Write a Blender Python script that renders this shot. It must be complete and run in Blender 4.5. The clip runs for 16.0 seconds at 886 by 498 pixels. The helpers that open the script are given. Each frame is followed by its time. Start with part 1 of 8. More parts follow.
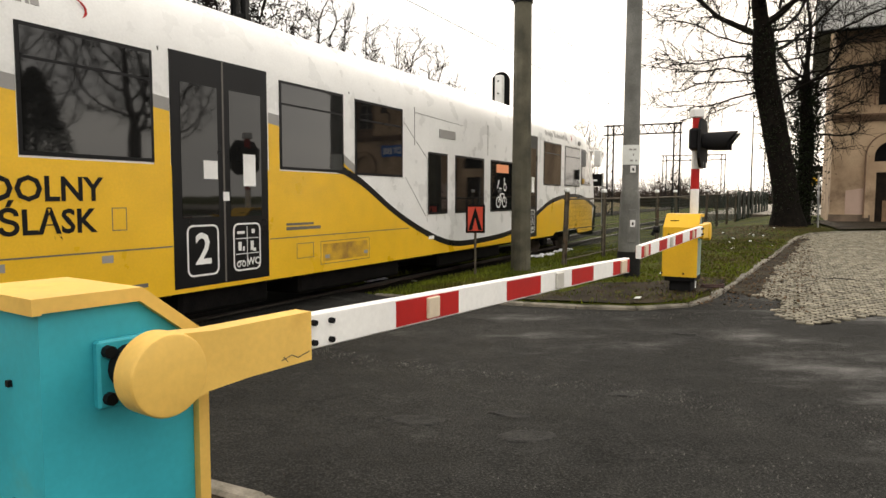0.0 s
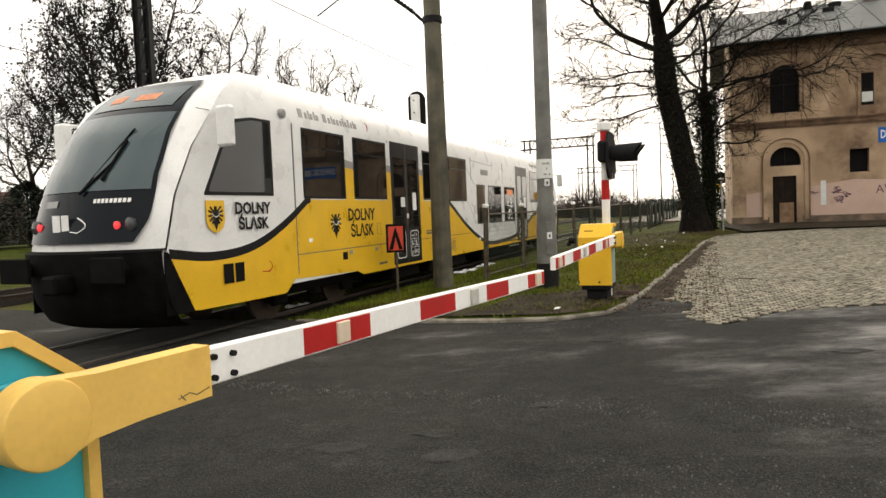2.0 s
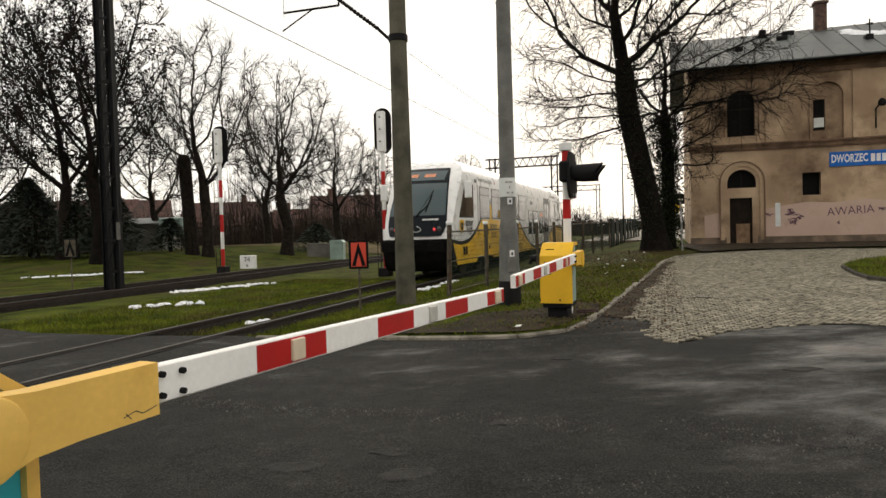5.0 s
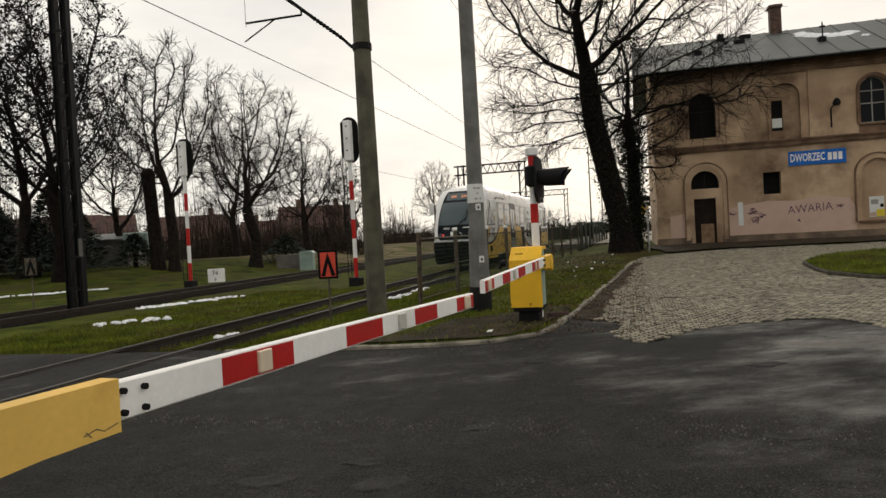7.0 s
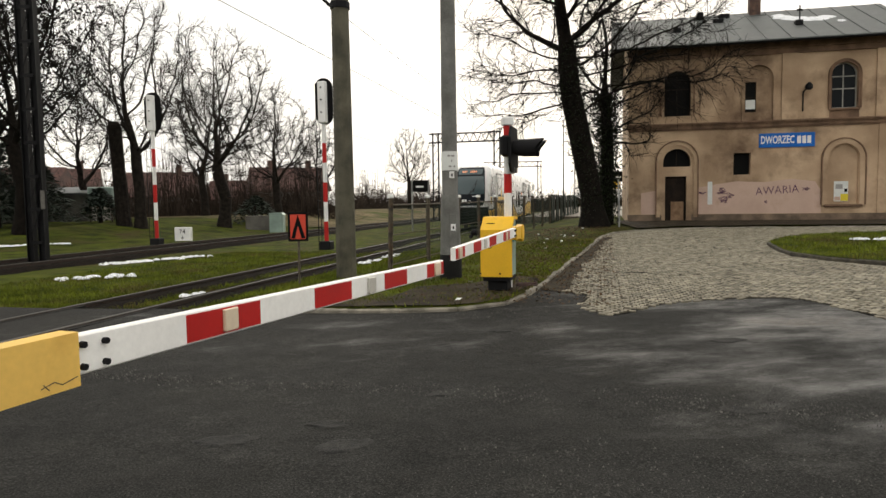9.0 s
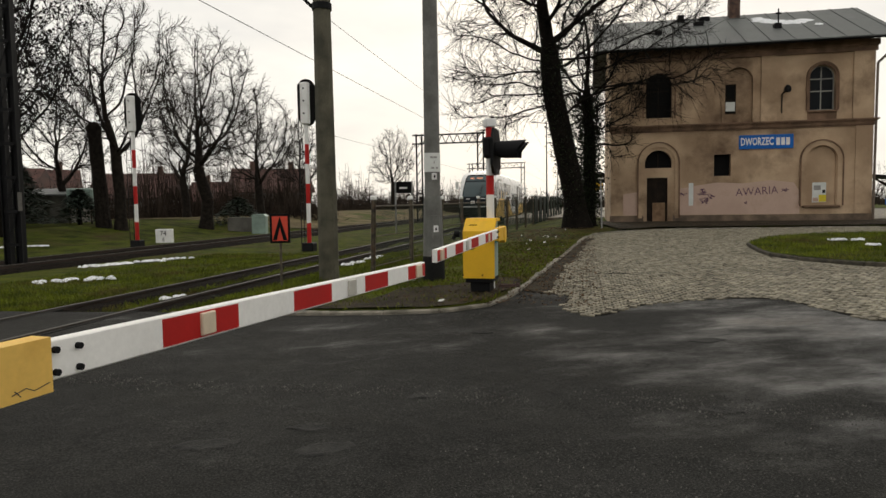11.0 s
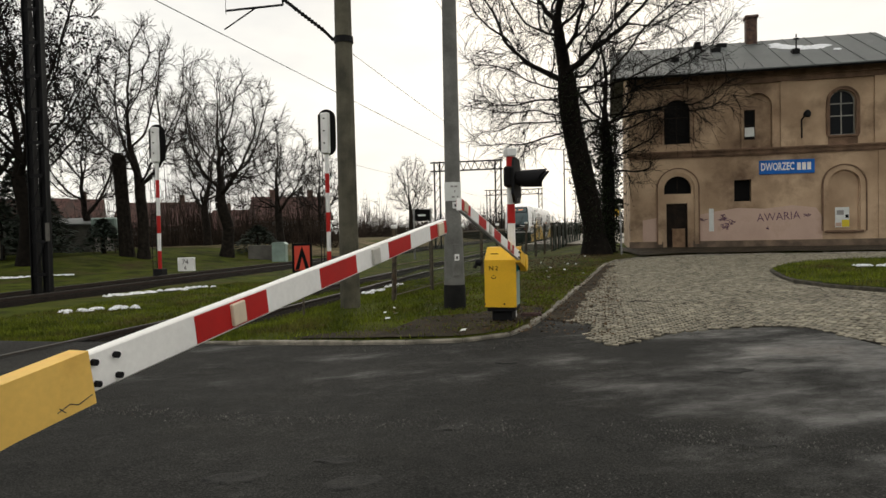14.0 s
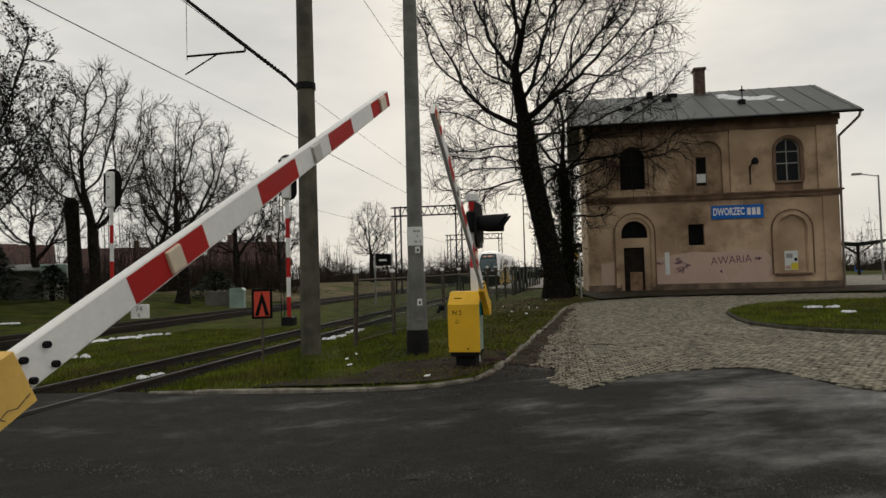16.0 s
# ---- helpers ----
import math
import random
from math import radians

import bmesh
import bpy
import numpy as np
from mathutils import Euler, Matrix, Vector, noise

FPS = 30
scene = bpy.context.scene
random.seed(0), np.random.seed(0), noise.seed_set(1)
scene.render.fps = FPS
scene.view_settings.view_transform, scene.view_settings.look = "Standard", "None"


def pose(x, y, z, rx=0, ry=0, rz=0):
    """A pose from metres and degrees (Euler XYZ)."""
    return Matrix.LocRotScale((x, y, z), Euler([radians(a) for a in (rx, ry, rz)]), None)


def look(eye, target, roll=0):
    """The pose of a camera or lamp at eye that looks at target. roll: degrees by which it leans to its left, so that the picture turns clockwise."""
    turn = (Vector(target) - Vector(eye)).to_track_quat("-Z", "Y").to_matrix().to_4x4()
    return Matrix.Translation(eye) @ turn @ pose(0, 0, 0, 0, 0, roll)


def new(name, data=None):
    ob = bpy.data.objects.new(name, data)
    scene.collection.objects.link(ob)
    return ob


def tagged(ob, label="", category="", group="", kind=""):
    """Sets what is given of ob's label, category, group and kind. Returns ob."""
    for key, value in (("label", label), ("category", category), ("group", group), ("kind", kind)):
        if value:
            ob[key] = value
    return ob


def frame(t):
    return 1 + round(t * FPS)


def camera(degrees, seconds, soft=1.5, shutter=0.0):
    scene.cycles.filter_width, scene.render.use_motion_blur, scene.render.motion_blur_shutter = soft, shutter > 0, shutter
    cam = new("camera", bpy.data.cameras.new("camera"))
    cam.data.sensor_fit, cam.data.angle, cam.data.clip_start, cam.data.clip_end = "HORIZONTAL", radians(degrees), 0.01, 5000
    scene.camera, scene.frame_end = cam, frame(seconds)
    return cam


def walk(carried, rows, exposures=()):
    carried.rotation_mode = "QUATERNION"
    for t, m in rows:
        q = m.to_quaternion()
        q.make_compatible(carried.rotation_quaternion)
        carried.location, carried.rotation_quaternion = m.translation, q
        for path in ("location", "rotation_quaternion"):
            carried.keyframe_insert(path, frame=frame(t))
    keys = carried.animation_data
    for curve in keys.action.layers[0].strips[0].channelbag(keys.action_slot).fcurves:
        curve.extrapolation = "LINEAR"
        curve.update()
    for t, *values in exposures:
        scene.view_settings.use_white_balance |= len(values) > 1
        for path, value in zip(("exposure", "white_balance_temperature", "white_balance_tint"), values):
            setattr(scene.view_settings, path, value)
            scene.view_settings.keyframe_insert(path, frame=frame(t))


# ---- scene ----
cam = camera(66.4, 16.0)
PATH = [
    (0, (0.068, 0.267, 1.594), (0.06, 2.261, 1.44), 0.2),
    (0.5, (0.143, 0.287, 1.587), (0.239, 2.28, 1.44), -0.2),
    (1, (0.155, 0.285, 1.592), (0.262, 2.277, 1.454), -2.4),
    (1.5, (0.161, 0.287, 1.6), (0.316, 2.278, 1.495), -3.1),
    (2, (0.155, 0.299, 1.598), (0.366, 2.285, 1.495), -2.3),
    (2.5, (0.158, 0.299, 1.604), (0.438, 2.277, 1.509), -2.8),
    (3, (0.171, 0.291, 1.601), (0.485, 2.264, 1.51), -3.3),
    (3.5, (0.171, 0.282, 1.604), (0.465, 2.259, 1.544), -2.6),
    (4, (0.173, 0.285, 1.599), (0.442, 2.266, 1.543), -2.3),
    (4.5, (0.183, 0.285, 1.601), (0.48, 2.262, 1.541), -1.7),
    (7, (0.215, 0.285, 1.591), (0.615, 2.244, 1.553), -3.1),
    (7.5, (0.221, 0.292, 1.586), (0.676, 2.235, 1.455), -2.4),
    (8, (0.213, 0.302, 1.581), (0.659, 2.246, 1.435), -1.7),
    (8.5, (0.218, 0.31, 1.577), (0.686, 2.248, 1.421), -1.4),
    (9, (0.216, 0.307, 1.576), (0.695, 2.244, 1.441), -0.8),
    (11.5, (0.242, 0.296, 1.588), (0.805, 2.21, 1.452), -1.0),
    (12, (0.245, 0.288, 1.602), (0.892, 2.171, 1.411), -1.3),
    (12.5, (0.263, 0.337, 1.584), (0.886, 2.228, 1.384), -2.0),
    (13, (0.258, 0.222, 1.61), (0.856, 2.125, 1.428), -1.0),
    (13.5, (0.247, 0.22, 1.601), (0.798, 2.138, 1.434), -0.0),
    (14, (0.173, 0.288, 1.627), (0.65, 2.231, 1.573), -1.2),
    (14.5, (0.242, 0.356, 1.636), (0.782, 2.281, 1.595), -2.1),
    (15, (0.182, 0.224, 1.658), (0.726, 2.147, 1.672), -2.1),
    (15.5, (0.152, 0.227, 1.636), (0.744, 2.136, 1.654), -1.4),
    (16, (0.141, 0.316, 1.627), (0.732, 2.223, 1.702), -1.5),
]
EXPOSURE = [(t, e - (0.06 if t < 6 else 0.11 if t < 14.2 else 0.17), 7250 - 26 * t, 11 - 0.2 * t) for t, e in ((0, 1.05), (1.0, 1.08), (2.0, 1.05), (2.6, 1.1), (3.5, 0.95), (4.0, 0.62), (4.5, 0.6), (7.0, 0.22), (7.5, 0.48),
            (8.5, 0.7), (9.0, 0.75), (11.5, 0.1), (12.0, 0.05), (12.5, 0.1), (13.3, 0.1), (14.0, 0.33), (14.5, 0.03), (15.0, -0.03), (16.0, -0.13))]
walk(cam, [(t, look(a, b, r)) for t, a, b, r in PATH], EXPOSURE)

# ---- sky and light: overcast winter day, pale sun behind cloud beyond the station
SUN_EL, SUN_AZ = 24.0, 25.0
world = bpy.data.worlds.new("overcast_sky")
scene.world = world
world.use_nodes = True
wt = world.node_tree
wt.nodes.clear()
w_out = wt.nodes.new("ShaderNodeOutputWorld")
w_bg = wt.nodes.new("ShaderNodeBackground")
w_sky = wt.nodes.new("ShaderNodeTexSky")
w_sky.sky_type = "NISHITA"
w_sky.sun_disc = False
w_sky.sun_elevation = radians(SUN_EL)
w_sky.sun_rotation = radians(SUN_AZ)
w_sky.dust_density = 3.0
w_co = wt.nodes.new("ShaderNodeTexCoord")
w_map = wt.nodes.new("ShaderNodeMapping")
w_map.inputs["Scale"].default_value = (1.6, 1.6, 5.0)
w_noise = wt.nodes.new("ShaderNodeTexNoise")
w_noise.inputs["Scale"].default_value = 1.7
w_noise.inputs["Detail"].default_value = 5.0
w_noise.inputs["Roughness"].default_value = 0.55
w_ramp = wt.nodes.new("ShaderNodeValToRGB")
w_ramp.color_ramp.elements[0].position, w_ramp.color_ramp.elements[0].color = 0.3, (7.2, 7.3, 7.5, 1)
w_ramp.color_ramp.elements[1].position, w_ramp.color_ramp.elements[1].color = 0.68, (9.8, 9.7, 9.4, 1)
w_mix = wt.nodes.new("ShaderNodeMix")
w_mix.data_type = "RGBA"
w_mix.inputs[0].default_value = 0.93
wt.links.new(w_co.outputs["Generated"], w_map.inputs["Vector"])
wt.links.new(w_map.outputs["Vector"], w_noise.inputs["Vector"])
wt.links.new(w_noise.outputs["Fac"], w_ramp.inputs["Fac"])
wt.links.new(w_sky.outputs["Color"], w_mix.inputs[6])
wt.links.new(w_ramp.outputs["Color"], w_mix.inputs[7])
wt.links.new(w_mix.outputs[2], w_bg.inputs["Color"])
w_bg.inputs["Strength"].default_value = 0.1
wt.links.new(w_bg.outputs["Background"], w_out.inputs["Surface"])
sun_data = bpy.data.lights.new("sun", "SUN")
sun_data.energy, sun_data.angle, sun_data.color = 0.7, radians(25), (1.0, 0.96, 0.9)
sun = new("sun", sun_data)
sun.matrix_world = look((0, 0, 30), (-30 * math.sin(radians(SUN_AZ)) / math.tan(radians(SUN_EL)),
                                     -30 * math.cos(radians(SUN_AZ)) / math.tan(radians(SUN_EL)), 0))

# ---- plan: a frame that runs along the railway
HEADING = radians(27)
UX, UY = math.sin(HEADING), math.cos(HEADING)
NX, NY = math.cos(HEADING), -math.sin(HEADING)


def plan(s, off):
    """World x, y at s metres along the railway and off metres to its left of the viewpoint."""
    return 0.17 + UX * s - NX * off, 0.28 + UY * s - NY * off


def offset(x, y):
    return -((x - 0.17) * NX + (y - 0.28) * NY)


def along(x, y):
    return (x - 0.17) * UX + (y - 0.28) * UY


def smooth(a, b, v):
    w = min(1.0, max(0.0, (v - a) / (b - a)))
    return w * w * (3 - 2 * w)


def grade(x, y):
    """Height of the carriageway: level along the railway, rising gently towards the station."""
    off = offset(x, y)
    w = 1 - smooth(1, 5, off)
    rise = 0.0205 * min(26.0, max(0.0, 0.4 * x + 0.92 * y - 3))
    return rise * w + 0.05 * smooth(2, 5, off) * (1 - w)


# ---- materials
def nodes_of(name):
    m = bpy.data.materials.new(name)
    m.use_nodes = True
    nt = m.node_tree
    b = nt.nodes["Principled BSDF"]
    return m, nt, b


def surf(name, dark, light, scale=6.0, rough=(0.6, 0.85), metal=0.0, bump=0.15, fine=60.0, contrast=(0.35, 0.65),
         stain=None, stain_scale=1.5, stain_at=(0.55, 0.75), spec=0.5, random_tint=0.0, grain=0.18, local=False):
    """A surface with two scales of variation, fine relief and optional stains."""
    m, nt, b = nodes_of(name)
    co = nt.nodes.new("ShaderNodeTexCoord")
    geo = nt.nodes.new("ShaderNodeNewGeometry")
    src = co.outputs["Object"] if local else geo.outputs["Position"]
    n1 = nt.nodes.new("ShaderNodeTexNoise")
    n1.inputs["Scale"].default_value, n1.inputs["Detail"].default_value = scale, 6
    n2 = nt.nodes.new("ShaderNodeTexNoise")
    n2.inputs["Scale"].default_value, n2.inputs["Detail"].default_value = fine, 4
    for q in (n1, n2):
        nt.links.new(src, q.inputs["Vector"])
    ramp = nt.nodes.new("ShaderNodeValToRGB")
    ramp.color_ramp.elements[0].position, ramp.color_ramp.elements[0].color = contrast[0], (*dark, 1)
    ramp.color_ramp.elements[1].position, ramp.color_ramp.elements[1].color = contrast[1], (*light, 1)
    nt.links.new(n1.outputs["Fac"], ramp.inputs["Fac"])
    col = ramp.outputs["Color"]

    def mix(kind, fac, a, c):
        x = nt.nodes.new("ShaderNodeMix")
        x.data_type, x.blend_type = "RGBA", kind
        if isinstance(fac, float):
            x.inputs[0].default_value = fac
        else:
            nt.links.new(fac, x.inputs[0])
        nt.links.new(a, x.inputs[6])
        if isinstance(c, tuple):
            x.inputs[7].default_value = c
        else:
            nt.links.new(c, x.inputs[7])
        return x.outputs[2]

    if grain:
        r2 = nt.nodes.new("ShaderNodeMapRange")
        r2.inputs[1].default_value, r2.inputs[2].default_value = 0.3, 0.7
        r2.inputs[3].default_value, r2.inputs[4].default_value = 1 - grain, 1 + grain
        nt.links.new(n2.outputs["Fac"], r2.inputs[0])
        col = mix("MULTIPLY", 1.0, col, r2.outputs[0])
    if stain:
        n3 = nt.nodes.new("ShaderNodeTexNoise")
        n3.inputs["Scale"].default_value, n3.inputs["Detail"].default_value = stain_scale, 8
        n3.inputs["Roughness"].default_value = 0.65
        nt.links.new(src, n3.inputs["Vector"])
        r3 = nt.nodes.new("ShaderNodeMapRange")
        r3.inputs[1].default_value, r3.inputs[2].default_value = stain_at
        nt.links.new(n3.outputs["Fac"], r3.inputs[0])
        col = mix("MIX", r3.outputs[0], col, (*stain, 1))
    if random_tint:
        info = nt.nodes.new("ShaderNodeObjectInfo")
        r4 = nt.nodes.new("ShaderNodeMapRange")
        isl = nt.nodes.new("ShaderNodeNewGeometry")
        add = nt.nodes.new("ShaderNodeMath")
        add.operation = "ADD"
        frac = nt.nodes.new("ShaderNodeMath")
        frac.operation = "FRACT"
        nt.links.new(info.outputs["Random"], add.inputs[0])
        nt.links.new(isl.outputs["Random Per Island"], add.inputs[1])
        nt.links.new(add.outputs[0], frac.inputs[0])
        r4.inputs[3].default_value, r4.inputs[4].default_value = 1 - random_tint, 1 + random_tint
        nt.links.new(frac.outputs[0], r4.inputs[0])
        col = mix("MULTIPLY", 1.0, col, r4.outputs[0])
    nt.links.new(col, b.inputs["Base Color"])
    rr = nt.nodes.new("ShaderNodeMapRange")
    rr.inputs[1].default_value, rr.inputs[2].default_value = 0.3, 0.7
    rr.inputs[3].default_value, rr.inputs[4].default_value = rough
    nt.links.new(n1.outputs["Fac"], rr.inputs[0])
    nt.links.new(rr.outputs[0], b.inputs["Roughness"])
    b.inputs["Metallic"].default_value = metal
    b.inputs["Specular IOR Level"].default_value = spec
    if bump:
        bp = nt.nodes.new("ShaderNodeBump")
        bp.inputs["Strength"].default_value, bp.inputs["Distance"].default_value = bump, 0.02
        nt.links.new(n2.outputs["Fac"], bp.inputs["Height"])
        nt.links.new(bp.outputs["Normal"], b.inputs["Normal"])
    return m


def paint(name, c, rough=0.4, dirt=0.12, local=True, spec=0.5, stain=None, stain_at=(0.6, 0.8), stain_scale=3.0):
    return surf(name, tuple(v * (1 - dirt) for v in c), tuple(min(1, v * (1 + dirt * 0.4)) for v in c), scale=2.2, fine=40,
                rough=(rough, min(1, rough + 0.18)), bump=0.03, grain=0.04, local=local, spec=spec, stain=stain,
                stain_at=stain_at, stain_scale=stain_scale)


def glow(name, c, strength):
    m, nt, b = nodes_of(name)
    b.inputs["Base Color"].default_value = (*c, 1)
    b.inputs["Emission Color"].default_value = (*c, 1)
    b.inputs["Emission Strength"].default_value = strength
    return m


def dark_glass(name, tint=(0.012, 0.014, 0.016), rough=0.04, gloss=0.35, wavy=False):
    m, nt, b = nodes_of(name)
    if wavy:
        co = nt.nodes.new("ShaderNodeTexCoord")
        q = nt.nodes.new("ShaderNodeTexNoise")
        q.inputs["Scale"].default_value, q.inputs["Detail"].default_value = 2.2, 1.5
        bp = nt.nodes.new("ShaderNodeBump")
        bp.inputs["Strength"].default_value, bp.inputs["Distance"].default_value = 0.02, 0.03
        nt.links.new(co.outputs["Object"], q.inputs["Vector"])
        nt.links.new(q.outputs["Fac"], bp.inputs["Height"])
        nt.links.new(bp.outputs["Normal"], b.inputs["Normal"])
    b.inputs["Base Color"].default_value = (*tint, 1)
    b.inputs["Roughness"].default_value = rough
    b.inputs["Specular IOR Level"].default_value = gloss
    return m


def asphalt_material():
    """Worn wet asphalt: dark, with pale scuffed patches, damp glossy areas and chips of stone."""
    m, nt, b = nodes_of("worn_damp_asphalt")
    geo = nt.nodes.new("ShaderNodeNewGeometry")
    p = geo.outputs["Position"]

    def noise_at(scale, detail=5.0, rough=0.6, stretch=None):
        q = nt.nodes.new("ShaderNodeTexNoise")
        q.inputs["Scale"].default_value, q.inputs["Detail"].default_value, q.inputs["Roughness"].default_value = scale, detail, rough
        if stretch:
            mp = nt.nodes.new("ShaderNodeMapping")
            mp.inputs["Scale"].default_value = stretch
            mp.inputs["Rotation"].default_value = (0, 0, HEADING)
            nt.links.new(p, mp.inputs["Vector"])
            nt.links.new(mp.outputs["Vector"], q.inputs["Vector"])
        else:
            nt.links.new(p, q.inputs["Vector"])
        return q.outputs["Fac"]

    def ramp(fac, stops):
        r = nt.nodes.new("ShaderNodeValToRGB")
        while len(r.color_ramp.elements) < len(stops):
            r.color_ramp.elements.new(0.5)
        for e, (at, c) in zip(r.color_ramp.elements, stops):
            e.position, e.color = at, (c, c * 0.995, c * 0.97, 1)
        nt.links.new(fac, r.inputs["Fac"])
        return r.outputs["Color"]

    def mul(a, c):
        x = nt.nodes.new("ShaderNodeMix")
        x.data_type, x.blend_type = "RGBA", "MULTIPLY"
        x.inputs[0].default_value = 1.0
        nt.links.new(a, x.inputs[6])
        nt.links.new(c, x.inputs[7])
        return x.outputs[2]

    big = noise_at(0.45, 6, 0.6, (0.9, 1.1, 1))
    mid = noise_at(3.4, 9, 0.72)
    fine = noise_at(75, 3, 0.6)
    col = mul(mul(ramp(big, [(0.3, 0.025), (0.5, 0.034), (0.7, 0.045)]), ramp(mid, [(0.3, 0.7), (0.6, 1.05), (0.74, 1.7)])),
              ramp(fine, [(0.36, 0.5), (0.55, 1.0), (0.7, 2.1)]))
    vor = nt.nodes.new("ShaderNodeTexVoronoi")
    vor.inputs["Scale"].default_value = 26
    nt.links.new(p, vor.inputs["Vector"])
    chips = ramp(vor.outputs["Distance"], [(0.0, 2.6), (0.09, 2.0), (0.13, 1.0)])
    gate = noise_at(1.1, 4, 0.6)
    g2 = nt.nodes.new("ShaderNodeMapRange")
    g2.inputs[1].default_value, g2.inputs[2].default_value = 0.5, 0.66
    nt.links.new(gate, g2.inputs[0])
    x = nt.nodes.new("ShaderNodeMix")
    x.data_type, x.blend_type = "RGBA", "MULTIPLY"
    nt.links.new(g2.outputs[0], x.inputs[0])
    nt.links.new(col, x.inputs[6])
    nt.links.new(chips, x.inputs[7])
    nt.links.new(x.outputs[2], b.inputs["Base Color"])
    wet = noise_at(0.6, 9, 0.7, (0.7, 1.5, 1))
    # water stands in the dip along the forecourt, deepest towards its far corner
    def across(d, lo, hi, out):
        dot = nt.nodes.new("ShaderNodeVectorMath")
        dot.operation = "DOT_PRODUCT"
        dot.inputs[1].default_value = d
        nt.links.new(p, dot.inputs[0])
        g = nt.nodes.new("ShaderNodeMapRange")
        g.interpolation_type = "SMOOTHSTEP"
        g.inputs[1].default_value, g.inputs[2].default_value = lo, hi
        g.inputs[3].default_value, g.inputs[4].default_value = out
        nt.links.new(dot.outputs["Value"], g.inputs[0])
        return g.outputs[0]

    def plus(a, c):
        q = nt.nodes.new("ShaderNodeMath")
        nt.links.new(a, q.inputs[0])
        nt.links.new(c, q.inputs[1])
        return q.outputs[0]

    wet = plus(plus(wet, across((0.425, 0.905, 0), 3.2, 7.0, (-0.09, 0.04))), across((0.905, -0.425, 0), -2.0, 3.6, (-0.06, 0.1)))
    pool = nt.nodes.new("ShaderNodeMapRange")
    pool.inputs[1].default_value, pool.inputs[2].default_value = 0.52, 0.72
    pool.inputs[3].default_value, pool.inputs[4].default_value = 0.1, 0.38
    nt.links.new(wet, pool.inputs[0])
    nt.links.new(pool.outputs[0], b.inputs["Specular IOR Level"])
    relief = nt.nodes.new("ShaderNodeMapRange")
    relief.inputs[1].default_value, relief.inputs[2].default_value = 0.5, 0.68
    relief.inputs[3].default_value, relief.inputs[4].default_value = 0.7, 0.1
    nt.links.new(wet, relief.inputs[0])
    rr = nt.nodes.new("ShaderNodeMapRange")
    rr.inputs[1].default_value, rr.inputs[2].default_value = 0.52, 0.76
    rr.inputs[3].default_value, rr.inputs[4].default_value = 0.92, 0.28
    nt.links.new(wet, rr.inputs[0])
    nt.links.new(rr.outputs[0], b.inputs["Roughness"])
    bp = nt.nodes.new("ShaderNodeBump")
    bp.inputs["Strength"].default_value, bp.inputs["Distance"].default_value = 0.6, 0.012
    nt.links.new(fine, bp.inputs["Height"])
    nt.links.new(relief.outputs[0], bp.inputs["Strength"])
    bp2 = nt.nodes.new("ShaderNodeBump")
    bp2.inputs["Strength"].default_value, bp2.inputs["Distance"].default_value = 0.5, 0.05
    nt.links.new(mid, bp2.inputs["Height"])
    nt.links.new(relief.outputs[0], bp2.inputs["Strength"])
    nt.links.new(bp.outputs["Normal"], bp2.inputs["Normal"])
    nt.links.new(bp2.outputs["Normal"], b.inputs["Normal"])
    return m


ASPHALT = asphalt_material()
GRASS = surf("winter_grass", (0.021, 0.029, 0.0035), (0.076, 0.092, 0.01), scale=1.1, fine=38, bump=1.0, rough=(0.9, 1), grain=0.5,
             stain=(0.05, 0.036, 0.018), stain_scale=0.55, stain_at=(0.5, 0.68), spec=0.05)
BLADE = surf("grass_blade", (0.054, 0.072, 0.007), (0.145, 0.172, 0.017), scale=1.3, fine=20, bump=0, rough=(0.7, 0.9), random_tint=0.4, spec=0.1,
             stain=(0.1, 0.07, 0.03), stain_scale=0.7, stain_at=(0.52, 0.68))
FIELD = surf("dry_field_grass", (0.06, 0.045, 0.022), (0.16, 0.125, 0.07), scale=0.5, fine=14, bump=0.8, rough=(0.9, 1), grain=0.4, spec=0.05,
             stain=(0.05, 0.06, 0.012), stain_scale=0.2, stain_at=(0.5, 0.6))
SOIL = surf("trodden_soil", (0.018, 0.014, 0.009), (0.055, 0.043, 0.028), scale=2.0, fine=45, bump=0.9, rough=(0.85, 1), grain=0.4, spec=0.1)
BALLAST = surf("oily_ballast", (0.004, 0.0035, 0.003), (0.018, 0.014, 0.011), scale=14, fine=70, bump=1.0, rough=(0.9, 1), grain=0.5, spec=0.03)
KERB = surf("weathered_kerb_concrete", (0.12, 0.108, 0.085), (0.29, 0.262, 0.215), scale=5, fine=60, bump=0.4, rough=(0.8, 0.95),
            stain=(0.08, 0.075, 0.06), stain_scale=2.2, random_tint=0.15)
KERB_DARK = surf("mossy_dark_kerb", (0.022, 0.02, 0.014), (0.075, 0.066, 0.048), scale=5, fine=60, bump=0.4, rough=(0.85, 0.95), random_tint=0.2)
SETT = surf("granite_sett", (0.15, 0.135, 0.099), (0.285, 0.258, 0.194), spec=0.3, scale=7, fine=70, bump=0.4, rough=(0.6, 0.85), random_tint=0.32,
            stain=(0.1, 0.085, 0.06), stain_scale=0.5, stain_at=(0.55, 0.75))
SETT_BED = surf("sett_joint_soil", (0.016, 0.013, 0.009), (0.06, 0.05, 0.034), spec=0.1, scale=3, fine=50, bump=0.6, rough=(0.9, 1))
RAIL = surf("rusty_rail_steel", (0.02, 0.012, 0.008), (0.05, 0.03, 0.02), scale=20, fine=90, rough=(0.7, 0.9), metal=0.0, bump=0.3)
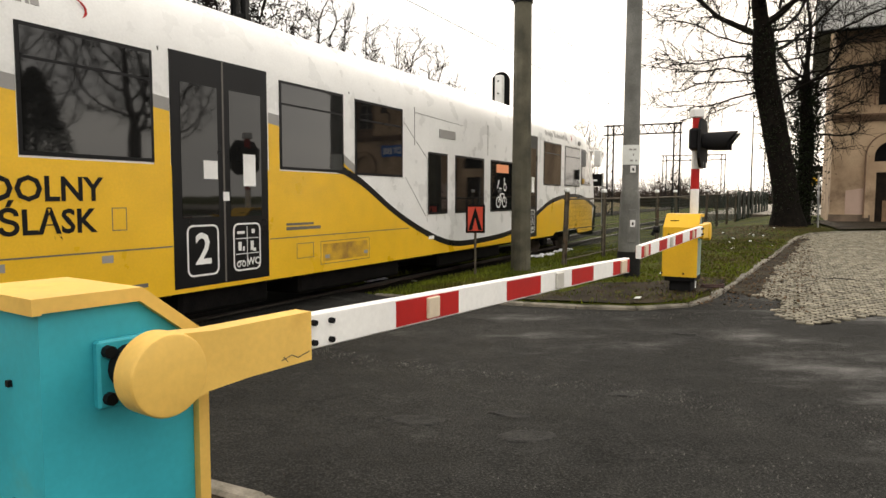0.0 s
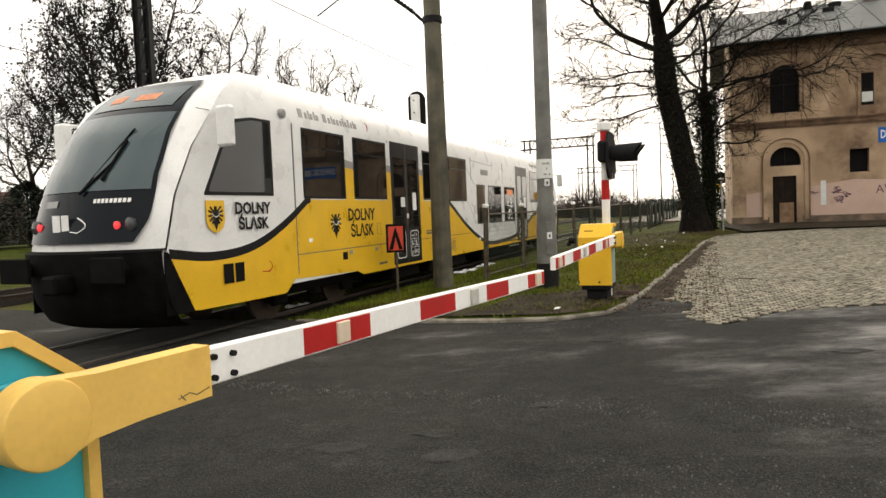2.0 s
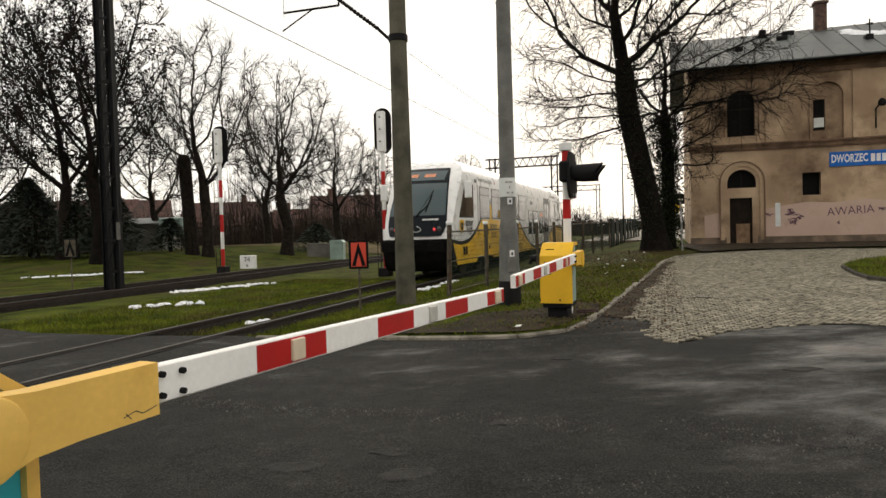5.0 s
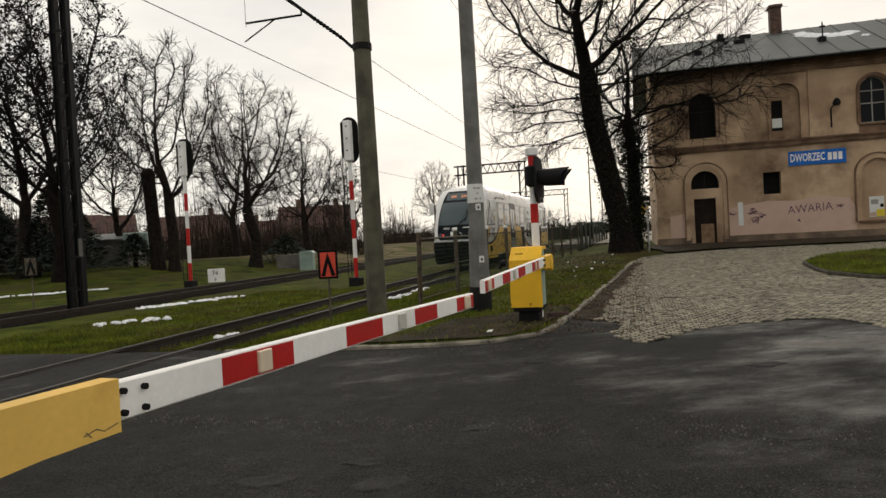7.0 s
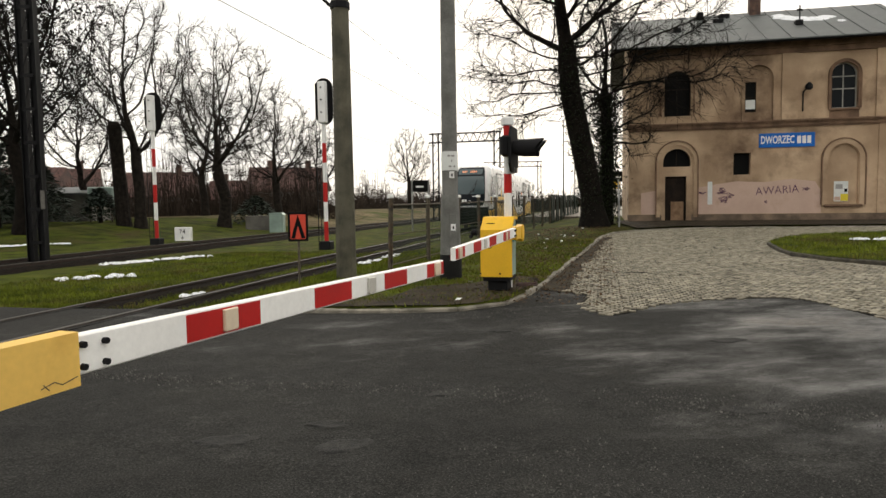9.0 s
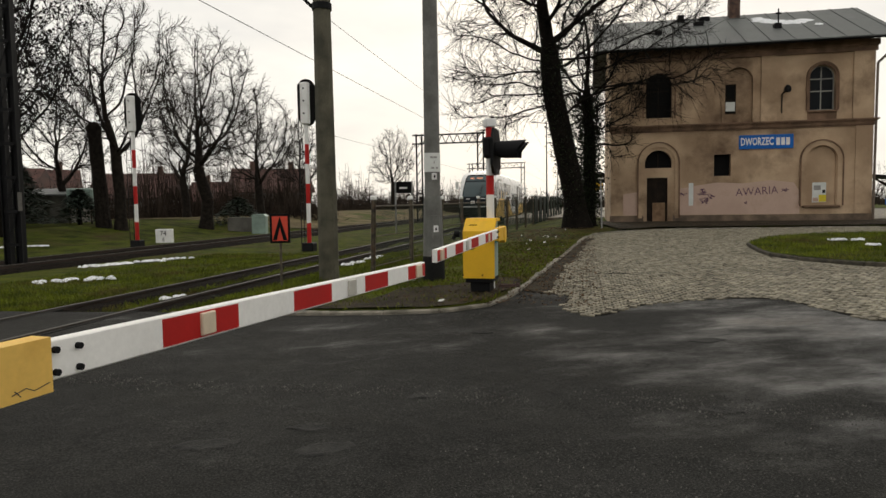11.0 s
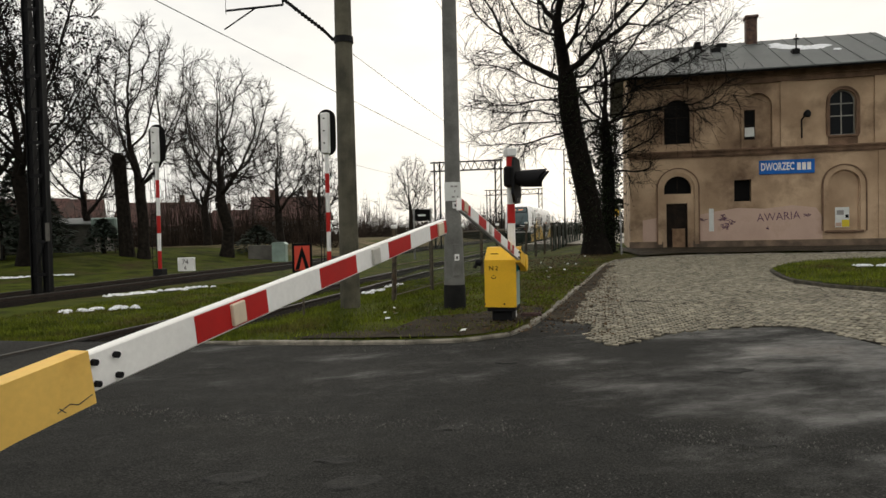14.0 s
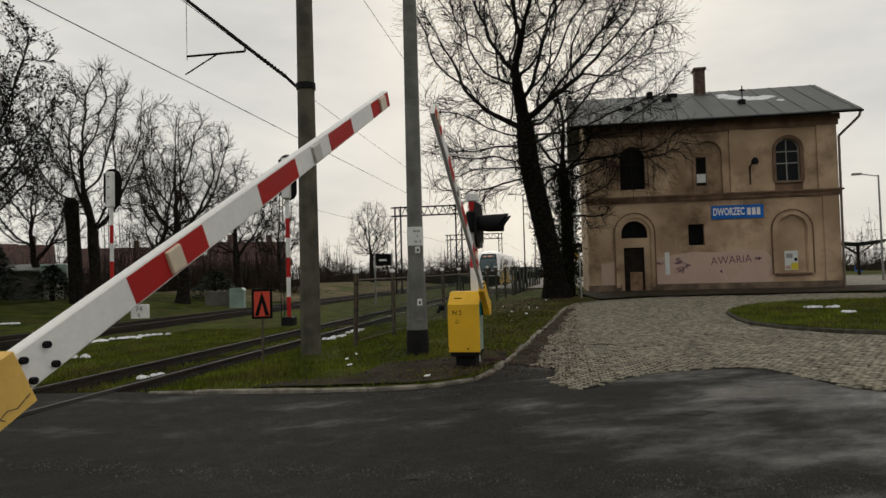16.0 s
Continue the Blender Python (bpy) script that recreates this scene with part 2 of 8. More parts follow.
RAIL_TOP = surf("worn_rail_head", (0.03, 0.024, 0.02), (0.07, 0.06, 0.05), scale=20, fine=90, rough=(0.5, 0.7), metal=0.2, bump=0.1)
SNOW = surf("old_snow", (0.6, 0.62, 0.65), (0.85, 0.86, 0.88), scale=9, fine=60, rough=(0.7, 0.9), bump=0.4, grain=0.08)
WHITE = paint("white_enamel", (0.8, 0.8, 0.79), 0.3, stain=(0.5, 0.49, 0.46), stain_at=(0.66, 0.9))
TRAIN_WHITE = paint("train_white_lacquer", (0.78, 0.78, 0.77), 0.22, 0.06, stain=(0.55, 0.54, 0.52), stain_scale=1.2, stain_at=(0.62, 0.9))
TRAIN_YELLOW = paint("train_yellow_lacquer", (0.80, 0.47, 0.02), 0.25, 0.08, stain=(0.5, 0.29, 0.02), stain_scale=1.4, stain_at=(0.6, 0.9))
GRIMY = surf("grimy_yellow_lacquer", (0.3, 0.16, 0.02), (0.62, 0.36, 0.02), scale=5, fine=60, rough=(0.5, 0.7), bump=0.1, local=True)
TRAIN_BLACK = paint("train_black_lacquer", (0.006, 0.006, 0.007), 0.25, 0.2, spec=0.2)
TRAIN_GREY = paint("lettering_grey", (0.3, 0.29, 0.28), 0.4)
TRAIN_MASK = dark_glass("cab_mask_gloss", (0.005, 0.008, 0.011), 0.08, 0.1)
SEAM = paint("panel_seam", (0.12, 0.11, 0.1), 0.6)
RED = paint("barrier_red", (0.46, 0.016, 0.014), 0.5, 0.15, spec=0.25, stain=(0.4, 0.06, 0.05))
BARRIER_WHITE = paint("barrier_white", (0.9, 0.89, 0.86), 0.45, 0.06, stain=(0.62, 0.58, 0.52), stain_at=(0.62, 0.85))
BARRIER_YELLOW = paint("barrier_yellow", (0.83, 0.52, 0.12), 0.45, 0.12, stain=(0.62, 0.33, 0.06), stain_at=(0.6, 0.9))
CHROME_YELLOW = paint("barrier_chrome_yellow", (0.8, 0.46, 0.015), 0.42, 0.12, stain=(0.5, 0.28, 0.02), stain_at=(0.62, 0.9))
TEAL = paint("barrier_teal", (0.02, 0.43, 0.52), 0.42, 0.2, stain=(0.1, 0.3, 0.24), stain_scale=2.0, stain_at=(0.55, 0.85))
PALE_TEAL = paint("faded_teal", (0.25, 0.34, 0.3), 0.5, 0.2)
DARK = paint("dark_painted_steel", (0.008, 0.008, 0.009), 0.55, 0.3, spec=0.15)
STEEL = surf("galvanised_steel", (0.2, 0.2, 0.2), (0.34, 0.34, 0.33), scale=8, rough=(0.4, 0.65), metal=0.6, bump=0.1)
RUST = surf("rusty_painted_steel", (0.035, 0.026, 0.018), (0.12, 0.1, 0.07), scale=9, fine=60, rough=(0.7, 0.95), bump=0.3,
            stain=(0.12, 0.05, 0.02), stain_scale=4)
CONCRETE = surf("pole_concrete", (0.045, 0.042, 0.028), (0.125, 0.115, 0.082), scale=2.4, fine=55, bump=0.35, rough=(0.8, 0.95),
                stain=(0.07, 0.065, 0.05), stain_scale=1.2)
CONCRETE_GREY = surf("pole_concrete_grey", (0.1, 0.1, 0.092), (0.19, 0.19, 0.178), scale=2.4, fine=55, bump=0.25, rough=(0.8, 0.95),
                     stain=(0.1, 0.1, 0.09), stain_scale=1.4)
SOOT = surf("sooty_black_steel", (0.003, 0.003, 0.003), (0.009, 0.008, 0.0075), scale=6, fine=40, bump=0.3, rough=(0.7, 0.95), spec=0.06)
TAR = surf("tarred_sleeve", (0.006, 0.006, 0.006), (0.016, 0.015, 0.014), spec=0.15, scale=9, rough=(0.6, 0.9), bump=0.3)
STUCCO = surf("ochre_pink_stucco", (0.36, 0.245, 0.155), (0.58, 0.42, 0.28), scale=0.7, fine=45, bump=0.25, rough=(0.85, 0.95),
              stain=(0.13, 0.078, 0.046), stain_scale=0.36, stain_at=(0.5, 0.7), grain=0.12)
STUCCO_PINK = surf("pale_pink_repaint", (0.49, 0.345, 0.275), (0.58, 0.42, 0.345), scale=0.9, fine=45, bump=0.2, rough=(0.85, 0.95),
                   stain=(0.42, 0.28, 0.2), stain_scale=0.9, grain=0.08)
TRIM = surf("brown_stone_trim", (0.12, 0.07, 0.042), (0.23, 0.14, 0.09), scale=2, fine=50, bump=0.3, rough=(0.8, 0.95))
PLINTH = surf("damp_plinth", (0.09, 0.065, 0.045), (0.24, 0.17, 0.12), scale=1.5, fine=40, bump=0.4, rough=(0.8, 0.95))
ROOFING = surf("weathered_grey_roofing", (0.045, 0.05, 0.048), (0.12, 0.13, 0.124), scale=0.8, fine=25, bump=0.25, rough=(0.45, 0.75),
               stain=(0.06, 0.065, 0.06), stain_scale=0.6)
BRICK = surf("sooty_brick", (0.05, 0.03, 0.025), (0.13, 0.075, 0.055), scale=6, fine=40, bump=0.4, rough=(0.85, 1))
WOOD_DARK = surf("dark_stained_wood", (0.009, 0.006, 0.004), (0.024, 0.016, 0.011), spec=0.15, scale=4, fine=50, bump=0.3, rough=(0.6, 0.85))
WOOD_BOARD = surf("raw_chipboard", (0.17, 0.1, 0.055), (0.27, 0.17, 0.1), scale=5, fine=60, bump=0.2, rough=(0.8, 0.95))
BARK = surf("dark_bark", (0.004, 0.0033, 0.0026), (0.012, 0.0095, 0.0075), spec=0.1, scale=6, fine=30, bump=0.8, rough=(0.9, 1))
BARK_FAR = surf("grey_bark", (0.009, 0.0075, 0.006), (0.026, 0.021, 0.017), spec=0.1, scale=6, fine=30, bump=0.5, rough=(0.9, 1))
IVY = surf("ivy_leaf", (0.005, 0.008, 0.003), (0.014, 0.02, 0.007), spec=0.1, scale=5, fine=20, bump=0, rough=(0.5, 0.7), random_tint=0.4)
CONIFER = surf("conifer_needles", (0.008, 0.016, 0.01), (0.022, 0.036, 0.02), scale=4, fine=20, bump=0, rough=(0.8, 1), random_tint=0.4)
BRUSH = surf("bare_brush", (0.015, 0.011, 0.009), (0.058, 0.044, 0.035), spec=0.05, scale=0.6, fine=9, bump=0, rough=(0.9, 1), random_tint=0.35)
FALLEN = surf("fallen_leaf", (0.035, 0.02, 0.01), (0.12, 0.065, 0.028), scale=8, fine=30, bump=0, rough=(0.8, 1), random_tint=0.5)
TILE_RED = surf("old_red_roof_tile", (0.045, 0.023, 0.019), (0.1, 0.05, 0.042), scale=1.2, fine=12, bump=0.3, rough=(0.8, 1))
HOUSE_WALL = surf("grey_plaster", (0.08, 0.075, 0.068), (0.17, 0.16, 0.145), scale=1, fine=20, bump=0.2, rough=(0.85, 1))
WHITE_WOOD = paint("peeling_white_wood", (0.3, 0.29, 0.26), 0.6, 0.3)
PIPE = paint("painted_downpipe", (0.16, 0.12, 0.09), 0.6, 0.3)
BLUE = paint("sign_blue", (0.006, 0.13, 0.5), 0.5, spec=0.25)
BLACK = paint("matt_black", (0.006, 0.006, 0.006), 0.7, spec=0.12)
ORANGE = paint("reflective_orange", (0.62, 0.055, 0.025), 0.4)
PAPER = paint("white_paper", (0.7, 0.72, 0.7), 0.8)
PAPER_YELLOW = paint("yellow_paper", (0.75, 0.6, 0.05), 0.8)
SPRAY = paint("purple_spray_paint", (0.1, 0.04, 0.085), 0.7)
REFLECTOR = paint("milky_reflector", (0.72, 0.6, 0.45), 0.25)
REFLECTOR_GREY = paint("grey_reflector", (0.55, 0.53, 0.48), 0.25)
WINDOW = dark_glass("window_glass", rough=0.15, gloss=0.05)
TINTED = dark_glass("tinted_train_glass", (0.008, 0.008, 0.008), 0.03, 0.5, True)
TINTED.node_tree.nodes["Principled BSDF"].inputs["IOR"].default_value = 1.62
DOOR_GLASS = dark_glass("tinted_door_glass", (0.008, 0.008, 0.008), 0.03, 0.5, True)
WINDSHIELD = dark_glass("windshield_glass", (0.035, 0.062, 0.07), 0.03, 0.5)
LED = glow("amber_led", (0.7, 0.26, 0.12), 0.12)
TAIL = glow("red_tail_lamp", (0.8, 0.05, 0.06), 0.35)
LENS = dark_glass("lamp_lens", (0.05, 0.05, 0.055), 0.1, 0.5)
GREEN_MESH = paint("faded_green_fence_paint", (0.02, 0.035, 0.024), 0.6, 0.3)
SCAB = surf("broken_asphalt", (0.016, 0.016, 0.015), (0.042, 0.041, 0.038), scale=9, fine=70, bump=0.7, rough=(0.75, 0.95), grain=0.4, spec=0.2)
GRIT = surf("stone_grit", (0.03, 0.028, 0.026), (0.1, 0.095, 0.088), scale=5, fine=60, bump=0, rough=(0.8, 1), random_tint=0.5)


# ---- mesh building
class Mesh:
    """Collects points and faces."""

    def __init__(self):
        self.v, self.f = [], []

    def add(self, pts, faces):
        k = len(self.v)
        self.v += [tuple(p) for p in pts]
        self.f += [tuple(i + k for i in f) for f in faces]
        return self

    def box(self, x0, x1, y0, y1, z0, z1, m=None):
        pts = [Vector((x, y, z)) for z in (z0, z1) for y in (y0, y1) for x in (x0, x1)]
        if m is not None:
            pts = [m @ p for p in pts]
        return self.add(pts, [(0, 2, 3, 1), (4, 5, 7, 6), (0, 1, 5, 4), (2, 6, 7, 3), (0, 4, 6, 2), (1, 3, 7, 5)])

    def bevel_box(self, x0, x1, y0, y1, z0, z1, b=0.01, m=None):
        """A box with chamfered edges."""
        pts, faces = [], []
        c = ((x0 + x1) / 2, (y0 + y1) / 2, (z0 + z1) / 2)
        h = ((x1 - x0) / 2, (y1 - y0) / 2, (z1 - z0) / 2)
        b = min(b, *(0.45 * q for q in h))
        idx = {}
        for sx in (-1, 1):
            for sy in (-1, 1):
                for sz in (-1, 1):
                    for ax in range(3):
                        s = (sx, sy, sz)
                        p = [c[i] + s[i] * (h[i] if i == ax else h[i] - b) for i in range(3)]
                        idx[s, ax] = len(pts)
                        pts.append(Vector(p))
        for ax in range(3):
            o1, o2 = (ax + 1) % 3, (ax + 2) % 3
            for sgn in (-1, 1):
                loop = []
                for a1, a2 in ((-1, -1), (1, -1), (1, 1), (-1, 1)):
                    s = [0, 0, 0]
                    s[ax], s[o1], s[o2] = sgn, a1, a2
                    loop.append(idx[tuple(s), ax])
                faces.append(tuple(loop if sgn > 0 else reversed(loop)))
            for a1 in (-1, 1):
                for a2 in (-1, 1):
                    s0, s1 = [0, 0, 0], [0, 0, 0]
                    s0[ax], s1[ax] = -1, 1
                    s0[o1] = s1[o1] = a1
                    s0[o2] = s1[o2] = a2
                    q = (idx[tuple(s0), o1], idx[tuple(s1), o1], idx[tuple(s1), o2], idx[tuple(s0), o2])
                    faces.append(q if a1 * a2 > 0 else tuple(reversed(q)))
        for sx in (-1, 1):
            for sy in (-1, 1):
                for sz in (-1, 1):
                    s = (sx, sy, sz)
                    q = (idx[s, 0], idx[s, 1], idx[s, 2])
                    faces.append(q if sx * sy * sz > 0 else tuple(reversed(q)))
        if m is not None:
            pts = [m @ p for p in pts]
        return self.add(pts, faces)

    def tube(self, a, b, r0, r1=None, n=8, caps=True):
        a, b = Vector(a), Vector(b)
        r1 = r0 if r1 is None else r1
        d = (b - a)
        if d.length < 1e-6:
            return self
        q = d.to_track_quat("Z", "Y")
        pts = []
        for p, r in ((a, r0), (b, r1)):
            for i in range(n):
                t = 2 * math.pi * i / n
                pts.append(p + q @ Vector((r * math.cos(t), r * math.sin(t), 0)))
        faces = [(i, (i + 1) % n, n + (i + 1) % n, n + i) for i in range(n)]
        if caps:
            faces += [tuple(range(n - 1, -1, -1)), tuple(range(n, 2 * n))]
        return self.add(pts, faces)

    def lathe(self, rings, n=12, m=None, caps=True):
        """rings: (radius, height) up the z axis."""
        pts = []
        for r, z in rings:
            for i in range(n):
                t = 2 * math.pi * i / n
                p = Vector((r * math.cos(t), r * math.sin(t), z))
                pts.append(m @ p if m is not None else p)
        faces = []
        for k in range(len(rings) - 1):
            faces += [(k * n + i, k * n + (i + 1) % n, (k + 1) * n + (i + 1) % n, (k + 1) * n + i) for i in range(n)]
        if caps:
            faces += [tuple(range(n - 1, -1, -1)), tuple(range((len(rings) - 1) * n, len(rings) * n))]
        return self.add(pts, faces)

    def prism(self, poly, y0, y1, m=None):
        """A polygon in x, z (counter-clockwise seen from -y) pushed from y0 to y1."""
        k = len(poly)
        pts = [Vector((x, y0, z)) for x, z in poly] + [Vector((x, y1, z)) for x, z in poly]
        if m is not None:
            pts = [m @ p for p in pts]
        faces = [tuple(range(k)), tuple(range(2 * k - 1, k - 1, -1))]
        faces += [((i + 1) % k, i, k + i, k + (i + 1) % k) for i in range(k)]
        return self.add(pts, faces)

    def grid(self, rows, close=False):
        k = len(rows[0])
        pts = [p for r in rows for p in r]
        faces = []
        for j in range(len(rows) - 1):
            for i in range(k if close else k - 1):
                a, b = j * k + i, j * k + (i + 1) % k
                faces.append((a, b, b + k, a + k))
        return self.add(pts, faces)


def weld(mb):
    """Joins points that lie on one another."""
    seen, to, v = {}, [], []
    for p in mb.v:
        k = (round(p[0], 5), round(p[1], 5), round(p[2], 5))
        if k not in seen:
            seen[k] = len(v)
            v.append(p)
        to.append(seen[k])
    out = []
    for f in mb.f:
        q = []
        for i in f:
            if not q or q[-1] != to[i]:
                q.append(to[i])
        if len(q) > 1 and q[0] == q[-1]:
            q.pop()
        if len(set(q)) > 2:
            out.append(tuple(q))
    mb.v, mb.f = v, out


def mesh_of(name, mb, mat, smooth_faces=False):
    if len(mb.v) < 5000:
        weld(mb)
    me = bpy.data.meshes.new(name)
    me.from_pydata([tuple(p) for p in mb.v], [], mb.f)
    me.materials.append(mat)
    if smooth_faces:
        me.polygons.foreach_set("use_smooth", [True] * len(me.polygons))
        me.set_sharp_from_angle(angle=radians(38))
    me.update()
    return me


def part(name, mb, mat, parent=None, label="", smooth_faces=False, at=None):
    ob = new(name, mesh_of(name, mb, mat, smooth_faces))
    if parent is not None:
        ob.parent = parent
    if at is not None:
        ob.matrix_basis = at
    if label:
        tagged(ob, label)
    return ob


def thing(name, at, label, category, group="", kind=""):
    ob = new(name)
    ob.empty_display_size = 0.2
    ob.matrix_basis = at
    return tagged(ob, label, category, group, kind)


def solid(name, mb, mat, label, category, group="", kind="", smooth_faces=False, at=None):
    return tagged(part(name, mb, mat, None, "", smooth_faces, at), label, category, group, kind)


def lettering(name, words, size, mat, parent, at, depth=0.002, bold=0.0, width=1.0, centre=True):
    """Letters as a mesh in the x, z plane of at, facing -y."""
    cu = bpy.data.curves.new(name, "FONT")
    cu.body, cu.size, cu.extrude, cu.offset = words, size, depth, bold
    cu.resolution_u = 2
    if centre:
        cu.align_x, cu.align_y = "CENTER", "CENTER"
    tmp = bpy.data.objects.new(name, cu)
    scene.collection.objects.link(tmp)
    me = bpy.data.meshes.new_from_object(tmp.evaluated_get(bpy.context.evaluated_depsgraph_get()))
    bpy.data.objects.remove(tmp)
    me.transform(Matrix.Rotation(radians(90), 4, "X") @ Matrix.Diagonal((width, 1, 1, 1)))
    me.materials.clear()
    me.materials.append(mat)
    ob = new(name, me)
    if parent is not None:
        ob.parent = parent
    ob.matrix_basis = at
    return ob


# ---- ground, road and kerbs
from mathutils.geometry import delaunay_2d_cdt


def inside(poly, x, y):
    hit, j = False, len(poly) - 1
    for i in range(len(poly)):
        (xi, yi), (xj, yj) = poly[i], poly[j]
        if (yi > y) != (yj > y) and x < (xj - xi) * (y - yi) / (yj - yi) + xi:
            hit = not hit
        j = i
    return hit


def rounded(pts, step):
    """A smooth line through the points, with even steps."""
    out = []
    for i in range(len(pts) - 1):
        p0, p1, p2, p3 = (Vector(pts[max(0, min(len(pts) - 1, i + k))]) for k in (-1, 0, 1, 2))
        n = max(1, round((p2 - p1).length / step))
        for k in range(n):
            t = k / n
            out.append(tuple(0.5 * (2 * p1 + (p2 - p0) * t + (2 * p0 - 5 * p1 + 4 * p2 - p3) * t * t + (3 * p1 - p0 - 3 * p2 + p3) * t ** 3)))
    out.append(tuple(pts[-1]))
    return out


def sheet(name, poly, height, mat, step, label, category, fine_box=None, fine_step=0.4, rough=0.0):
    """A sheet of ground with exact edges and a grid of points within."""
    pts = []
    for i in range(len(poly)):
        a, b = Vector(poly[i]), Vector(poly[(i + 1) % len(poly)])
        n = max(1, int((b - a).length / max(step, 0.5)))
        pts += [a.lerp(b, k / n) for k in range(n)]
    edge = len(pts)
    edges = [(i, (i + 1) % edge) for i in range(edge)]
    xs, ys = [p.x for p in pts], [p.y for p in pts]

    def fill(x0, x1, y0, y1, d, skip=None):
        for i in range(int((x1 - x0) / d)):
            for j in range(int((y1 - y0) / d)):
                x, y = x0 + (i + 0.5 + 0.3 * math.sin(3.1 * j)) * d, y0 + (j + 0.5) * d
                if skip and skip[0] < x < skip[1] and skip[2] < y < skip[3]:
                    continue
                if inside(poly, x, y):
                    pts.append(Vector((x, y)))

    fill(min(xs), max(xs), min(ys), max(ys), step, fine_box)
    if fine_box:
        fill(*fine_box, fine_step)
    v, _, f, *_ = delaunay_2d_cdt(pts, edges, [], 1, 1e-5)
    mb = Mesh()
    zs = []
    for p in v:
        z = height(p.x, p.y)
        if rough:
            z += rough * noise.noise(Vector((p.x * 0.8, p.y * 0.8, 0.3))) + 0.4 * rough * noise.noise(Vector((p.x * 2.7, p.y * 2.7, 1.3)))
        zs.append((p.x, p.y, z))
    mb.add(zs, [tuple(q) for q in f])
    me = mesh_of(name, mb, mat, True)
    ob = new(name, me)
    return tagged(ob, label, category, kind="structure")


KERB_LINE = rounded([(-1.01, 10.67), (0.41, 10.13), (1.86, 9.4), (2.58, 9.1), (3.29, 9.25), (3.92, 9.98), (5.37, 12.19),
                     (7.34, 15.33), (10.6, 20.43), (12.2, 22.1), (14.6, 22.6), (18.2, 21.6), (24, 18.8), (34, 13.7)], 0.9)
ISLAND = rounded([(12.9, 15.6), (11.45, 13.1), (11.5, 11.4), (12.2, 10.2), (15, 7.6), (22, 8), (24, 12), (20, 16.6), (15.6, 17.3), (12.9, 15.6)], 0.9)[:-1]
SETT_EDGE = rounded([(4.35, 10.3), (4.75, 9.6), (4.28, 8.9), (4.3, 8.05), (4.85, 8.3), (5.5, 8.6), (6.55, 8.62), (7.35, 8.25), (7.3, 7.3),
                     (7.5, 6.35), (9.6, 4.4), (14.5, 1.0), (26, -5)], 0.35)


def mound(x, y):
    off = offset(x, y)
    return 0.75 * smooth(19.5, 26, off) * smooth(14, 30, along(x, y)) - 0.35 * smooth(30, 60, off)


def verge_height(x, y):
    off = offset(x, y)
    bank = 0.055 * (1 - smooth(5.0, 6.4, off)) + 0.06 * smooth(2.6, 4.2, off) * (1 - smooth(4.9, 5.6, off)) * smooth(9, 11, along(x, y))
    bed = -0.03 * smooth(5.4, 6.2, off)
    return grade(x, y) + bank + bed + mound(x, y)


def road_height(x, y):
    off = offset(x, y)
    return grade(x, y) + 0.05 * smooth(5.2, 6.2, off) * (1 - smooth(8.4, 9.6, off))


def base_height(x, y):
    return -0.08 - 0.6 * smooth(60, 120, math.hypot(x, y))


ground = sheet("ground", [(-1500, -1500), (1500, -1500), (1500, 1500), (-1500, 1500)], base_height, GRASS, 120,
               "dull green winter grassland reaching to the horizon", "ground")
verge_poly = KERB_LINE + [plan(60, -50), plan(140, -50), plan(140, 75), plan(12, 75), plan(9.4, 12.4), plan(8.7, 10), plan(8.45, 7.6)]
verge = sheet("verge", verge_poly, verge_height, GRASS, 2.5, "patchy winter grass verge with bare soil beside the railway", "grass",
              (-9, 14, 8.5, 24), 0.35, 0.025)
road_poly = [(-1.01, 10.67), plan(8.45, 7.6), plan(8.7, 10), plan(9.4, 12.4), plan(10.5, 60), plan(-4, 60), (-30, -40), (40, -40), (40, 14)] + KERB_LINE[::-1][:-1]
road = sheet("road", road_poly, road_height, ASPHALT, 1.6, "dark worn asphalt road with damp patches at the level crossing", "road", (-3, 9, 2.5, 11), 0.3, 0.008)
field_poly = [plan(43, 17.5), plan(41, 46), plan(100, 60), plan(110, 17.5)]
sheet("dry_field", field_poly, lambda x, y: verge_height(x, y) + 0.06, FIELD, 3.0, "pale dry grass field beyond the siding", "grass", rough=0.03)
# bed and setts of the station forecourt
court_poly = SETT_EDGE + [(40, -8), (36, 12.6)] + [p for p in KERB_LINE[::-1] if p[1] > 10.4 and p[0] > 4.3]
court = sheet("forecourt", court_poly, lambda x, y: grade(x, y) + 0.011, SETT_BED, 1.0,
              "station forecourt paved with grey-brown granite setts", "pavement")


def sett_mesh(k):
    r = random.Random(k)
    a, b = 0.0525 + r.uniform(-0.006, 0.002), 0.0465 + r.uniform(-0.006, 0.002)
    q = [(-a, -b), (a, -b), (a, b), (-a, b)]
    lo = [(x + r.uniform(-0.006, 0.006), y + r.uniform(-0.006, 0.006), -0.03) for x, y in q]
    mid = [(x, y, 0.022) for x, y, _ in lo]
    hi = [(x * 0.84, y * 0.83, 0.029 + r.uniform(-0.003, 0.003)) for x, y, _ in lo]
    sides = [(i, (i + 1) % 4, 4 + (i + 1) % 4, 4 + i) for i in range(4)]
    top = [(4 + i, 4 + (i + 1) % 4, 8 + (i + 1) % 4, 8 + i) for i in range(4)] + [(8, 9, 10, 11)]
    return lo + mid + hi, sides + top


SETT_SHAPES = [sett_mesh(k) for k in range(8)]


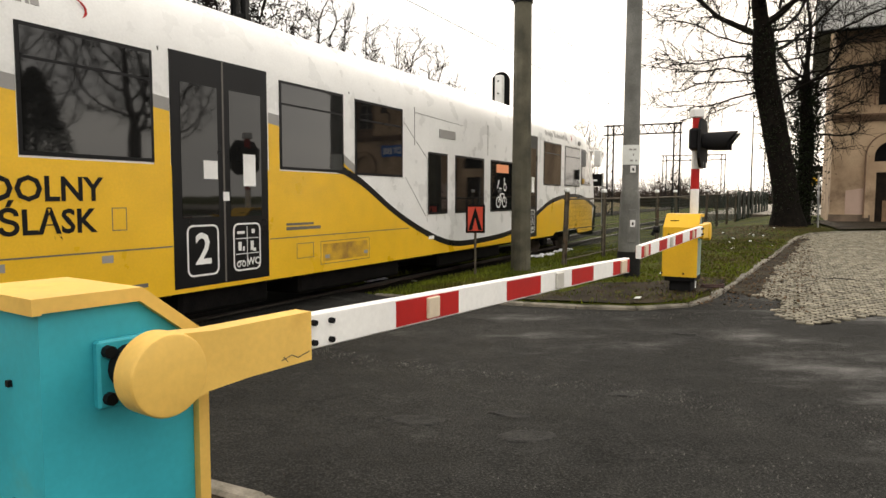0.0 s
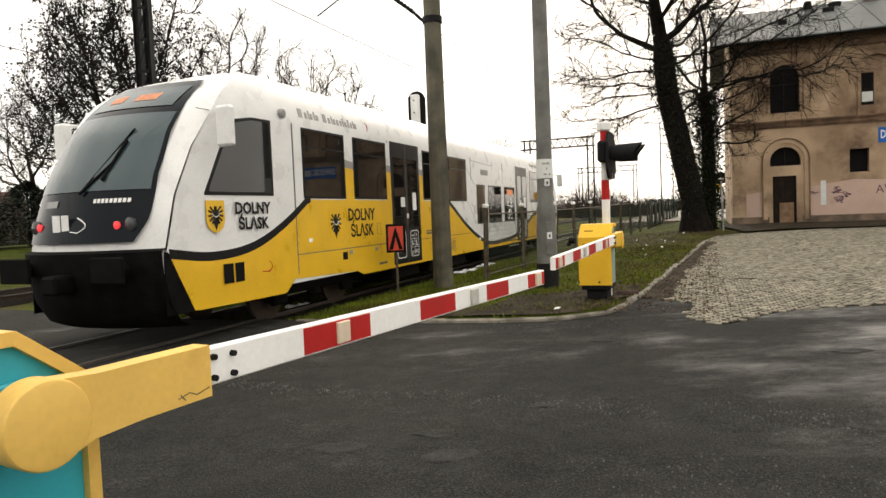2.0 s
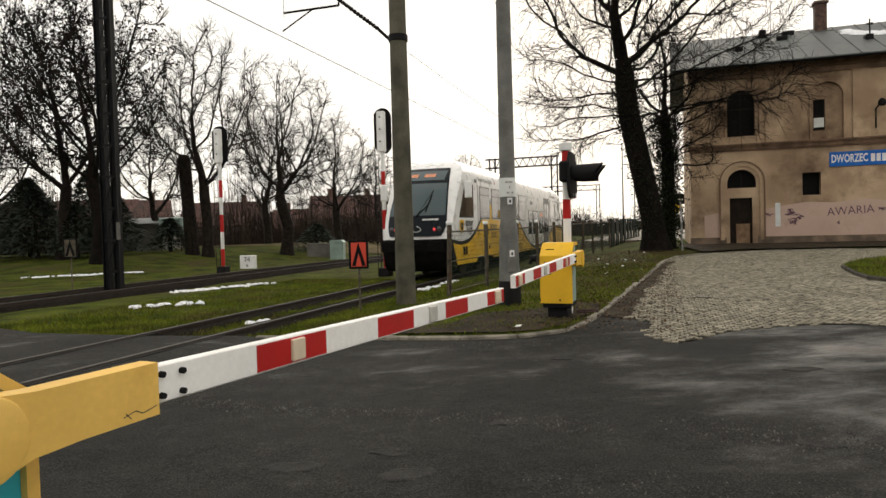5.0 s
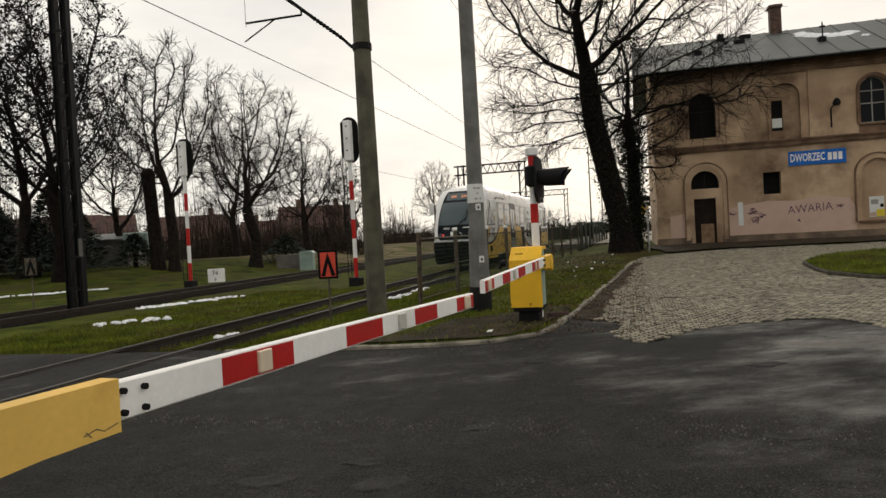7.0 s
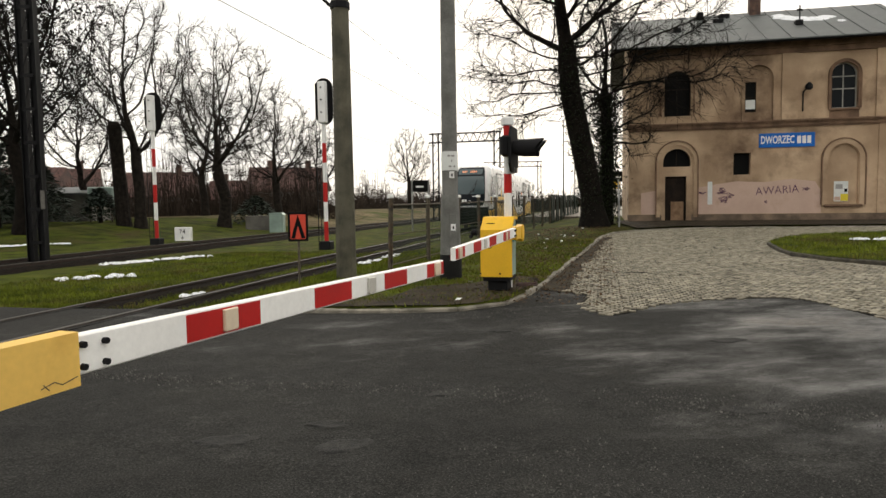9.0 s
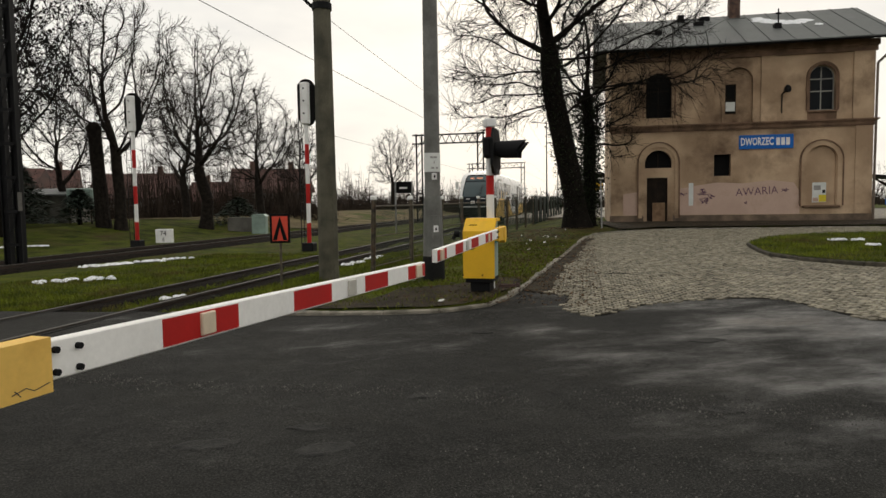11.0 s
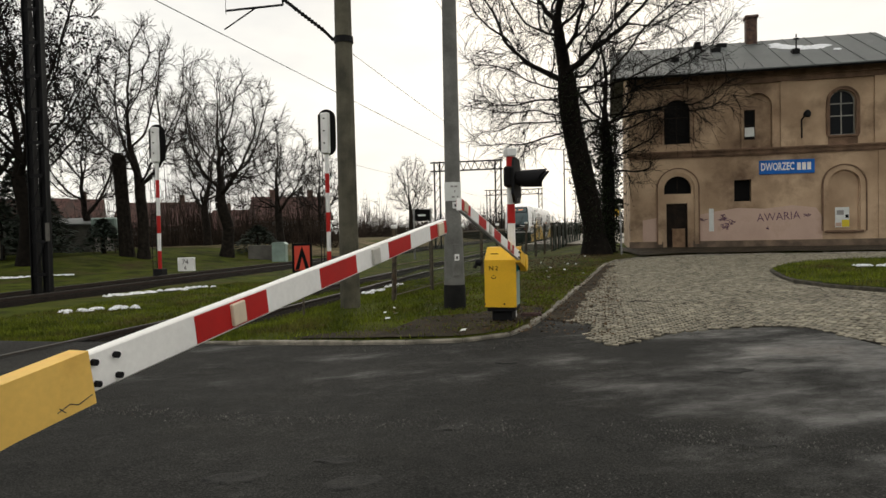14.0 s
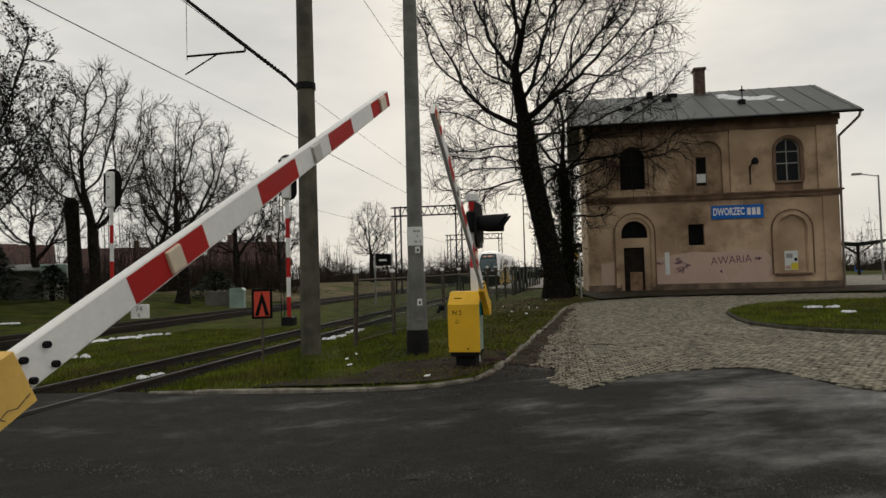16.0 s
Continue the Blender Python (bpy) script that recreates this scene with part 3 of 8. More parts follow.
def lay_setts():
    rnd = random.Random(5)
    singles, rest = [], Mesh()
    # segmental rows that swing a little across the court
    d_row, d_in = 0.101, 0.113
    for i in range(-31, 264):
        for j in range(-118, 132):
            s = 7.0 + i * d_row + 0.12 * math.sin(j * d_in * 0.9) + rnd.uniform(-0.012, 0.012)
            o = -4.0 - (j + 0.5 * (i % 2)) * d_in + rnd.uniform(-0.012, 0.012)
            x, y = plan(s, o)
            jx, jy = x + rnd.uniform(-0.04, 0.04), y + rnd.uniform(-0.04, 0.04)
            if not inside(court_poly, jx, jy) or inside(ISLAND, x, y) or x > 24:
                continue
            # a strip of soil lies between the stones and the kerb
            strip = 0.62 - 0.035 * (jy - 10) + 0.12 * noise.noise(Vector((x, y, 7)))
            if 9.9 < jy < 20 and jx - strip < 3.87 + 0.642 * (jy - 9.98):
                continue
            # ragged margin where asphalt and soil creep over the stones
            if noise.noise(Vector((x * 1.4, y * 1.4, 4))) > 0.72:
                continue
            z = grade(x, y) - 0.013 + rnd.uniform(-0.004, 0.004)
            m = pose(x, y, z, rnd.uniform(-3, 3), rnd.uniform(-3, 3), 63 + rnd.uniform(-4, 4) + 6 * math.cos(j * d_in * 0.9))
            if s < 11.2 and len(singles) < 300:
                singles.append(m)
            else:
                v, f = SETT_SHAPES[rnd.randrange(8)]
                rest.add([m @ Vector(p) for p in v], f)
    shapes = []
    for v, f in SETT_SHAPES:
        mb = Mesh()
        mb.add(v, f)
        shapes.append(mesh_of("sett", mb, SETT))
    for k, m in enumerate(singles):
        ob = new("sett", shapes[k % 8])
        ob.parent = court
        ob.matrix_basis = m
    tagged(part("sett_field", rest, SETT, court), kind="stuff")


def lay_kerb(name, line, label, height, lift=0.1, closed=False, mat=KERB):
    """A row of kerbstones along a line."""
    row = tagged(new(name), label, "kerb", kind="structure")
    rnd = random.Random(len(line))
    n = len(line) if closed else len(line) - 1
    for i in range(n):
        a, b = Vector(line[i]), Vector(line[(i + 1) % len(line)])
        mid, d = (a + b) / 2, b - a
        z = height(mid.x, mid.y)
        dz = height(b.x, b.y) - height(a.x, a.y)
        mb = Mesh()
        h = d.length / 2 - 0.004
        mb.bevel_box(-h - 0.01, h + 0.005, -0.06, 0.06, -0.2, lift + rnd.uniform(-0.012, 0.01), 0.018)
        part("kerbstone", mb, mat, row, at=pose(mid.x, mid.y, z, rnd.uniform(-2, 2), -math.degrees(math.atan2(dz, d.length)), math.degrees(math.atan2(d.y, d.x)) + rnd.uniform(-0.7, 0.7)))
    return row


apron_poly = [(25.6, 24.6), (31, 21.9), (46, 14.4), (64, 26), (50, 52), (32, 42)]
sheet("station_apron", apron_poly, lambda x, y: grade(x, y) + 0.13, KERB, 2.0, "pale paved apron beside the station and platform", "pavement")
lay_kerb("kerb_verge", KERB_LINE, "weathered concrete kerb edging the grass verge and forecourt", grade, 0.052)
lay_kerb("kerb_island", ISLAND, "dark weathered kerb round the grassed island in the forecourt", grade, 0.1, True, KERB_DARK)
sheet("island_grass", ISLAND, lambda x, y: grade(x, y) + 0.1, GRASS, 1.0, "green grassed island in the station forecourt", "grass", rough=0.03)
PAVEMENT = [(-8, 6.2), (-1.9, 3.95), (-1.25, 3.7), (-0.85, 3.5), (-0.55, 3.3), (-0.3, 3.0), (-0.3, 1.9), (-1.2, 0.6), (-2.6, -4), (-9, -4)]
sheet("pavement", PAVEMENT, lambda x, y: 0.1, SOIL, 0.8, "low pavement of soil and grit on which the barrier drive stands", "pavement", rough=0.015)
lay_kerb("kerb_pavement", PAVEMENT[:9], "pale kerb along the pavement at the barrier drive", lambda x, y: 0.0, 0.11)
lay_setts()


# ---- railway tracks
def lay_track(name, off, s0, s1, label, half, lift=0.0):
    track = tagged(new(name), label, "railway track", kind="structure")
    for k, o in enumerate((off - half, off + half)):
        bed, rail, head = Mesh(), Mesh(), Mesh()
        for s in range(int(s0), int(s1), 2):
            a0, a1 = (s, s + 2)
            for mb, w, z0, z1 in ((rail, 0.022, -0.05, 0.1 + lift), (head, 0.036, 0.1 + lift, 0.125 + lift)):
                x0, y0 = plan(a0, o)
                m = Matrix(((UX, -NX, 0, x0), (UY, -NY, 0, y0), (0, 0, 1, 0), (0, 0, 0, 1)))
                mb.box(0, 2.0, -w, w, z0, z1, m)
        rows = []
        rnd = random.Random(k + 7)
        for i in range(int((s1 - 8.7) / 0.5)):
            s = 8.7 + i * 0.5
            row = []
            for j, q in enumerate((-0.62, -0.36, -0.1, 0.1, 0.36, 0.62)):
                x, y = plan(s, o + q * (1 + 0.25 * noise.noise(Vector((s, q, k)))))
                row.append((x, y, (0.07 + lift * 0.6 if 0 < j < 5 else 0.0) + rnd.uniform(-0.012, 0.012)))
            rows.append(row)
        bed.grid(rows)
        part("rail", rail, RAIL, track)
        part("rail_head", head, RAIL_TOP, track)
        part("ballast_strip", bed, BALLAST, track)
    return track


lay_track("track_platform", 7.01, -40, 160, "single railway track half sunk in grass and dark ballast", 0.64)
lay_track("track_siding", 15.1, -40, 160, "second railway track with dark rails in the grass", 0.7525, 0.07)
# flange grooves beside the rails across the road
for o in (7.01 - 0.64, 7.01 + 0.64, 15.1 - 0.7525, 15.1 + 0.7525):
    groove = Mesh()
    for d in (-0.085, 0.085):
        x0, y0 = plan(-12, o + d)
        m = Matrix(((UX, -NX, 0, x0), (UY, -NY, 0, y0), (0, 0, 1, 0), (0, 0, 0, 1)))
        groove.box(0, 20.7, -0.026, 0.026, 0.0, 0.106 if o < 10 else 0.062, m)
    tagged(part("flangeway", groove, TAR), "dark flange groove along the rail across the asphalt", "rail groove", kind="structure")

# trodden bare soil inside the kerb round the barrier drive and pole
bare_poly = rounded([(0.3, 10.28), (1.86, 9.52), (2.58, 9.2), (3.25, 9.36), (3.82, 10.05), (4.6, 11.2), (4.1, 11.9), (3.4, 11.2), (2.6, 11.4), (1.9, 10.5), (1.1, 10.6), (0.3, 10.28)], 0.3)[:-1]
sheet("bare_soil", bare_poly, lambda x, y: verge_height(x, y) + 0.022, SOIL, 0.35, "trodden bare brown soil with litter inside the kerb", "soil", rough=0.03)

wall_strip = [(13.0, 22.55), (14.6, 22.78), (18.2, 21.78), (24, 18.98), (30, 16.1), (32, 20.8), (26.2, 24.2), (16, 29.4), (14.6, 27.2)]
sheet("wall_strip", wall_strip, lambda x, y: verge_height(x, y) + 0.06, SOIL, 0.8, "strip of dark trodden soil along the station wall", "soil", rough=0.02)

# grass blades, leaves and snow
def scatter_grass():
    rnd = random.Random(11)
    mb = Mesh()
    count = 0
    while count < 84000:
        if rnd.random() < 0.75:
            s, o = 8.7 + 12 * rnd.random() ** 1.3, rnd.uniform(0.2, 12)
            x, y = plan(s, o)
            if not inside(verge_poly, x, y) or min(abs(o - 7.01 - 0.64), abs(o - 7.01 + 0.64)) < 0.4:
                continue
            if o < 5.0 and noise.noise(Vector((x * 0.9, y * 0.9, 3))) < (0.0 if s < 10.3 else -0.3) and rnd.random() < 0.8:
                continue
            if inside(bare_poly, x, y) and rnd.random() < 0.6 + 0.6 * noise.noise(Vector((x * 1.6, y * 1.6, 5))):
                continue
            z = verge_height(x, y)
        else:
            x, y = rnd.uniform(11.3, 22), rnd.uniform(7.6, 17.4)
            if not inside(ISLAND, x, y):
                continue
            z = grade(x, y) + 0.11
        z -= 0.02
        count += 1
        h, a, w = rnd.uniform(0.04, 0.11), rnd.uniform(0, 6.28), rnd.uniform(0.006, 0.014)
        lx, ly = rnd.uniform(-0.05, 0.05), rnd.uniform(-0.05, 0.05)
        c, d = w * math.cos(a), w * math.sin(a)
        mb.add([(x - c, y - d, z), (x + c, y + d, z), (x + lx, y + ly, z + h)], [(0, 1, 2)])
    solid("grass_tufts", mb, BLADE, "short winter grass blades on the verges and island", "grass", kind="stuff")
    mb = Mesh()
    for i in range(6500):
        s, o = 9.3 + 18 * rnd.random() ** 0.9, rnd.gauss(1.0, 1.1)
        x, y = plan(s, o)
        on = inside(verge_poly, x, y)
        z = (verge_height(x, y) + 0.03) if on else grade(x, y) + 0.04
        if not on and o < -0.35:
            continue
        a, q = rnd.uniform(0, 6.28), rnd.uniform(0.012, 0.03)
        c, d = q * math.cos(a), q * math.sin(a)
        mb.add([(x - c, y - d, z), (x + d, y - c, z + rnd.uniform(0, 0.03)), (x + c, y + d, z + 0.01), (x - d, y + c, z + rnd.uniform(0, 0.03))], [(0, 1, 2, 3)])
    solid("fallen_leaves", mb, FALLEN, "brown fallen leaves along the kerb and verge", "leaves", kind="stuff")


def snow_patch(x, y, z, length, width, turn, seed):
    """A low broken crust of old snow."""
    rnd = random.Random(seed)
    mb = Mesh()
    for i in range(int(14 * length)):
        t = rnd.uniform(-0.5, 0.5)
        cx, cy = t * length, rnd.gauss(0, width * 0.22)
        r = rnd.uniform(0.06, 0.16) * (1.1 - abs(t))
        n = 8
        q = [(cx + r * rnd.uniform(0.7, 1.3) * math.cos(6.283 * k / n), cy + r * rnd.uniform(0.6, 1.1) * math.sin(6.283 * k / n)) for k in range(n)]
        mb.add([(a, b, 0) for a, b in q] + [(cx + (a - cx) * 0.6, cy + (b - cy) * 0.6, 0.04) for a, b in q] + [(cx, cy, 0.055)],
               [(k, (k + 1) % n, n + (k + 1) % n, n + k) for k in range(n)] + [(n + k, n + (k + 1) % n, 2 * n) for k in range(n)])
    solid("snow_patch", mb, SNOW, "small patch of dirty melting snow on the grass", "snow", "snow patches", "stuff", smooth_faces=True, at=pose(x, y, z, 0, 0, turn))


scatter_grass()
for k, (x, y, ln, wd, tn) in enumerate([(-3.65, 16.6, 1.5, 0.7, 20), (-3.1, 21.3, 3.4, 0.5, 40), (-9.8, 29.5, 4.5, 0.9, 20), (-1.2, 12.6, 0.4, 0.3, 10),
                                        (15.4, 14.9, 1.0, 0.6, -30), (14.6, 13.4, 0.4, 0.3, 10), (2.6, 17.6, 1.0, 0.25, 60), (3.4, 19.4, 1.0, 0.25, 60), (-6.0, 24.6, 3.0, 0.6, 50)]):
    on_island = inside(ISLAND, x, y)
    snow_patch(x, y, (grade(x, y) + 0.12) if on_island else verge_height(x, y) + 0.02, ln, wd, tn, k)


def scatter_grit():
    """Loose grit and crumbled stones on the worn asphalt."""
    rnd = random.Random(31)
    mb = Mesh()
    for i in range(700, 5200):
        if i < 2000:
            t = rnd.random()
            x, y = -2.0 + 4.2 * t + rnd.gauss(0, 0.1), 7.35 - 2.18 * t + rnd.gauss(0, 0.09)
        elif i < 3200:
            t = rnd.random()
            x, y = 2.8 + 2.2 * t + rnd.gauss(0, 0.14), 4.95 - 1.35 * t + rnd.gauss(0, 0.14)
        elif i < 4200:
            x, y = rnd.gauss(1.9, 0.8), rnd.gauss(3.6, 0.35)
        else:
            k = rnd.randrange(3, 16)
            x, y = KERB_LINE[k][0] + rnd.gauss(0.3, 0.25), KERB_LINE[k][1] + rnd.gauss(-0.45, 0.25)
        if not inside(road_poly, x, y):
            continue
        r = rnd.uniform(0.004, 0.011) * (1.6 if rnd.random() < 0.08 else 1)
        z = road_height(x, y) + 0.004
        a = rnd.uniform(0, 6.28)
        q = [(x + r * rnd.uniform(0.7, 1.2) * math.cos(a + k * 1.57), y + r * rnd.uniform(0.7, 1.2) * math.sin(a + k * 1.57)) for k in range(4)]
        mb.add([(px, py, z - 0.006) for px, py in q] + [(x, y, z + r * 0.8)], [(k, (k + 1) % 4, 4) for k in range(4)])
    solid("grit", mb, GRIT, "loose grit and stone crumbs on the asphalt", "gravel", kind="stuff")


scatter_grit()


def worn_patch(x, y, r, seed):
    """A shallow scab where the top layer of the asphalt has broken away and been refilled."""
    rnd = random.Random(seed)
    n = 18
    mb = Mesh()
    rim = [r * rnd.uniform(0.75, 1.2) for _ in range(n)]
    rings = []
    for f, h in ((1.15, -0.004), (1.0, 0.007), (0.82, 0.009), (0.55, 0.003)):
        rings.append([(f * rim[k] * 1.5 * math.cos(6.283 * k / n), f * rim[k] * 0.8 * math.sin(6.283 * k / n), h) for k in range(n)])
    mb.grid(rings, True)
    mb.f.append(tuple(range(3 * n, 4 * n)))
    solid("worn_patch", mb, SCAB, "small pale scab of broken asphalt in the road", "road patch", "road patches", "stuff", smooth_faces=True,
          at=pose(x, y, road_height(x, y), 0, 0, rnd.uniform(-30, 10)))


for k, (x, y, r) in enumerate([(-0.13, 4.92, 0.13), (0.61, 4.6, 0.13), (0.54, 5.03, 0.09), (1.5, 5.5, 0.1), (3.45, 4.45, 0.1), (4.8, 6.4, 0.12), (2.7, 7.6, 0.08)]):
    worn_patch(x, y, r, k + 60)


def scatter_litter():
    rnd = random.Random(8)
    mb = Mesh()
    for i in range(26):
        s, o = (rnd.uniform(17, 26), rnd.gauss(1.3, 0.4)) if i < 14 else (rnd.uniform(9.2, 12.5), rnd.uniform(1.2, 6.2))
        x, y = plan(s, o)
        z = verge_height(x, y) + 0.05
        a, q, w = rnd.uniform(0, 6.28), rnd.uniform(0.02, 0.06), rnd.uniform(0.015, 0.04)
        c, d = math.cos(a), math.sin(a)
        mb.add([(x + c * q - d * w, y + d * q + c * w, z), (x - c * q - d * w, y - d * q + c * w, z + 0.01), (x - c * q + d * w, y - d * q - c * w, z + 0.03), (x + c * q + d * w, y + d * q - c * w, z + 0.02)], [(0, 1, 2, 3)])
    solid("litter", mb, PAPER, "scraps of white paper litter on the verge", "litter", kind="stuff")


scatter_litter()


# ---- barrier drives with booms
def barrier(name, at, side, base_z, label, boom_label, hub=(-0.6, 1.045), hood_mat=None, numbered=False, gap=0.25):
    """A barrier drive: x runs along the lowered boom, the boom moves at y = 0, the cabinet stands on the side given (1: left, -1: right)."""
    th = thing(name, at, label, "barrier", "level crossing barriers")
    y0, y1 = gap, gap + 0.42

    def ys(a, b):
        return (a, b) if side > 0 else (-b, -a)

    body = Mesh()
    poly = [(-0.86, base_z + 0.22), (-0.345, base_z + 0.22), (-0.345, 1.09), (-0.552, 1.25), (-0.86, 1.25)]
    body.prism(poly, *ys(y0, y1))
    part("cabinet", body, TEAL if not numbered else PALE_TEAL, th, "sheet-metal cabinet")
    hood = Mesh()
    outer = [(-0.89, 1.245), (-0.89, 1.295), (-0.546, 1.295), (-0.3, 1.105), (-0.3, base_z + 0.22)]
    inner = [(-0.343, base_z + 0.22), (-0.343, 1.088), (-0.556, 1.25), (-0.863, 1.25), (-0.863, 1.245)]
    a, b = ys(y0 - 0.03, y1 + 0.03)
    k = len(outer)
    loop = outer + inner
    # hood as a bent band with thickness
    pts = [(x, a, z) for x, z in loop] + [(x, b, z) for x, z in loop]
    m = len(loop)
    faces = [(i, (i + 1) % m, m + (i + 1) % m, m + i) for i in range(m)]
    caps = [(0, 1, 7, 8, 9), (1, 2, 7), (2, 3, 6, 7), (3, 4, 5, 6)]
    for c in caps:
        faces.append(c)
        faces.append(tuple(m + i for i in reversed(c)))
    hood.add(pts, faces)
    part("hood", hood, hood_mat or BARRIER_YELLOW, th, "yellow sheet-metal hood")
    ped = Mesh()
    ped.bevel_box(-0.8, -0.4, *ys(y0 + 0.06, y1 - 0.06), base_z, base_z + 0.16, 0.01)
    ped.bevel_box(-0.87, -0.33, *ys(y0, y1), base_z + 0.15, base_z + 0.222, 0.01)
    part("pedestal", ped, DARK, th, "black pedestal")
    plate = Mesh()
    plate.bevel_box(-0.705, -0.49, *ys(y0 - 0.035, y0 + 0.002), 0.92, 1.14, 0.012)
    pl = part("bearing_plate", plate, TEAL, th)
    for bx, bz in ((-0.675, 1.105), (-0.675, 0.955), (-0.52, 1.105), (-0.52, 0.955)):
        nut = Mesh()
        nut.tube((bx, side * (y0 - 0.06), bz), (bx, side * (y0 - 0.03), bz), 0.021, n=8)
        part("bolt", nut, DARK, pl)
    shaft = Mesh()
    shaft.tube((hub[0], side * 0.1, hub[1]), (hub[0], side * (y0 - 0.02), hub[1]), 0.075, n=20)
    part("shaft", shaft, DARK, th)
    for bz in (1.0, 0.62):
        hole = Mesh()
        hole.box(-0.873, -0.86, *ys(y0 + 0.18, y0 + 0.2), bz, bz + 0.02)
        part("latch", hole, DARK, th)
    # the moving boom, about its hub
    arm = Mesh()
    n = 48
    hx, hz = hub

    def L(x, z):
        return x - hx, z - hz

    r = 0.131
    poly = []
    top0, bot0 = math.radians(68), math.radians(-52)
    for i in range(n + 1):
        t = top0 + (2 * math.pi - (top0 - bot0)) * i / n
        poly.append((r * math.cos(t), r * math.sin(t)))
    poly += [L(-0.46, 0.962), L(-0.3, 0.972), L(0.0, 0.975), L(0.0, 1.16), L(-0.44, 1.158)]
    poly = [(x, z) for x, z in poly]
    t0, t1 = ys(0.0, 0.085)
    k = len(poly)
    arm.prism(poly[::-1], t0, t1)
    boom = part("boom_arm", arm, BARRIER_YELLOW if not numbered else CHROME_YELLOW, th, boom_label, True, at=pose(hx, 0, hz))
    disc = Mesh()
    disc.lathe([(0.118, 0.0), (0.127, 0.004), (0.131, 0.012), (0.131, 0.03)], 48, pose(0, side * -0.012, 0, -90 if side > 0 else 90, 0, 0))
    part("hub_cap", disc, BARRIER_YELLOW if not numbered else CHROME_YELLOW, boom, smooth_faces=True)
    if not numbered:
        mark = Mesh()
        for q, (ax, az, bx, bz) in enumerate([(-0.15, 1.0, -0.1, 1.012), (-0.1, 1.012, -0.07, 0.997), (-0.07, 0.997, -0.012, 1.01), (-0.14, 1.012, -0.12, 0.99), (-0.6, 1.1, -0.55, 1.09)]):
            (p, s), (u, v) = L(ax, az), L(bx, bz)
            mark.tube((p, -0.0005, s), (u, -0.0005, v), 0.0018, n=5)
        tagged(part("paint_scratch", mark, RUST, boom, "rusty scratches in the paint"), kind="stuff")
    # boom beam in painted lengths
    cuts = [(0.0, 0.531, 0), (0.531, 1.045, 1), (1.045, 1.547, 0), (1.547, 1.985, 1), (1.985, 2.46, 0), (2.46, 2.85, 1), (2.85, 3.25, 0), (3.25, 3.63, 1)]

    def zt(x):
        return 1.146 - 0.047 * x / 3.63

    def zb(x):
        return 1.008 - 0.032 * x / 3.63

    for x0, x1, red in cuts:
        seg = Mesh()
        w0, w1 = ys(0.012, 0.062)
        ch = 0.006
        rows = []
        for x in (x0, x1):
            px, tz = L(x, zt(x))
            bz = zb(x) - hz
            rows.append([(px, w0, bz + ch), (px, w0, tz - ch), (px, w0 + ch, tz), (px, w1 - ch, tz), (px, w1, tz - ch), (px, w1, bz + ch), (px, w1 - ch, bz), (px, w0 + ch, bz)])
        seg.grid(rows, True)
        k = 8
        seg.f += [tuple(range(k)), tuple(range(2 * k - 1, k - 1, -1))]
        length = part("boom_section", seg, BARRIER_WHITE, boom, "white painted length of the boom")
        if red:
            for ya, yb in ((w0 - 0.002, w0 + 0.001), (w1 - 0.001, w1 + 0.002)):
                plate = Mesh()
                quad = []
                for x, top in ((x0 + 0.002, 0), (x1 - 0.002, 0), (x1 - 0.002, 1), (x0 + 0.002, 1)):
                    quad.append((x - hx, (zt(x) - 0.011 if top else zb(x) + 0.009) - hz))
                plate.prism(quad, ya, yb)
                part("red_panel", plate, RED, length, "red reflective panel with white margins")
    for x, w, mat in ((0.81, 0.047, REFLECTOR), (2.25, 0.05, REFLECTOR_GREY), (3.47, 0.06, REFLECTOR)):
        refl = Mesh()
        px, pz = L(x, (zt(x) + zb(x)) / 2)
        refl.bevel_box(px - w, px + w, *ys(-0.006, 0.014), pz - 0.05, pz + 0.05, 0.01)
        part("reflector", refl, mat, boom, "milky square reflector")
    for x, z in ((0.02, 1.112), (0.02, 1.035), (0.115, 1.108), (0.115, 1.033)):
        nut = Mesh()
        px, pz = L(x, z)
        nut.tube((px, side * -0.006, pz), (px, side * 0.014, pz), 0.012, n=8)
        part("bolt", nut, DARK, boom)
    if numbered:
        for sym, q in (("N", -0.035), ("2", 0.05)):
            tagged(lettering("painted_sign", sym, 0.1, BLACK, th, pose(-0.296, side * 0.46 + q, 0.98, 0, 0, 90)), "hand-painted black sign")
        seal = Mesh()
        for i in range(10):
            a0, a1 = 3.4 + i * 0.28, 3.4 + (i + 1) * 0.28
            seal.tube((-0.298, side * 0.46 + 0.035 * math.cos(a0), 0.86 + 0.035 * math.sin(a0)), (-0.298, side * 0.46 + 0.035 * math.cos(a1), 0.86 + 0.035 * math.sin(a1)), 0.005, n=5)
        seal.tube((-0.298, side * 0.45, 0.87), (-0.298, side * 0.47, 0.87), 0.006, n=5)
        part("lock", seal, DARK, th)
        for q in (0.3, 0.6):
            nut = Mesh()
            nut.tube((-0.3, side * q, base_z + 0.27), (-0.285, side * q, base_z + 0.27), 0.014, n=8)
            part("bolt", nut, DARK, th)
        slot = Mesh()
        slot.box(-0.42, -0.41, side * 0.46 - 0.06, side * 0.46 + 0.06, 1.19, 1.203)
        part("vent_slot", slot, DARK, th)
        crank = Mesh()
        crank.tube((-0.45, side * 0.68, 1.06), (-0.45, side * 0.76, 1.06), 0.05, n=12)
        crank.tube((-0.45, side * 0.74, 1.06), (-0.42, side * 0.78, 0.98), 0.03, n=8)
        part("hand_crank_socket", crank, DARK, th)
    return th, boom


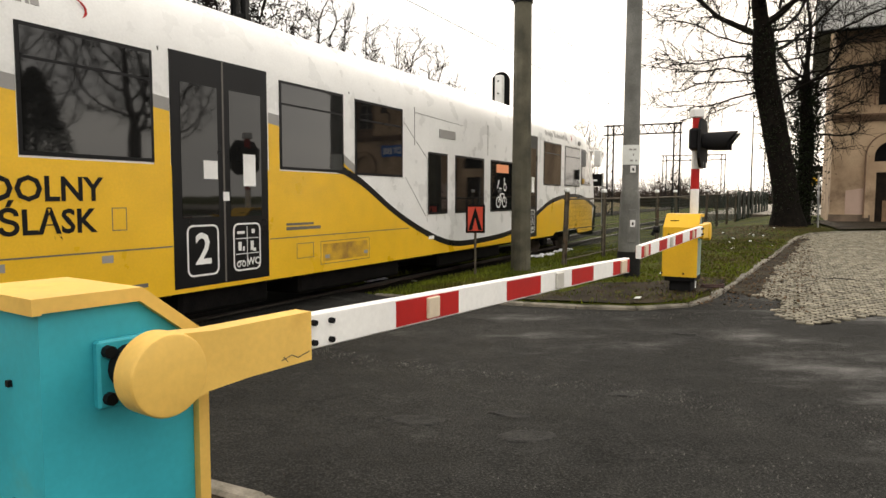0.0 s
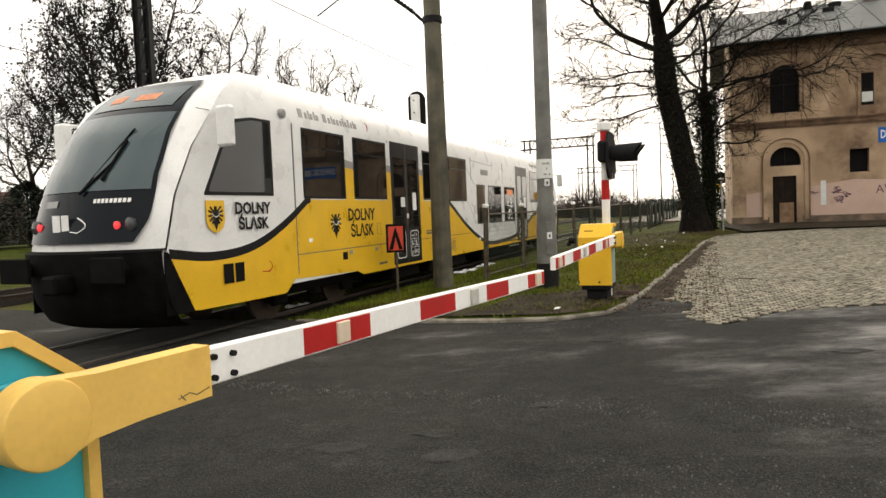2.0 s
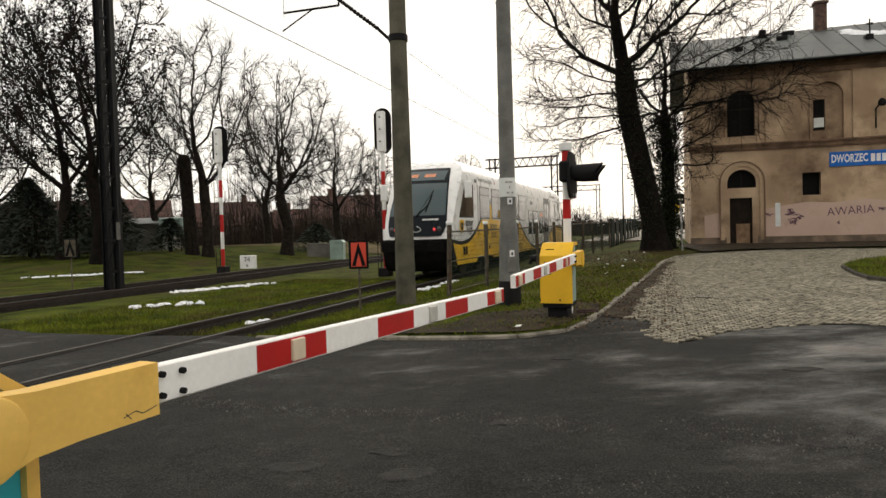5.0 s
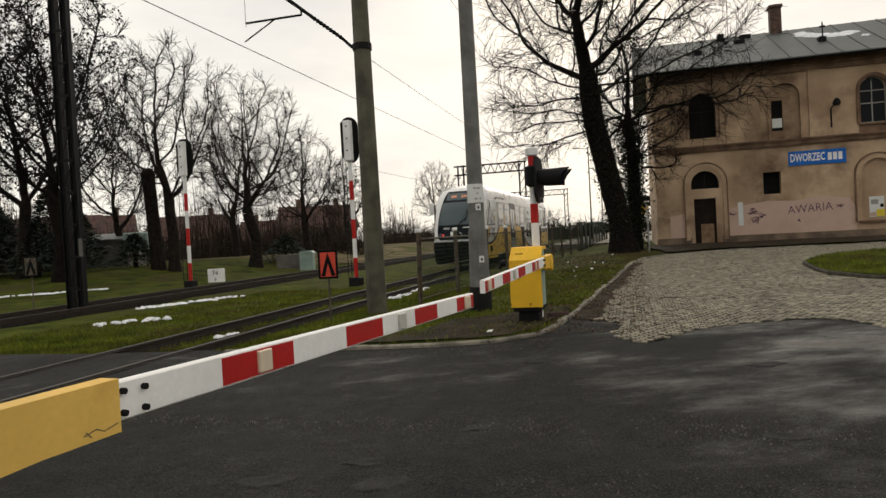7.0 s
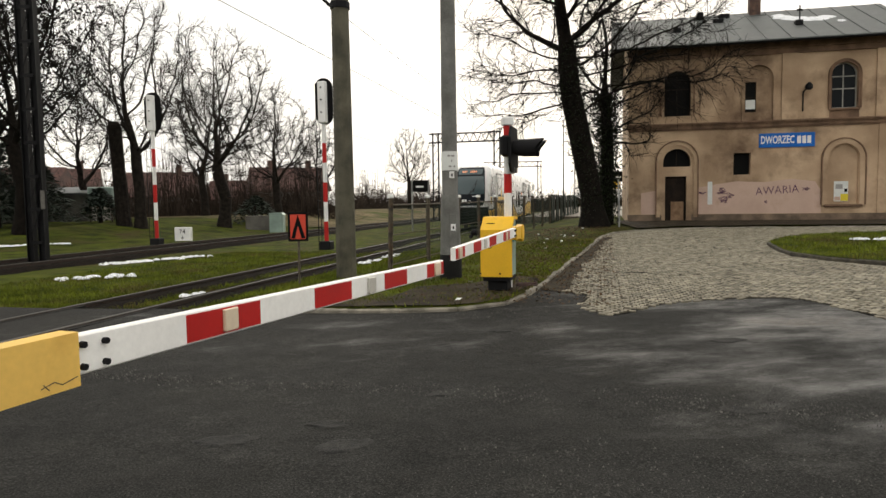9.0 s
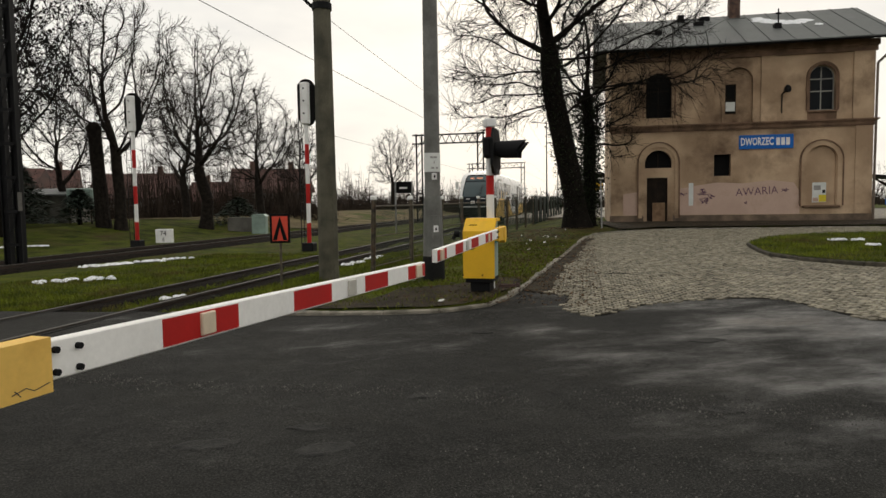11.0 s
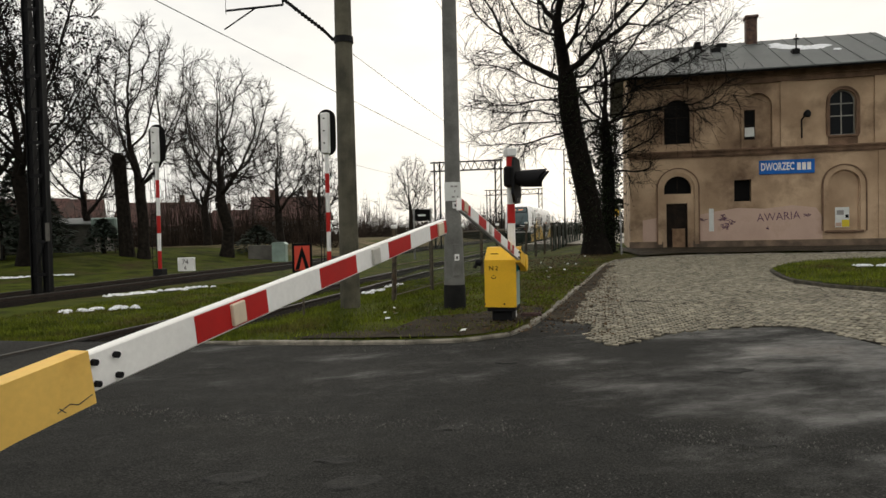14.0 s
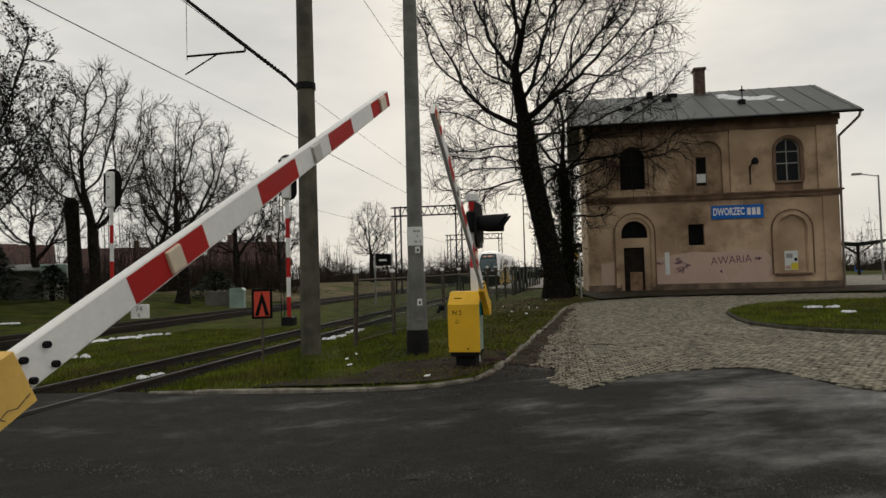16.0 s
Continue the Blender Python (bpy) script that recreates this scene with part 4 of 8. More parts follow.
NEAR_BARRIER, NEAR_BOOM = barrier("barrier", pose(-0.44, 2.80, 0, 0, 0, 56), 1, 0.1,
                                  "teal barrier drive with yellow hood and red-white boom beside the road", "yellow boom arm")
FAR_HUB = (-0.6, 1.045)
FAR_Z = 0.06
FAR_BARRIER, FAR_BOOM = barrier("barrier", pose(3.61, 9.575, FAR_Z, 0, 0, -118.9), -1, 0.17,
                                "yellow barrier drive painted N 2 with red-white boom on the verge", "yellow boom arm", hood_mat=CHROME_YELLOW, numbered=True, gap=0.15)
hose = Mesh()
for i in range(26):
    a0, a1 = i * 0.5, (i + 1) * 0.5
    hose.tube((3.92 + 0.16 * math.cos(a0), 9.98 + 0.1 * math.sin(a0), 0.3 + 0.002 * i), (3.92 + 0.16 * math.cos(a1), 9.98 + 0.1 * math.sin(a1), 0.302 + 0.002 * i), 0.012, n=6)
solid("cable_coil", hose, TILE_RED, "loose coil of faded red cable by the barrier drive", "cable")


# ---- masts, signals and poles
def striped(th, x, y, bands, r, n=12):
    for z0, z1, mat in bands:
        mb = Mesh()
        mb.tube((x, y, z0), (x, y, z1), r, n=n)
        part("mast_band", mb, mat, th, "red painted band" if mat is RED else "white painted band")


def crossing_signal():
    x, y = 3.78, 10.42
    z = verge_height(x, y)
    th = thing("crossing_signal", pose(x, y, 0), "red-white road signal mast with black hooded lamps", "road signal")
    striped(th, 0, 0, [(z, 1.45, WHITE), (1.45, 1.72, WHITE), (1.72, 2.02, RED), (2.02, 2.3, WHITE), (2.3, 2.62, RED), (2.62, 2.78, RED)], 0.062)
    cap = Mesh()
    cap.bevel_box(-0.085, 0.085, -0.085, 0.085, 2.77, 2.9, 0.015)
    part("mast_cap", cap, WHITE, th, "white cap")
    board = Mesh()
    poly = [(-0.42, 2.16), (-0.26, 2.04), (0.26, 2.04), (0.42, 2.16), (0.42, 2.56), (0.26, 2.74), (-0.26, 2.74), (-0.42, 2.56)]
    m = pose(0.09, -0.02, 0, 0, 0, 62)
    board.prism(poly, -0.02, 0.02, m)
    part("backboard", board, DARK, th, "black octagonal backboard")
    for o in (-0.21, 0.21):
        hood = Mesh()
        rows = []
        k = 14
        for d, r, cut in ((-0.03, 0.12, 0), (-0.12, 0.135, 0), (-0.34, 0.14, 1), (-0.5, 0.145, 2)):
            row = []
            for i in range(k + 1):
                t = math.pi * (-0.25 + 1.5 * i / k) if cut else math.pi * (-0.25 + 1.5 * i / k)
                dd = d + (0.13 * (1 - max(0, math.sin(t))) if cut == 2 else 0)
                row.append(m @ Vector((o + r * math.cos(t), dd, 2.4 + r * math.sin(t))))
            rows.append(row)
        hood.grid(rows)
        rows2 = [[p + (m @ Vector((o, -0.2, 2.4)) - p).normalized() * 0.006 for p in row] for row in rows]
        hood.grid(rows2[::-1])
        hd = part("lamp_hood", hood, DARK, th, "long black sun hood", smooth_faces=True)
        lens = Mesh()
        lens.lathe([(0.09, 0), (0.07, 0.02), (0.01, 0.03)], 14, m @ pose(o, -0.03, 2.4, 90, 0, 0))
        part("lens", lens, LENS, hd)
    box = Mesh()
    box.bevel_box(-0.3, 0.3, 0.02, 0.16, 2.28, 2.6, 0.03, m)
    part("lamp_housing", box, DARK, th)
    bell = Mesh()
    bell.bevel_box(-0.06, 0.06, -0.02, 0.1, 2.02, 2.14, 0.02, m)
    part("bell", bell, STEEL, th)
    tag = Mesh()
    tag.box(0.2, 0.27, -0.03, -0.02, 2.04, 2.12, m)
    part("number_tag", tag, WHITE, th)


crossing_signal()


def rail_signal(s, off, label, tall, ladder_side):
    x, y = plan(s, off)
    z = verge_height(x, y)
    th = thing("railway_signal", pose(x, y, 0, 0, 0, -27), label, "railway signal", "railway signals")
    top = tall - 1.55
    n = 6
    h = (top - z - 0.3) / n
    base = Mesh()
    base.bevel_box(-0.2, 0.2, -0.2, 0.2, z - 0.1, z + 0.3, 0.03)
    part("base", base, DARK, th, "dark base")
    striped(th, 0, 0, [(z + 0.3 + i * h, z + 0.3 + (i + 1) * h, RED if (i % 2 == 0) else WHITE) for i in range(n)], 0.075, 10)
    lad = Mesh()
    for q in (-0.15, 0.12):
        lad.tube((ladder_side * 0.22, q, z), (ladder_side * 0.22, q, tall - 0.2), 0.014, n=5)
    for i in range(int((tall - z) / 0.3)):
        lad.tube((ladder_side * 0.22, -0.15, z + 0.2 + i * 0.3), (ladder_side * 0.22, 0.12, z + 0.2 + i * 0.3), 0.01, n=5)
    part("ladder", lad, DARK, th, "thin dark ladder")
    head = Mesh()
    head.bevel_box(-0.14, 0.14, -0.18, 0.05, tall - 1.55, tall - 0.14, 0.03)
    hd = part("signal_housing", head, WHITE, th, "white rear housing")
    board = Mesh()
    poly = []
    for i in range(12):
        t = math.pi * i / 11
        poly.append((0.3 * math.cos(t), tall - 0.3 + 0.3 * math.sin(t)))
    for i in range(12):
        t = math.pi + math.pi * i / 11
        poly.append((0.3 * math.cos(t), tall - 1.3 + 0.3 * math.sin(t)))
    board.prism(poly, 0.06, 0.09, pose(0.05, 0, 0, 0, 0, 30))
    part("backboard", board, BLACK, th, "black rounded backboard")
    for i in range(3):
        knob = Mesh()
        knob.tube((0, -0.2, tall - 0.35 - 0.42 * i), (0, -0.18, tall - 0.35 - 0.42 * i), 0.03, n=8)
        part("hatch_knob", knob, DARK, hd)


rail_signal(22.1, 9.27, "tall railway signal on a red-white mast with a ladder", 5.93, -1)
rail_signal(24.3, 17.6, "railway signal on a red-white mast beside the siding", 6.2, -1)


def caution_board(s, off, z, w, h, board_z, label, mat):
    x, y = plan(s, off)
    th = thing("caution_board", pose(x, y, 0, 0, 0, -8), label, "railway sign", "warning boards")
    post = Mesh()
    post.tube((0, 0.03, z - 0.05), (0, 0.03, board_z + h * 0.5), 0.022, n=8)
    part("post", post, RUST, th, "rusty thin post")
    board = Mesh()
    board.bevel_box(-w / 2, w / 2, -0.012, 0.012, board_z, board_z + h, 0.006)
    part("rim", board, BLACK, th)
    face = Mesh()
    b = 0.042
    face.box(-w / 2 + b, w / 2 - b, -0.016, -0.01, board_z + b, board_z + h - b)
    part("face", face, mat, th, "orange-red reflective face")
    arrow = Mesh()
    t = h * 0.8
    for sx in (-1, 1):
        q = [(0, board_z + h * 0.92), (sx * w * 0.36, board_z + h * 0.1), (sx * w * 0.16, board_z + h * 0.1), (0, board_z + h * 0.55)]
        arrow.prism(q if sx < 0 else q[::-1], -0.02, -0.015)
    part("arrow", arrow, BLACK, th, "black upward chevron")


caution_board(11.45, 5.33, 0.1, 0.36, 0.53, 0.92, "orange warning board with black chevron on a thin post", ORANGE)
caution_board(16.2, 17.2, 0.05, 0.42, 0.6, 1.05, "small dull orange warning board seen beyond the siding", RUST)


def concrete_pole(name, x, y, r0, r1, h, mat, label, flats=8):
    z = verge_height(x, y)
    th = thing(name, pose(x, y, z), label, "pole")
    body = Mesh()
    rings = [(r0 * 1.0, -0.2)] + [(r0 + (r1 - r0) * k / 12, h * k / 12) for k in range(13)]
    body.lathe(rings, flats)
    part("shaft", body, mat, th, smooth_faces=flats > 10)
    return th, z


P1X, P1Y = plan(12.45, 4.8)
mast, P1Z = concrete_pole("catenary_mast", P1X, P1Y, 0.2, 0.15, 8.6, CONCRETE, "weathered concrete overhead-line mast standing in the grass", 10)
mast.matrix_basis = pose(P1X, P1Y, P1Z, 0.2, -0.05, -27)


def cantilever():
    """Bracket arm, insulator and registration arm; local x points right of the railway."""
    band = Mesh()
    band.lathe([(0.19, 5.12), (0.19, 5.24)], 12)
    part("clamp", band, DARK, mast)
    arm = Mesh()
    arm.tube((-0.2, 0, 5.2), (-0.42, 0, 5.42), 0.03, n=8)
    arm.tube((-0.95, 0, 5.85), (-2.75, 0, 7.35), 0.034, n=8)
    part("bracket_tube", arm, DARK, mast)
    ins = Mesh()
    a, b = Vector((-0.42, 0, 5.42)), Vector((-0.95, 0, 5.85))
    q = (b - a).to_track_quat("Z", "Y").to_matrix().to_4x4()
    rings = []
    for k in range(9):
        z = (b - a).length * k / 8
        rings += [(0.03, z), (0.045, z + 0.025), (0.03, z + 0.05)]
    ins.lathe(rings, 10, Matrix.Translation(a) @ q)
    part("insulator", ins, DARK, mast, "dark ribbed insulator")
    reg = Mesh()
    reg.tube((-1.25, 0, 5.98), (-2.5, 0, 5.98), 0.022, n=6)
    reg.tube((-1.25, 0, 6.1), (-1.25, 0, 5.98), 0.02, n=6)
    reg.tube((-1.85, 0, 5.97), (-2.48, -0.1, 5.58), 0.014, n=6)
    reg.tube((-2.5, 0, 5.9), (-2.5, 0, 7.14), 0.006, n=4)
    part("registration_arm", reg, DARK, mast)
    top = Mesh()
    top.tube((-0.15, 0, 7.6), (-2.75, 0, 7.37), 0.02, n=6)
    part("stay_tube", top, DARK, mast)


cantilever()
P2X, P2Y = plan(12.1, 2.635)
lamp_pole, P2Z = concrete_pole("lighting_pole", P2X, P2Y, 0.15, 0.115, 9.5, CONCRETE_GREY, "round grey concrete pole with tarred foot and notices", 18)
for nm, z0, z1, r0, r1, mat, lb in (("foot_sleeve", -0.1, 0.42, 0.205, 0.2, TAR, "black tarred foot sleeve"), ("lower_casing", 0.42, 1.45, 0.19, 0.165, CONCRETE_GREY, ""), ):
    mb = Mesh()
    mb.lathe([(r0, z0), (r1, z1), (r1 * 0.86, z1 + 0.1)], 18)
    part(nm, mb, mat, lamp_pole, lb, True)
mb = Mesh()
mb.lathe([(0.15, 1.98), (0.15, 2.32)], 18)
wrap = part("notice_sleeve", mb, PAPER, lamp_pole, "white painted notice sleeve", True)
for q, (dx, z, w, h) in enumerate([(-0.05, 2.24, 0.05, 0.03), (0.02, 2.24, 0.06, 0.03), (0.0, 2.15, 0.02, 0.04), (-0.03, 2.05, 0.05, 0.03), (0.05, 2.05, 0.03, 0.03)]):
    mb = Mesh()
    mb.box(dx - w / 2, dx + w / 2, -0.154, -0.146, z - h / 2, z + h / 2)
    part("lettering_bar", mb, TRAIN_GREY, wrap)
for z, w, h in ((1.9, 0.09, 0.12), (0.96, 0.09, 0.12)):
    mb = Mesh()
    mb.bevel_box(-w / 2, w / 2, -0.215 + (z > 1.5) * 0.05, -0.17 + (z > 1.5) * 0.05, z - h / 2, z + h / 2, 0.005)
    lbl = part("warning_label", mb, WHITE, lamp_pole, "small white warning label")
    mb = Mesh()
    mb.box(-0.015, 0.015, -0.22 + (z > 1.5) * 0.05, -0.21 + (z > 1.5) * 0.05, z - 0.03, z + 0.02)
    part("pictogram", mb, BLACK, lbl)
mb = Mesh()
mb.bevel_box(-0.07, 0.07, -0.21, -0.15, 0.62, 1.2, 0.01)
part("access_hatch", mb, CONCRETE_GREY, lamp_pole)


def lattice_pole(s, off, h):
    x, y = plan(s, off)
    th = thing("steel_mast", pose(x, y, verge_height(x, y), 0, 0, -20), "dark steel two-legged overhead-line mast beside the siding", "pole")
    for q in (-0.17, 0.17):
        leg = Mesh()
        leg.box(q - 0.1, q + 0.1, -0.02, 0.02, -0.2, h)
        leg.box(q - 0.1, q - 0.08, -0.09, 0.09, -0.2, h)
        leg.box(q + 0.08, q + 0.1, -0.09, 0.09, -0.2, h)
        part("leg", leg, DARK, th)
    for k in range(int(h / 0.9)):
        br = Mesh()
        br.box(-0.2, 0.2, -0.1, -0.085, 0.6 + 0.9 * k, 0.68 + 0.9 * k)
        br.tube((-0.17, -0.1, 0.64 + 0.9 * k), (0.17, -0.1, 1.5 + 0.9 * k), 0.016, n=5)
        part("brace", br, DARK, th)
    tag = Mesh()
    tag.box(0.22, 0.34, -0.11, -0.1, 1.55, 2.05)
    part("number_plate", tag, HOUSE_WALL, th, "pale number plate")


lattice_pole(15.6, 15.0, 11)


def gantry(s, z_top, o0, o1):
    x, y = plan(s, (o0 + o1) / 2)
    half = (o1 - o0) / 2
    th = thing("catenary_portal", pose(x, y, 0, 0, 0, -27), "steel lattice overhead-line portal spanning the tracks", "portal", "portals")
    for q in (-half, half):
        leg = Mesh()
        for dx in (-0.25, 0.25):
            leg.box(q + dx - 0.06, q + dx + 0.06, -0.06, 0.06, -0.3, z_top + 0.1)
        for k in range(int(z_top / 0.8)):
            leg.tube((q - 0.25, 0, 0.8 * k), (q + 0.25, 0, 0.8 * k + 0.8), 0.03, n=4)
        part("leg", leg, DARK, th)
    beam = Mesh()
    for z in (z_top - 0.75, z_top):
        beam.box(-half - 0.6, half + 0.4, -0.06, 0.06, z - 0.06, z + 0.06)
    n = 16
    for k in range(n):
        x0, x1 = -half + 2 * half * k / n, -half + 2 * half * (k + 1) / n
        beam.tube((x0, 0, z_top - (0.75 if k % 2 else 0)), (x1, 0, z_top - (0 if k % 2 else 0.75)), 0.035, n=4)
    part("lattice_beam", beam, DARK, th)


gantry(58, 7.6, 8.6, 14.0)
gantry(104, 7.7, 9.0, 17.0)


def wire(name, pts, r, label):
    mb = Mesh()
    for a, b in zip(pts, pts[1:]):
        mb.tube(a, b, r, n=4, caps=False)
    solid(name, mb, DARK, label, "cable", "overhead wires")


def line(off, z, s0=-60, s1=160, sag=0.0, span=46.0, step=4):
    out = []
    for k in range(int((s1 - s0) / step) + 1):
        s = s0 + k * step
        t = ((s - 12.45) % span) / span
        out.append((*plan(s, off), z - sag * 4 * t * (1 - t)))
    return out


wire("contact_wire", line(7.24, 5.6), 0.009, "thin dark contact wire over the railway track")
wire("messenger_wire", line(7.24, 7.2, sag=0.35), 0.009, "thin dark carrier wire over the railway track")
wire("contact_wire", line(15.1, 5.9), 0.01, "thin dark contact wire over the siding")
wire("feeder_wire", line(4.7, 8.7, sag=0.4), 0.008, "thin dark feeder wire along the masts")


def fence():
    fen = thing("fence", pose(0, 0, 0), "rusty post and wire-mesh fence with capped posts along the railway", "fence")
    posts = []
    for i in range(10):
        s = 13.5 + 2.5 * i
        o = 4.25 - 0.075 * (s - 13.5)
        x, y = plan(s, o)
        z = verge_height(x, y)
        posts.append((x, y, z))
        rnd = random.Random(i)
        p = Mesh()
        p.box(-0.04, 0.04, -0.02, 0.02, -0.1, 1.52)
        p.box(0.02, 0.04, -0.045, 0.045, -0.1, 1.52)
        ob = part("post", p, RUST, fen, at=pose(x, y, z, rnd.uniform(-2, 2), rnd.uniform(-2, 2), 30))
        c = Mesh()
        c.bevel_box(-0.06, 0.06, -0.05, 0.05, 1.52, 1.6, 0.02)
        part("cap", c, WHITE, ob, "pale cap")
    for (x0, y0, z0), (x1, y1, z1) in zip(posts, posts[1:]):
        r = Mesh()
        for h in (0.12, 0.75, 1.38):
            r.tube((x0, y0, z0 + h), (x1, y1, z1 + h), 0.02 if h > 1 else 0.011, n=5)
        part("rail", r, RUST, fen)
        w = Mesh()
        n = 40
        for k in range(1, n):
            t = k / n
            x, y, z = x0 + (x1 - x0) * t, y0 + (y1 - y0) * t, z0 + (z1 - z0) * t
            w.tube((x, y, z + 0.1), (x, y, z + 1.38), 0.003, n=3, caps=False)
        for k in range(1, 14):
            h = 0.1 + 1.28 * k / 14
            w.tube((x0, y0, z0 + h), (x1, y1, z1 + h), 0.0025, n=3, caps=False)
        tagged(part("wire_mesh", w, GREEN_MESH, fen, "dull green wire mesh"), kind="stuff")
    # the return of the fence towards the platform, in denser panels
    x0, y0, z0 = posts[-1]
    for k in range(9):
        x, y = plan(36.5 + 2.4 * k, 2.5 - 0.09 * k)
        z = verge_height(x, y)
        p = Mesh()
        m = pose(x, y, z, 0, 0, 63)
        p.box(0, 2.4, -0.012, 0.012, 0.1, 1.45, m)
        pn = part("panel", p, GREEN_MESH, fen, "green sheet fence panel")
        for j in range(5):
            p = Mesh()
            p.box(0.6 * j, 0.6 * j + 0.05, -0.03, 0.03, 0.0, 1.52, m)
            part("stave", p, GREEN_MESH, pn)


fence()

# a bent steel post by the verge
mb = Mesh()
x, y = plan(17.2, 2.1)
z = verge_height(x, y)
mb.tube((x, y, z - 0.05), (x - 0.12, y, z + 1.25), 0.03, n=8)
mb.tube((x - 0.12, y, z + 1.25), (x - 0.45, y, z + 1.3), 0.025, n=8)
solid("bent_post", mb, RUST, "bent rusty steel post leaning on the verge", "post")


def equipment(name, s, off, w, d, h, mat, label, category, roof=True):
    x, y = plan(s, off)
    th = thing(name, pose(x, y, verge_height(x, y), 0, 0, -15), label, category)
    b = Mesh()
    b.bevel_box(-w / 2, w / 2, -d / 2, d / 2, -0.05, h, 0.02)
    part("body", b, mat, th)
    if roof:
        r = Mesh()
        r.prism([(-w / 2 - 0.05, h), (w / 2 + 0.05, h), (w / 2 - 0.1, h + 0.14), (-w / 2 + 0.1, h + 0.14)], -d / 2 - 0.05, d / 2 + 0.05)
        part("lid", r, mat, th)
    return th


km = equipment("distance_stone", 27.6, 18.6, 0.72, 0.3, 0.62, WHITE, "white kilometre stone beside the siding", "marker stone", False)
lettering("numerals", "74", 0.3, BLACK, km, pose(0, -0.156, 0.42))
lettering("numerals", "6", 0.24, BLACK, km, pose(0, -0.156, 0.15))
equipment("relay_cabinet", 36.5, 18.4, 0.8, 0.6, 1.0, PALE_TEAL, "pale grey-green relay cabinet beside the track", "cabinet")
equipment("concrete_block", 38.2, 20.4, 1.6, 0.8, 0.9, HOUSE_WALL, "mossy concrete block beside the track", "block", False)


# ---- station building
ST = thing("station_building", pose(20.2, 26.2, 0, 0, 0, -27), "two-storey ochre stucco railway station with grey gabled roof", "building")


def arch_loop(x0, x1, z0, z1, n=14):
    """An opening with a round head: its spring line lies half its width below the top."""
    r, c = (x1 - x0) / 2, (x0 + x1) / 2
    zs = z1 - r
    return [(x0, z0), (x1, z0)] + [(c + r * math.cos(math.pi * k / n), zs + r * math.sin(math.pi * k / n)) for k in range(n + 1)]


def rect_loop(x0, x1, z0, z1):
    return [(x0, z0), (x1, z0), (x1, z1), (x0, z1)]


def round_loop(x0, x1, z0, z1, r):
    """A rectangle with rounded corners."""
    out = []
    for cx, cz, a in ((x1 - r, z0 + r, -90), (x1 - r, z1 - r, 0), (x0 + r, z1 - r, 90), (x0 + r, z0 + r, 180)):
        out += [(cx + r * math.cos(radians(a + 22.5 * k)), cz + r * math.sin(radians(a + 22.5 * k))) for k in range(5)]
    return out


def pierced(mb, outer, holes, y0, y1):
    """A wall in x, z with holes through it, from y0 to y1."""
    pts, edges = [], []
    for loop in [outer, *holes]:
        k = len(pts)
        pts += [Vector(p) for p in loop]
        edges += [(k + i, k + (i + 1) % len(loop)) for i in range(len(loop))]
    v, _, f, *_ = delaunay_2d_cdt(pts, edges, [], 0, 1e-5)
    keep = []
    for q in f:
        cx, cz = sum(v[i].x for i in q) / len(q), sum(v[i].y for i in q) / len(q)
        if inside(outer, cx, cz) and not any(inside(h, cx, cz) for h in holes):
            keep.append(tuple(q))
    mb.add([(p.x, y0, p.y) for p in v], keep)
    mb.add([(p.x, y1, p.y) for p in v], [tuple(reversed(q)) for q in keep])
    for loop in [outer, *holes]:
        n = len(loop)
        mb.add([(x, y0, z) for x, z in loop] + [(x, y1, z) for x, z in loop],
               [((i + 1) % n, i, n + i, n + (i + 1) % n) for i in range(n)])
    return mb


def ring(mb, inner, grow, y0, y1, open_base=True):
    """A moulding that follows an opening, grown outwards."""
    c = Vector((sum(p[0] for p in inner) / len(inner), 0))
    pts = inner[1:] + [inner[0]]
    outer = []
    x0, x1 = min(p[0] for p in inner), max(p[0] for p in inner)
    zs = max(p[1] for p in inner) - (x1 - x0) / 2
    mx = (x0 + x1) / 2
    for x, z in pts:
        if z <= zs + 1e-6:
            outer.append((x + (grow if x > mx else -grow), z))
        else:
            d = Vector((x - mx, z - zs)).normalized() * grow
            outer.append((x + d.x, z + d.y))
    for i in range(len(pts) - 1):
        quad = [pts[i], outer[i], outer[i + 1], pts[i + 1]]
        mb.prism(quad, y0, y1)
    return mb


Z0, ZE = 0.2, 8.25
XL, XR, DEPTH = -4.8, 6.0, 9.0
DOOR = rect_loop(-3.21, -2.3, Z0 + 0.25, 2.63)
FAN = arch_loop(-3.3, -2.13, 3.06, 3.86)
SQ = rect_loop(-0.34, 0.36, 2.65, 3.6)
W1, W2, W3 = arch_loop(-3.27, -2.15, 5.3, 7.3), arch_loop(0.02, 1.22, 4.98, 7.36), arch_loop(3.5, 4.52, 5.37, 7.3)
BLIND = arch_loop(3.46, 4.62, 1.28, 3.86)
front = pierced(Mesh(), rect_loop(XL, XR, Z0, ZE), [DOOR, FAN, SQ, W1, W2, W3, BLIND], 0.0, 0.45)
wall_front = part("wall", front, STUCCO, ST, "front wall in stained ochre stucco")
for nm, (xa, xb, ya, yb) in (("wall", (XL, XL + 0.45, 0.45, DEPTH)), ("wall", (XR - 0.45, XR, 0.45, DEPTH)), ("wall", (XL + 0.45, XR - 0.45, DEPTH - 0.45, DEPTH))):
    mb = Mesh()
    mb.box(xa, xb, ya, yb, Z0, ZE)
    part(nm, mb, STUCCO, ST)
